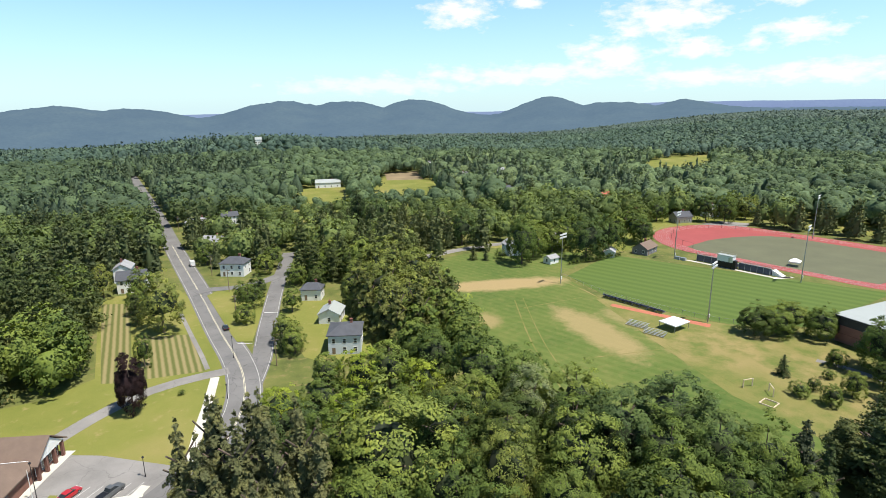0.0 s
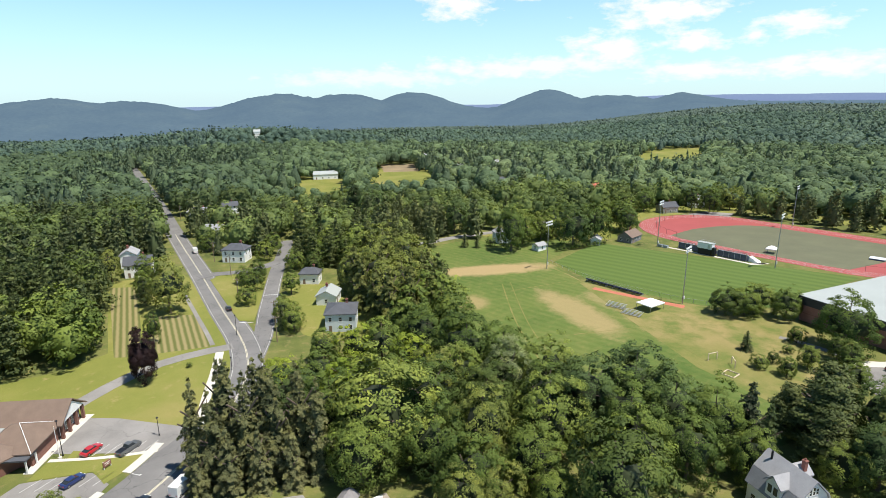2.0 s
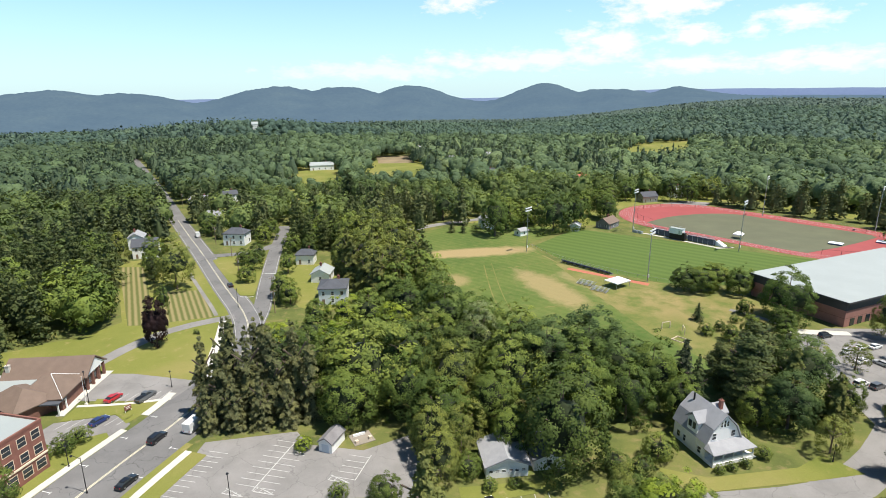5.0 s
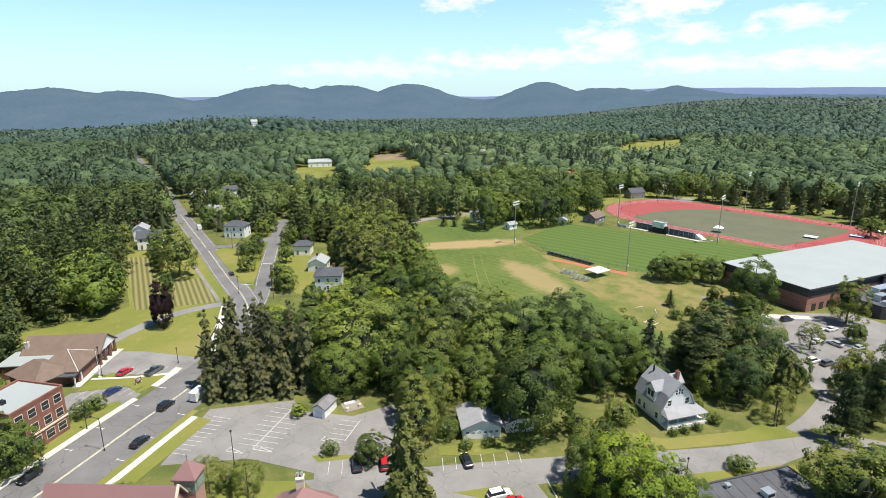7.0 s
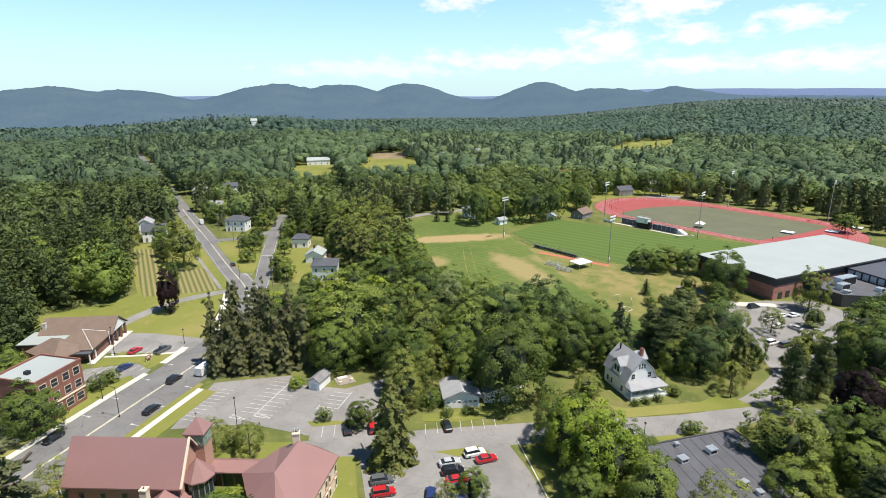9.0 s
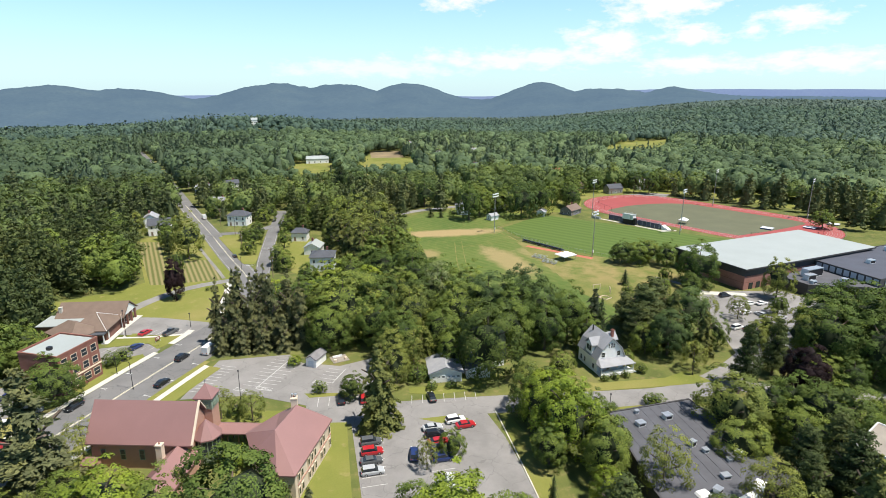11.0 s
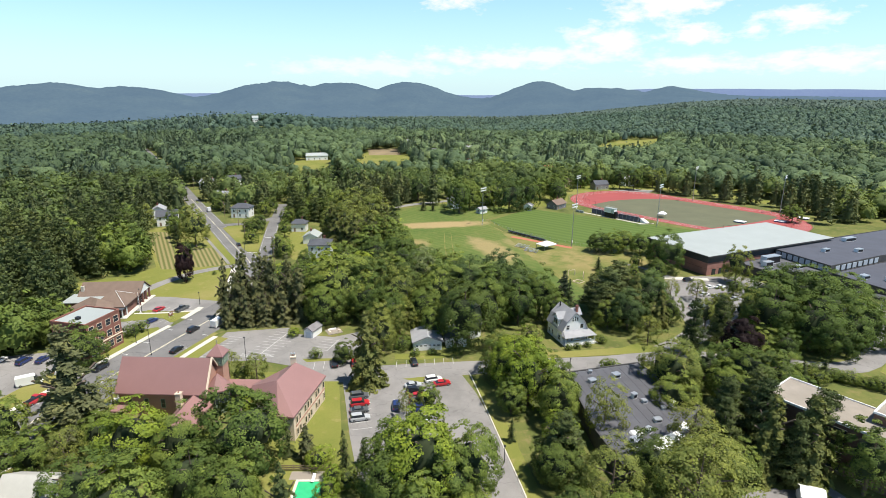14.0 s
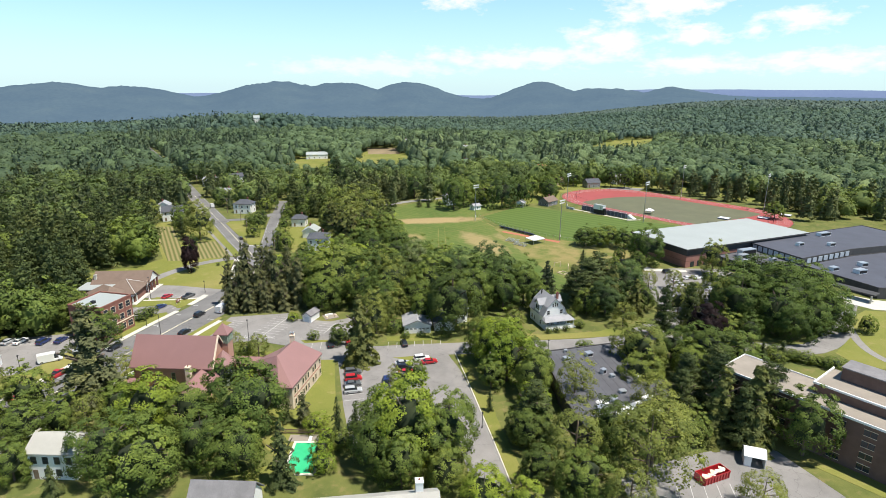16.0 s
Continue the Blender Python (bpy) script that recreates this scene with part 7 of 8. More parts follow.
for pts, words in (([(-36, -60.5), (-27, -59.5), (8, -59), (13, -53)], "pale concrete walk beside the grandstand"), ([(9, -60.5), (13.5, -52)], "pale concrete landing at the end of the grandstand")):
    tagged(part("apron", strip([by_track(*p) for p in pts], -0.9, 0.9, -0.3, 0.05), "concrete"), words, "pavement", kind="structure")


# ---- vehicles ----
def paintwork(name, c, rough=0.3):
    m, nt, b, _ = nodes_of(name)
    b.inputs["Base Color"].default_value, b.inputs["Roughness"].default_value = (*c, 1), rough
    b.inputs["Coat Weight"].default_value = 0.6
    return m


PAINT = {k: paintwork(k + "_car_paint", c) for k, c in {"red": (0.42, 0.02, 0.025), "black": (0.012, 0.012, 0.014), "blue": (0.02, 0.035, 0.12), "white": (0.75, 0.75, 0.74), "silver": (0.42, 0.43, 0.44), "grey": (0.10, 0.105, 0.11)}.items()}
CARS = {}


def loft(sections):
    """A closed skin over cross-sections of (x, half width, low, high), slightly rounded on top."""
    bm = bmesh.new()
    rings = []
    for x, w, lo, hi in sections:
        rings.append([bm.verts.new((x, y, z)) for y, z in ((-w, lo), (-w, lo + (hi - lo) * 0.7), (-w * 0.9, hi), (w * 0.9, hi), (w, lo + (hi - lo) * 0.7), (w, lo))])
    for a, b in zip(rings, rings[1:]):
        for k in range(6):
            bm.faces.new((a[k], a[(k + 1) % 6], b[(k + 1) % 6], b[k]))
    bm.faces.new(rings[0])
    bm.faces.new(rings[-1][::-1])
    bmesh.ops.recalc_face_normals(bm, faces=bm.faces)
    return bm


def car(colour, kind, x, y, rot, label):
    key = (colour, kind)
    if key in CARS:
        o = copy_thing(CARS[key], pose(x, y, GROUND_CAR, 0, 0, rot))
        return tagged(o, label)
    c = thing("pickup_truck" if kind == "pickup" else "van" if kind == "van" else "car", x, y, GROUND_CAR, rot, label, "van" if kind == "van" else "car", "parked cars")
    L, W, H = {"sedan": (4.7, 0.9, 1.42), "suv": (4.8, 0.95, 1.72), "pickup": (5.6, 0.98, 1.85), "van": (6.0, 1.05, 2.5)}[kind]
    hood = 1.0 if kind != "pickup" else 1.15
    part("body", loft([(-L / 2, W * 0.88, 0.42, 0.85), (-L / 2 + 0.25, W, 0.3, hood), (L / 2 - 1.1, W, 0.28, hood - 0.02), (L / 2 - 0.3, W * 0.95, 0.3, hood - 0.18), (L / 2, W * 0.82, 0.42, hood - 0.35)]), PAINT[colour], c)
    a, b = {"sedan": (-L / 2 + 0.55, L / 2 - 1.35), "suv": (-L / 2 + 0.12, L / 2 - 1.3), "pickup": (-0.75, L / 2 - 1.5), "van": (-L / 2 + 0.05, L / 2 - 0.9)}[kind]
    rake = 0.75 if kind == "sedan" else 0.35
    cab = part("cabin", loft([(a, W * 0.84, hood - 0.05, hood + 0.02), (a + rake, W * 0.78, hood - 0.05, H - 0.06), (b - 0.7, W * 0.78, hood - 0.05, H - 0.06), (b, W * 0.84, hood - 0.05, hood + 0.02)]), "glass", c, "dark glazed cabin")
    part("roof", loft([(a + rake * 0.8, W * 0.72, H - 0.1, H - 0.02), (a + rake + 0.2, W * 0.76, H - 0.1, H), (b - 0.9, W * 0.76, H - 0.1, H), (b - 0.65, W * 0.72, H - 0.1, H - 0.02)]), PAINT[colour], c)
    if kind == "van":
        part("cargo_box", boxes((-L / 2 + 0.02, -W * 0.98, 0.6, L / 2 - 1.9, W * 0.98, H + 0.1)), PAINT[colour], c)
    if kind == "pickup":
        part("bed", boxes((-L / 2 + 0.15, -W * 0.8, 1.1, -0.85, W * 0.8, 1.19)), "blackmetal", c)
    for sx in (-L / 2 + 0.95, L / 2 - 0.95):
        for sy in (-1, 1):
            m_ = Matrix.Translation((sx, sy * (W - 0.1), 0.33)) @ Euler((math.pi / 2, 0, 0)).to_matrix().to_4x4()
            bm = bmesh.new()
            cyl(bm, 0, 0, 0, 0.24, 0.33, n=14, matrix=m_)
            wheel = part("wheel", bm, "rubber", c)
            bm = bmesh.new()
            cyl(bm, 0, 0, 0, 0.26, 0.19, n=10, matrix=m_)
            part("rim", bm, "steel", wheel)
    for sy in (-1, 1):
        part("headlight", boxes((L / 2 - 0.22, sy * W * 0.62 - 0.17, 0.62, L / 2 - 0.06, sy * W * 0.62 + 0.17, 0.74)), "white", c)
        part("tail_light", boxes((-L / 2 - 0.01, sy * W * 0.68 - 0.14, 0.72, -L / 2 + 0.1, sy * W * 0.68 + 0.14, 0.9)), PAINT["red"], c)
    CARS[key] = c
    return c


GROUND_CAR = 0.05
RD = math.degrees(math.atan2(0.91, 0.41))
for row in (
    ("red", "sedan", -66.3, 106.3, 65, "red saloon parked in a small car park"),
    ("grey", "pickup", -58.4, 105.6, 62, "dark grey pickup parked beside a lawn"),
    ("blue", "sedan", -65.4, 95.6, 60, "dark blue saloon in a striped stall"),
    ("black", "suv", -49.6, 86.2, RD, "black car at the kerb of the main road"),
    ("black", "sedan", -50.6, 71.3, RD, "black saloon parked along the main road"),
    ("black", "sedan", -68.2, 62.2, RD + 180, "black saloon on the main road"),
    ("silver", "sedan", -77.2, 61.4, 20, "silver car turning off the road"),
    ("black", "sedan", -55.2, 193, 112, "dark car on the road by the grass island"),
    ("white", "van", -90, 282, 112, "white van far along the road"),
    ("white", "van", -42.6, 90.0, RD + 3, "white van half hidden by spruces"),
    ("black", "suv", -3.4, 55.8, 92, "black car in a marked stall"),
    ("red", "suv", 2.2, 55.4, 92, "red car half hidden by a spruce"),
    ("black", "sedan", 19.2, 53.6, 95, "black car before the garage"),
    ("grey", "suv", 3.4, 36.8, 5, "dark grey car in a row of parked cars"),
    ("red", "suv", 3.5, 33.2, 5, "red car in a row of parked cars"),
    ("grey", "sedan", 3.3, 30.0, 5, "dark grey saloon in a row of parked cars"),
    ("silver", "suv", 3.4, 26.6, 5, "silver car in a row of parked cars"),
    ("silver", "sedan", 17.6, 40.2, 5, "silver saloon among parked cars"),
    ("black", "suv", 17.8, 37.4, 5, "black car among parked cars"),
    ("red", "sedan", 18.2, 34.6, 5, "red saloon among parked cars"),
    ("grey", "suv", 18.0, 31.8, 5, "grey car among parked cars"),
    ("white", "suv", 23.4, 42.6, 10, "white car near a small grass island"),
    ("red", "sedan", 25.4, 40.2, 8, "dark red saloon near a small island"),
    ("blue", "suv", 18.2, 28.8, 5, "blue car among parked cars"),
    ("white", "sedan", -98.6, 70.6, 75, "white car in the western car park"),
    ("silver", "sedan", -102.0, 70.8, 75, "silver car in the western car park"),
    ("blue", "suv", -91.4, 69.4, 75, "dark blue car in the western car park"),
    ("blue", "sedan", -86.6, 69.8, 75, "dark blue saloon in the western car park"),
    ("white", "van", -83.2, 56.0, 25, "white box trailer beside the car park"),
    ("red", "pickup", -76.9, 46.2, RD, "bright red pickup at the kerb"),
):
    car(*row)
for row in (
    ("red", "sedan", -80.2, 34.5, RD, "red car at the kerb by trees"),
    ("blue", "suv", 12.4, 31.0, 85, "blue car in the row by the small trees"),
    ("white", "sedan", 18.6, 21.5, 85, "white car beside the small tree"),
    ("black", "suv", 140.6, 111.0, 10, "black car before the gymnasium"),
    ("white", "sedan", 149, 101.5, 15, "white car in the school car park"),
    ("silver", "sedan", 146, 88, 15, "silver car in the school car park"),
    ("red", "sedan", 132.4, 78.2, 15, "red car in the school car park"),
    ("grey", "suv", 128.6, 80.6, 15, "grey car in the school car park"),
    ("white", "suv", 125.6, 82.6, 15, "white car in the school car park"),
    ("silver", "sedan", 141.2, 91.6, 105, "silver car in the school car park"),
    ("white", "sedan", 144.6, 101.8, 15, "white car in the school car park"),
    ("white", "sedan", 138.4, 100.0, 15, "white car near the gymnasium"),
    ("grey", "sedan", 136, 76.2, 15, "grey car in the school car park"),
    ("white", "sedan", 137, 94, 15, "white car in the school car park"),
    ("black", "sedan", -38.2, -13, 70, "dark car beside the grey-roofed house"),
    ("white", "suv", -29, -15.5, 10, "white car beside the grey-roofed house"),
    ("grey", "sedan", 62, -24.5, 60, "dark car at the edge of the yard"),
    ("black", "suv", -26.5, 228, 100, "dark car before a brown house"),
):
    car(*row)


# ---- poles and lamps ----
def stadium_light(x, y, h):
    p = thing("floodlight_mast", x, y, 0, 40, "tall steel floodlight mast by the sports field", "floodlight", "floodlight masts")
    bm = bmesh.new()
    cyl(bm, 0, 0, -0.3, h, 0.24, 0.13, 10)
    part("mast", bm, "steel", p)
    for z in (h - 0.2, h - 1.5):
        part("crossarm", boxes((-2.4, -0.1, z - 0.1, 2.4, 0.1, z + 0.1)), "steel", p)
        for k in range(6):
            lamp = part("lamp", boxes((-2.3 + k * 0.92 - 0.28, -0.5, z - 0.32, -2.3 + k * 0.92 + 0.28, -0.12, z + 0.3)), "white", p)
    part("panel", boxes((-0.3, -0.5, 2.0, 0.3, -0.2, 3.2)), "white", p)


for x, y, h in ((77.5, 223, 22), (147, 251.5, 24), (112.5, 170.5, 22), (179, 206.0, 25), (247, 278.0, 25), (280, 231, 25)):
    stadium_light(x, y, h)


def utility_pole(x, y, h, rot):
    p = thing("utility_pole", x, y, 0, rot, "weathered wooden utility pole with a crossarm", "utility pole", "utility poles")
    bm = bmesh.new()
    cyl(bm, 0, 0, -0.3, h, 0.17, 0.11, 8)
    part("pole", bm, "wood", p)
    part("crossarm", boxes((-1.1, -0.06, h - 0.8, 1.1, 0.06, h - 0.65)), "wood", p)
    for k in (-1, -0.4, 0.4, 1):
        bm = bmesh.new()
        cyl(bm, k, 0, h - 0.65, h - 0.45, 0.05, n=6)
        part("insulator", bm, "concrete", p)
    bm = bmesh.new()
    cyl(bm, 0.3, 0, h - 2.3, h - 1.4, 0.22, n=8)
    part("transformer", bm, "steel", p)


POLES = [(-33.5, 160, 9), (-63.0, 236, 10), (-76, 262, 10), (-90, 296, 10), (-105, 330, 10), (-121, 368, 10), (-138, 410, 10), (-54.5, 207, 8), (-36.5, 178, 8)]
for x, y, h in POLES:
    utility_pole(x, y, h, 20)
wires = thing("overhead_wire", 0, 0, 0, 0, "thin black overhead wires between poles", "wires")
for k in (-1.0, 0.4, 1.0):
    for (x0, y0, h0), (x1, y1, h1) in zip(POLES[1:6], POLES[2:7]):
        bm = bmesh.new()
        pts = [Vector((x0 + k, y0 + k * 0.3, h0 - 0.45)).lerp(Vector((x1 + k, y1 + k * 0.3, h1 - 0.45)), s) - Vector((0, 0, 1.0 * 4 * s * (1 - s))) for s in np.linspace(0, 1, 7)]
        for a, b in zip(pts, pts[1:]):
            rod(bm, a, b, 0.03, 4)
        part("wire", bm, "blackmetal", wires)


def street_lamp(x, y, h, arm=0.0, rot=0.0, material="blackmetal"):
    p = thing("street_lamp", x, y, 0, rot, "slim dark street lamp beside the asphalt", "street lamp", "street lamps")
    bm = bmesh.new()
    cyl(bm, 0, 0, -0.2, h, 0.09, 0.06, 8)
    cyl(bm, 0, 0, -0.2, 0.5, 0.18, 0.14, 8)
    part("post", bm, material, p)
    if arm:
        bm = bmesh.new()
        rod(bm, (0, 0, h - 0.3), (arm, 0, h + 0.2), 0.05)
        part("arm", bm, material, p)
    bm = bmesh.new()
    cyl(bm, arm, 0, h, h + 0.25, 0.3, 0.12, 8)
    cyl(bm, arm, 0, h - 0.18, h, 0.14, 0.28, 8)
    part("lantern", bm, material, p)


for row in ((-53.6, 110.6, 4.6), (-64.6, 79.0, 5.0), (-57.3, 69.8, 8.0, 2.0, 160), (-28.6, 60.4, 8.0), (-70.6, 40.5, 6), (-43.8, 142, 4.0), (-47.5, 168, 7), (62.5, 43.2, 3.6), (92.5, 55.5, 4.0), (33.5, 6, 4), (96, 73, 5), (-71.9, 105.8, 8.5), (-88, 50, 5)):
    street_lamp(*row)

# ---- sports field furniture ----
ST = Vector((13.5, -21.9, 0))
bl = thing("bleachers", 89.9, 204.0, 0, math.degrees(math.atan2(ST.y, ST.x)), "long low blue-grey bleachers beside the field", "bleachers")
for k in range(4):
    part("seat", boxes((0, -0.35 - k * 0.75, 0.45 + k * 0.32, 25.5, 0.0 - k * 0.75, 0.52 + k * 0.32)), "bleacher", bl)
    part("footboard", boxes((0, -0.72 - k * 0.75, 0.2 + k * 0.32, 25.5, -0.38 - k * 0.75, 0.26 + k * 0.32)), "bleacher", bl)
    part("riser", boxes((0, -0.38 - k * 0.75, 0.0 if k == 0 else 0.2 + k * 0.32, 25.5, -0.35 - k * 0.75, 0.45 + k * 0.32)), "bleacher", bl)
for k in range(9):
    part("frame", boxes((k * 3.18, -2.6, 0, k * 3.18 + 0.08, 0, 0.45)), "steel", bl)
part("back_rail", boxes((0, -2.75, 2.2, 25.5, -2.68, 2.28), (0, -2.75, 1.7, 25.5, -2.68, 1.76)), "steel", bl)
gs = thing("grandstand", *by_track(-28, -51.2), 0, TA, "blue-grey grandstand facing the running track", "grandstand")
for u0, u1 in ((0, 18.4), (20.2, 34)):
    for k in range(7):
        part("bench", boxes((u0, -0.5 - k * 0.8, 0.72 + k * 0.42, u1, -0.2 - k * 0.8, 0.78 + k * 0.42)), "aluminium", gs)
        part("step", boxes((u0, -1.0 - k * 0.8, 0.3 + k * 0.42, u1, -0.21 - k * 0.8, 0.36 + k * 0.42)), "bleacher", gs)
    part("back_panel", boxes((u0, -6.1, 0.25, u1, -6.04, 3.2)), "bleacher", gs)
    part("back_rail", boxes((u0, -6.1, 4.1, u1, -6.02, 4.2), (u0, -6.1, 3.7, u1, -6.02, 3.78)), "steel", gs)
    for u in (u0, u1):
        part("side_panel", solid([(u - 0.03, -6.0, 0.2), (u + 0.03, -6.0, 0.2), (u + 0.03, -6.0, 3.2), (u - 0.03, -6.0, 3.2), (u - 0.03, -0.3, 0.2), (u + 0.03, -0.3, 0.2), (u + 0.03, -0.3, 0.5), (u - 0.03, -0.3, 0.5)], [(0, 1, 2, 3), (4, 7, 6, 5), (0, 4, 5, 1), (2, 6, 7, 3), (0, 3, 7, 4), (1, 5, 6, 2)]), "bleacher", gs)
    for k in range(6):
        u = u0 + 0.1 + (u1 - u0 - 0.3) * k / 5
        part("post", boxes((u, -6.25, 0, u + 0.12, -6.12, 4.2)), "steel", gs)
for k in range(6):
    part("stair", boxes((34.3 + k * 0.75, -4.6, 0, 35.05 + k * 0.75, -1.4, 2.3 - k * 0.38)), "white", gs)
pb = thing("press_box", *by_track(-13.2, -58.4), 0, TA, "white press box on a dark base behind the grandstand", "press box")
part("base", boxes((-3.2, -1.3, 0, 3.2, 1.0, 3.1)), "blackmetal", pb)
part("cabin", boxes((-3.6, -1.5, 3.1, 3.6, 1.5, 5.9)), "white", pb)
part("roof", boxes((-3.8, -1.7, 5.9, 3.8, 1.7, 6.1)), "membrane", pb)
part("roof_rail", boxes((-3.7, -1.6, 6.75, 3.7, -1.54, 6.82), (-3.7, 1.54, 6.75, 3.7, 1.6, 6.82)), "steel", pb)
for u in (-3.7, -1.2, 1.2, 3.64):
    part("rail_post", boxes((u, -1.6, 6.1, u + 0.06, -1.54, 6.8)), "steel", pb)
part("window", boxes((-3.2, 1.46, 4.1, 3.2, 1.56, 5.2)), "glass", pb)
part("door", boxes((1.6, -1.56, 3.2, 2.6, -1.46, 5.2)), "aluminium", pb)
part("stair_tower", boxes((3.7, -1.4, 0, 5.0, 0.6, 4.2)), "blackmetal", pb)
for u in (-35.5, -32.5):
    crate = thing("equipment_crate", *by_track(u, -61.5), 0, TA, "low pale equipment box beside the stand", "box", "equipment boxes")
    part("body", boxes((-1.2, -0.8, 0, 1.2, 0.8, 1.2)), "membrane", crate)
    part("lid", boxes((-1.25, -0.85, 1.2, 1.25, 0.85, 1.3)), "steel", crate)


def canopy_tent(x, y, rot, w, d, eave, top, label):
    t = thing("canopy_tent", x, y, 0, rot, label, "tent", "white canopies")
    part("canopy", roof_bm(w, d, eave, top, 0.1, hip=w / 2 - 0.4), "white", t)
    part("valance", boxes((-w / 2, -d / 2, eave - 0.5, w / 2, -d / 2 + 0.05, eave - 0.1), (-w / 2, d / 2 - 0.05, eave - 0.5, w / 2, d / 2, eave - 0.1)), "white", t)
    for sx in (-1, 1):
        for sy in (-1, 1):
            part("leg", boxes((sx * (w / 2 - 0.15) - 0.06, sy * (d / 2 - 0.15) - 0.06, -0.1, sx * (w / 2 - 0.15) + 0.06, sy * (d / 2 - 0.15) + 0.06, eave - 0.1)), "steel", t)


canopy_tent(98.0, 167.6, 25, 8.0, 6.2, 2.6, 4.1, "white pitched canopy shelter by the field")
canopy_tent(195.5, 229.5, -50, 4.5, 4.5, 2.5, 3.9, "small white canopy beside the track")
for x, y, rot in ((86.6, 171.5, -50), (88.8, 163.5, -50)):
    b = thing("small_bleachers", x, y, 0, rot, "short white aluminium bleachers on dry grass", "bleachers", "short bleachers")
    for k in range(5):
        part("seat", boxes((-3.6, -1.5 + k * 0.75, 0.4 + k * 0.2, 3.6, -1.15 + k * 0.75, 0.46 + k * 0.2)), "aluminium", b)
    for u in (-3, 0, 3):
        part("frame", boxes((u - 0.05, -1.5, 0, u + 0.05, 1.9, 0.4)), "steel", b)
for x, y, rot in ((95.0, 125.5, 10), (98.5, 121.0, 70)):
    b = thing("exercise_frame", x, y, 0, rot, "pale timber exercise frame on the grass", "frame", "exercise frames")
    for u in (-1.6, 1.6):
        part("post", boxes((u - 0.1, -0.1, -0.1, u + 0.1, 0.1, 2.3)), "cream", b)
    part("bar", boxes((-1.7, -0.08, 2.2, 1.7, 0.08, 2.36)), "cream", b)
for x, y in ((94.5, 116.5),):
    b = thing("balance_beam", x, y, 0, 30, "low pale timber beams set in a square", "frame", "exercise frames")
    for r_ in ((-1.8, -1.8, 1.8, -1.6), (-1.8, 1.6, 1.8, 1.8), (-1.8, -1.6, -1.6, 1.6), (1.6, -1.6, 1.8, 1.6)):
        part("beam", boxes((r_[0], r_[1], 0, r_[2], r_[3], 0.3)), "cream", b)
for x, y, c in ((262, 208, "blue"), (283, 214, "blue"), (236, 210, "grey")):
    b = thing("landing_mat", x, y, 0.05, -54, "blue foam landing mat beside the track", "mat", "landing mats")
    part("mat", boxes((-3, -2.5, 0, 3, 2.5, 0.7)), PAINT["blue"], b)
    part("cover", boxes((-3.1, -2.6, 0.7, 3.1, 2.6, 0.78)), "bluewall", b)
fence = thing("field_fence", 0, 0, 0, 0, "thin chain-link fence along the field edge", "fence")
FL = smooth_line([(82, 233), (91, 206), (106, 184), (121, 168.5), (146, 161)], 4)
part("rail", strip(FL, -0.03, 0.03, 1.25, 1.32), "steel", fence)
for p in FL:
    part("post", boxes((p[0] - 0.05, p[1] - 0.05, -0.1, p[0] + 0.05, p[1] + 0.05, 1.3)), "steel", fence)

# ---- yard, pool, odds and ends ----
dm = thing("skip_container", 76.6, -18.2, 0.05, 14, "open red metal skip filled with debris", "skip")
part("side", solid([(-3.4, -1.3, 0), (3.4, -1.3, 0), (3.4, -1.2, 0), (-3.4, -1.2, 0), (-3.5, -1.4, 1.7), (3.5, -1.4, 1.7), (3.5, -1.3, 1.7), (-3.5, -1.3, 1.7)], [(0, 1, 2, 3), (4, 5, 6, 7), (0, 1, 5, 4), (1, 2, 6, 5), (2, 3, 7, 6), (3, 0, 4, 7)]), PAINT["red"], dm)
part("side", boxes((-3.5, 1.25, 0, 3.5, 1.4, 1.7)), PAINT["red"], dm)
part("end", boxes((-3.5, -1.25, 0, -3.38, 1.25, 1.7)), PAINT["red"], dm)
part("end", boxes((3.38, -1.25, 0, 3.5, 1.25, 1.7)), PAINT["red"], dm)
part("floor", boxes((-3.38, -1.25, 0, 3.38, 1.25, 0.15)), PAINT["red"], dm)
for k in range(9):
    part("rib", boxes((-3.3 + k * 0.8, -1.5, 0.1, -3.2 + k * 0.8, -1.36, 1.6)), PAINT["red"], dm)
for k in range(9):
    a = rng.uniform(0, 180)
    o = part("debris", boxes((-0.7, -0.35, 0, 0.7, 0.35, 0.14)), "white" if k % 2 else "cream", dm)
    o.matrix_basis = pose(-2.6 + k * 0.65, rng.uniform(-0.6, 0.6), 1.1 + 0.05 * k % 0.5, rng.uniform(-15, 15), rng.uniform(-15, 15), a)
bt = thing("white_shelter", 88.6, -14.6, 0.05, -30, "white pitched fabric shelter on the yard", "shelter")
part("wall", boxes((-2.0, -2.0, 0, -1.9, 2.0, 2.4), (1.9, -2.0, 0, 2.0, 2.0, 2.4), (-1.9, 1.9, 0, 1.9, 2.0, 2.4), (-1.9, -2.0, 0, -0.6, -1.9, 2.4)), "white", bt)
part("roof", roof_bm(4.1, 4.1, 2.45, 3.6, 0.12, thick=0.12), "white", bt)
pool = thing("swimming_pool", -7.0, 0.3, 0, -8, "rectangular pool with green water and pale coping", "pool")
part("water", boxes((-2.9, -5.2, -0.2, 2.9, 5.2, 0.10)), "poolwater", pool)
for r_ in ((-3.5, -5.8, 3.5, -5.2), (-3.5, 5.2, 3.5, 5.8), (-3.5, -5.2, -2.9, 5.2), (2.9, -5.2, 3.5, 5.2)):
    part("coping", boxes((r_[0], r_[1], -0.2, r_[2], r_[3], 0.16)), "concrete", pool)
part("diving_board", boxes((-0.3, 4.6, 0.5, 0.3, 7.2, 0.58)), "white", pool)
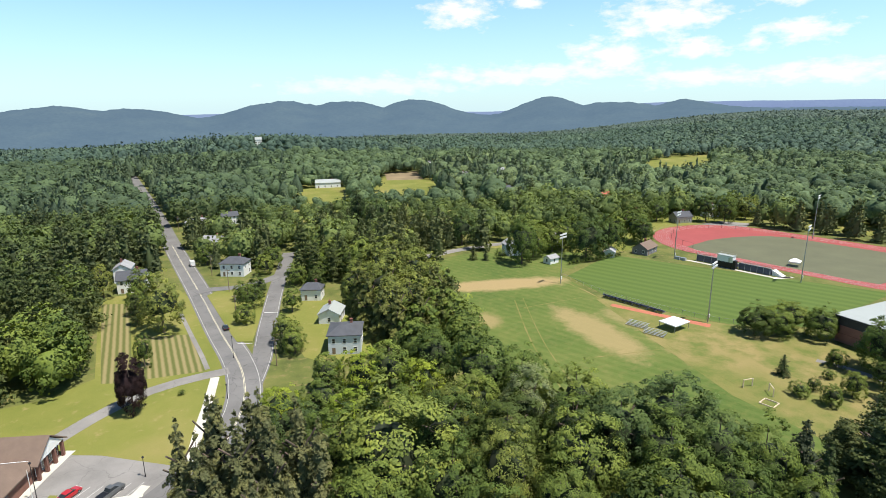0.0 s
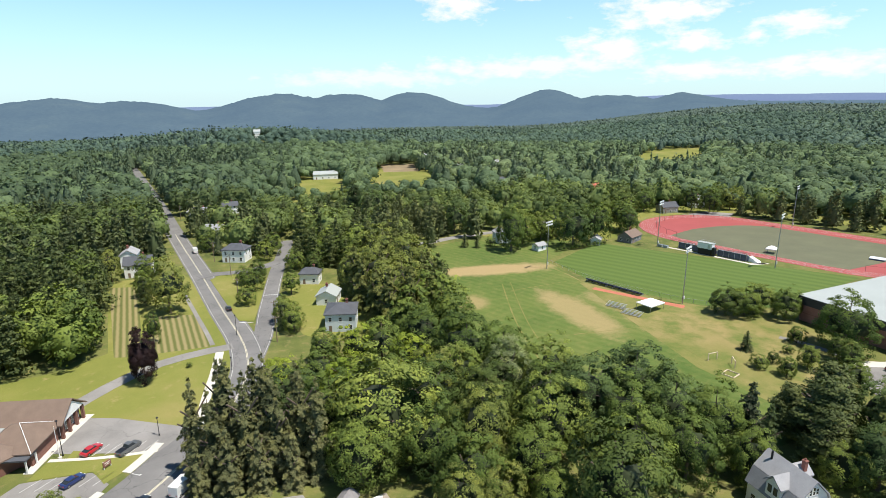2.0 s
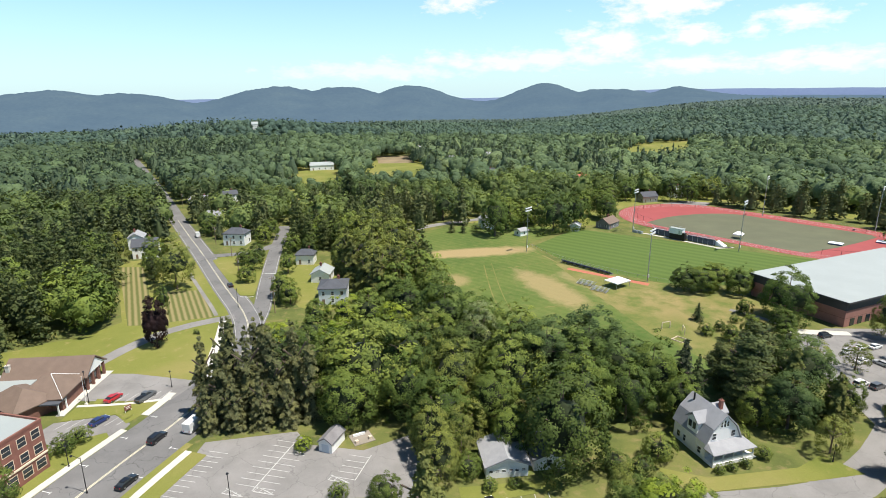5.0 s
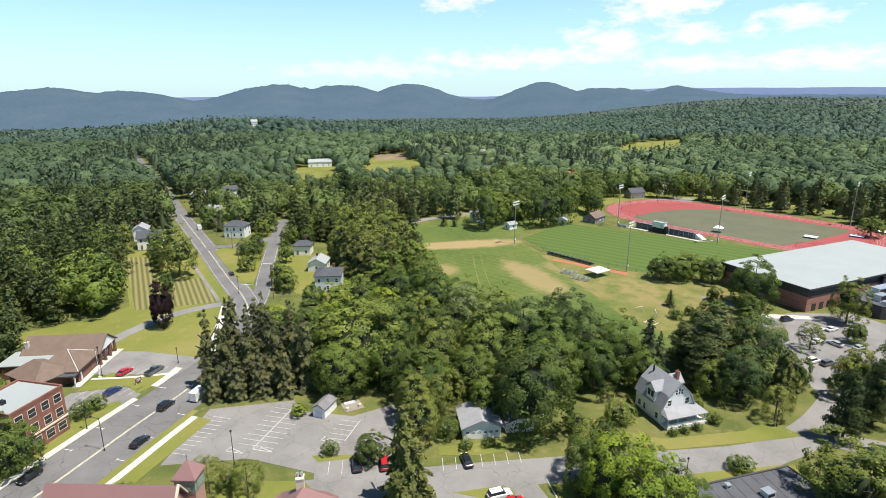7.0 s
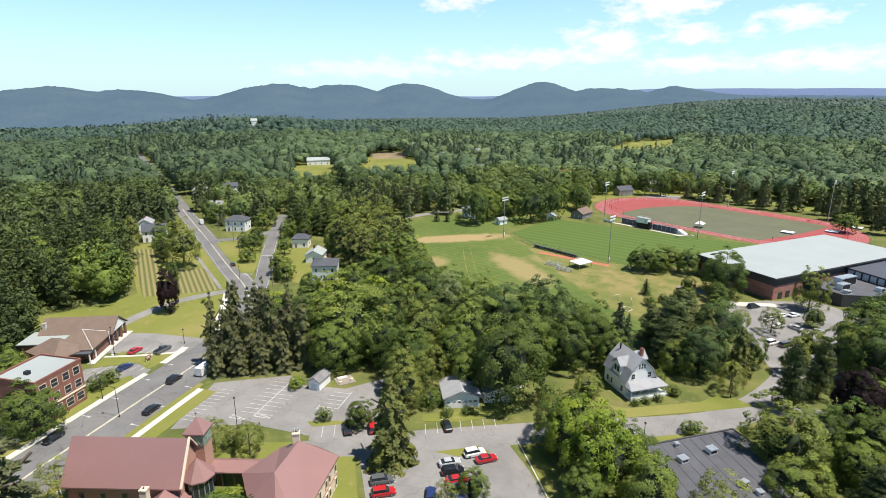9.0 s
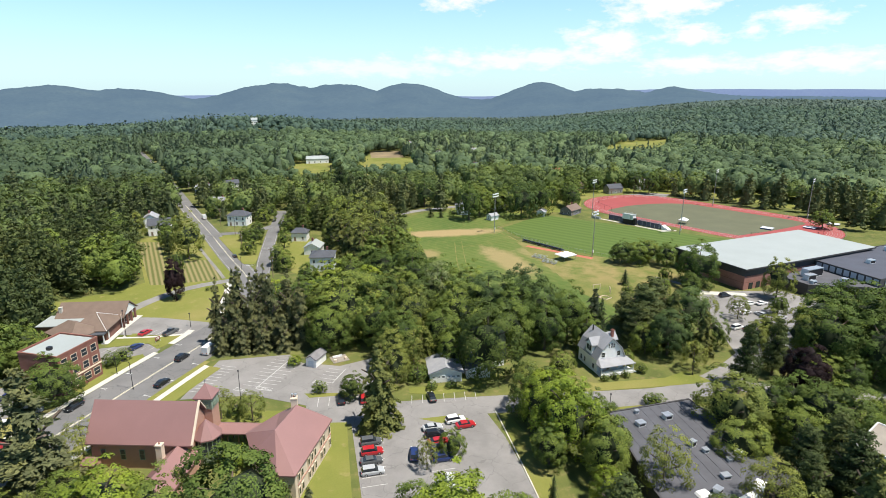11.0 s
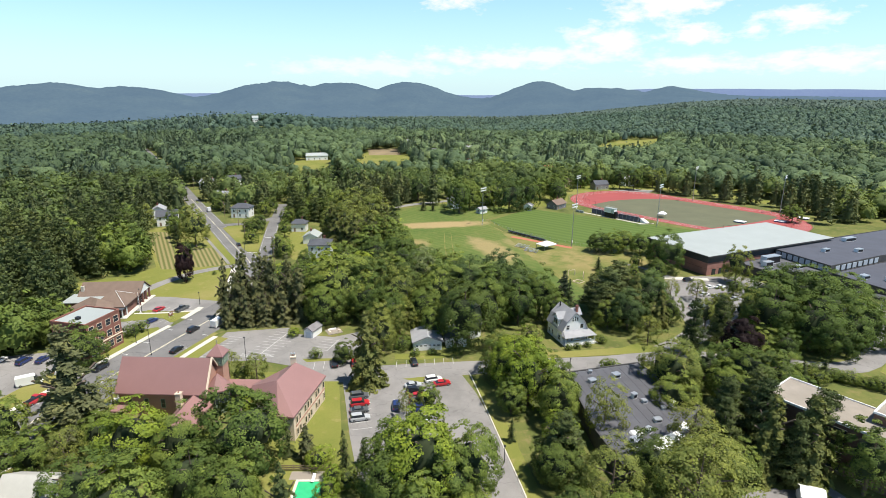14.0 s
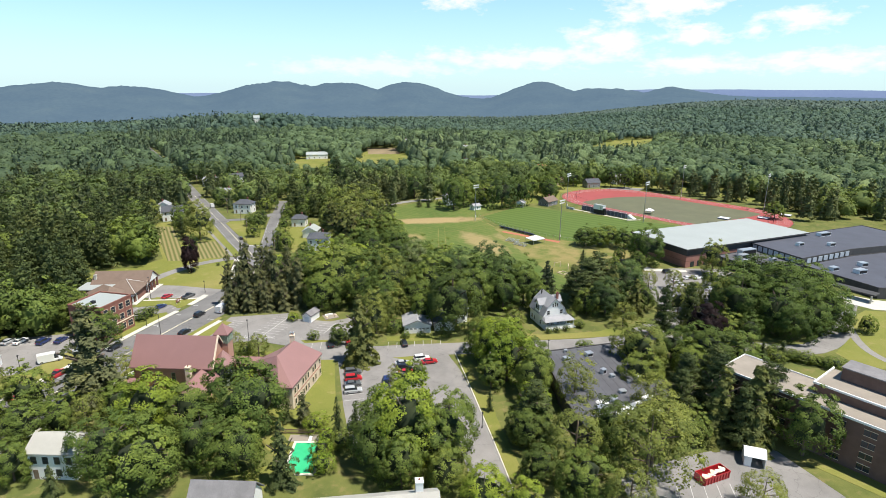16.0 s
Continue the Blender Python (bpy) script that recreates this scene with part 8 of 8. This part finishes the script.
part("board_stand", boxes((-0.25, 6.0, 0.1, 0.25, 6.6, 0.5)), "white", pool)
part("deck", boxes((-5.0, 5.82, -0.2, 3.7, 8.4, 0.09)), "gravelroof", pool)
pf = thing("pool_fence", -7.5, 9.2, 0, -8, "dark wooden fence behind the pool", "fence")
for k in range(9):
    part("post", boxes((-6 + k * 1.5 - 0.06, -0.06, -0.1, -6 + k * 1.5 + 0.06, 0.06, 1.5)), "wood", pf)
for z in (0.35, 0.75, 1.15):
    part("slat", boxes((-6, -0.1, z, 6, -0.06, z + 0.22)), "wood", pf)
sg = thing("sign_board", -60.5, 99.8, 0, 60, "small red and white sign board on posts", "sign")
part("board", boxes((-0.9, -0.08, 0.5, 0.9, 0.08, 1.7)), "brick", sg)
for u in (-0.8, 0.8):
    part("post", boxes((u - 0.07, -0.07, -0.1, u + 0.07, 0.07, 1.85)), "white", sg)
part("lettering_bar", boxes((-0.65, -0.1, 1.25, 0.65, -0.075, 1.4), (-0.5, -0.1, 0.9, 0.5, -0.075, 1.02)), "white", sg)
pt = thing("patio_furniture", -4.4, 79.6, 0.02, 20, "pale patio slab with bench and planters", "patio")
part("slab", boxes((-2.4, -2.2, -0.1, 2.4, 2.2, 0.12)), "gravelroof", pt)
part("bench", boxes((-1.6, 1.0, 0.12, 1.2, 1.5, 0.6)), "white", pt)
part("planter", boxes((-2.0, -1.6, 0.12, -1.3, -0.9, 0.7)), "cream", pt)
part("planter", boxes((1.2, -1.4, 0.12, 1.9, -0.7, 0.7)), "cream", pt)
wb = thing("white_low_block", -100, 52, 0, 15, "low white flat-roofed annex by the western car park", "building")
part("wall", boxes((-5, -3, -0.3, 5, 3, 2.6)), "white", wb)
part("roof", boxes((-5.2, -3.2, 2.6, 5.2, 3.2, 2.8)), "membrane", wb)
door(wb, "s", 10, 6, 3.5, 1.0, 2.0, "darkwall")
sheet("meadow", [(-75, 400), (-17, 344), (62, 350), (92, 480), (84, 612), (20, 640), (-62, 585), (-79, 544)], 0.03, "lawn", "far bright green meadow among trees", "meadow")
M["soil"] = plain("bare_soil", (0.25, 0.19, 0.11), 0.95, vary=0.3, scale=0.3)
sheet("meadow", [(22, 602), (62, 602), (62, 680), (22, 680)], 0.05, "soil", "brown ploughed patch behind the far meadow", "meadow")
slope = bmesh.new()
vs = [slope.verts.new((a, b, float(land(np.float64(a), np.float64(b))) + 0.9)) for a, b in [(241, 490), (288, 505), (340, 525), (505, 765), (430, 765), (359, 715)]]
slope.faces.new(vs)
bmesh.ops.triangulate(slope, faces=slope.faces[:])
tagged(part("meadow", slope, "lawn"), "far pale meadow on a slope among trees", "meadow", kind="structure")
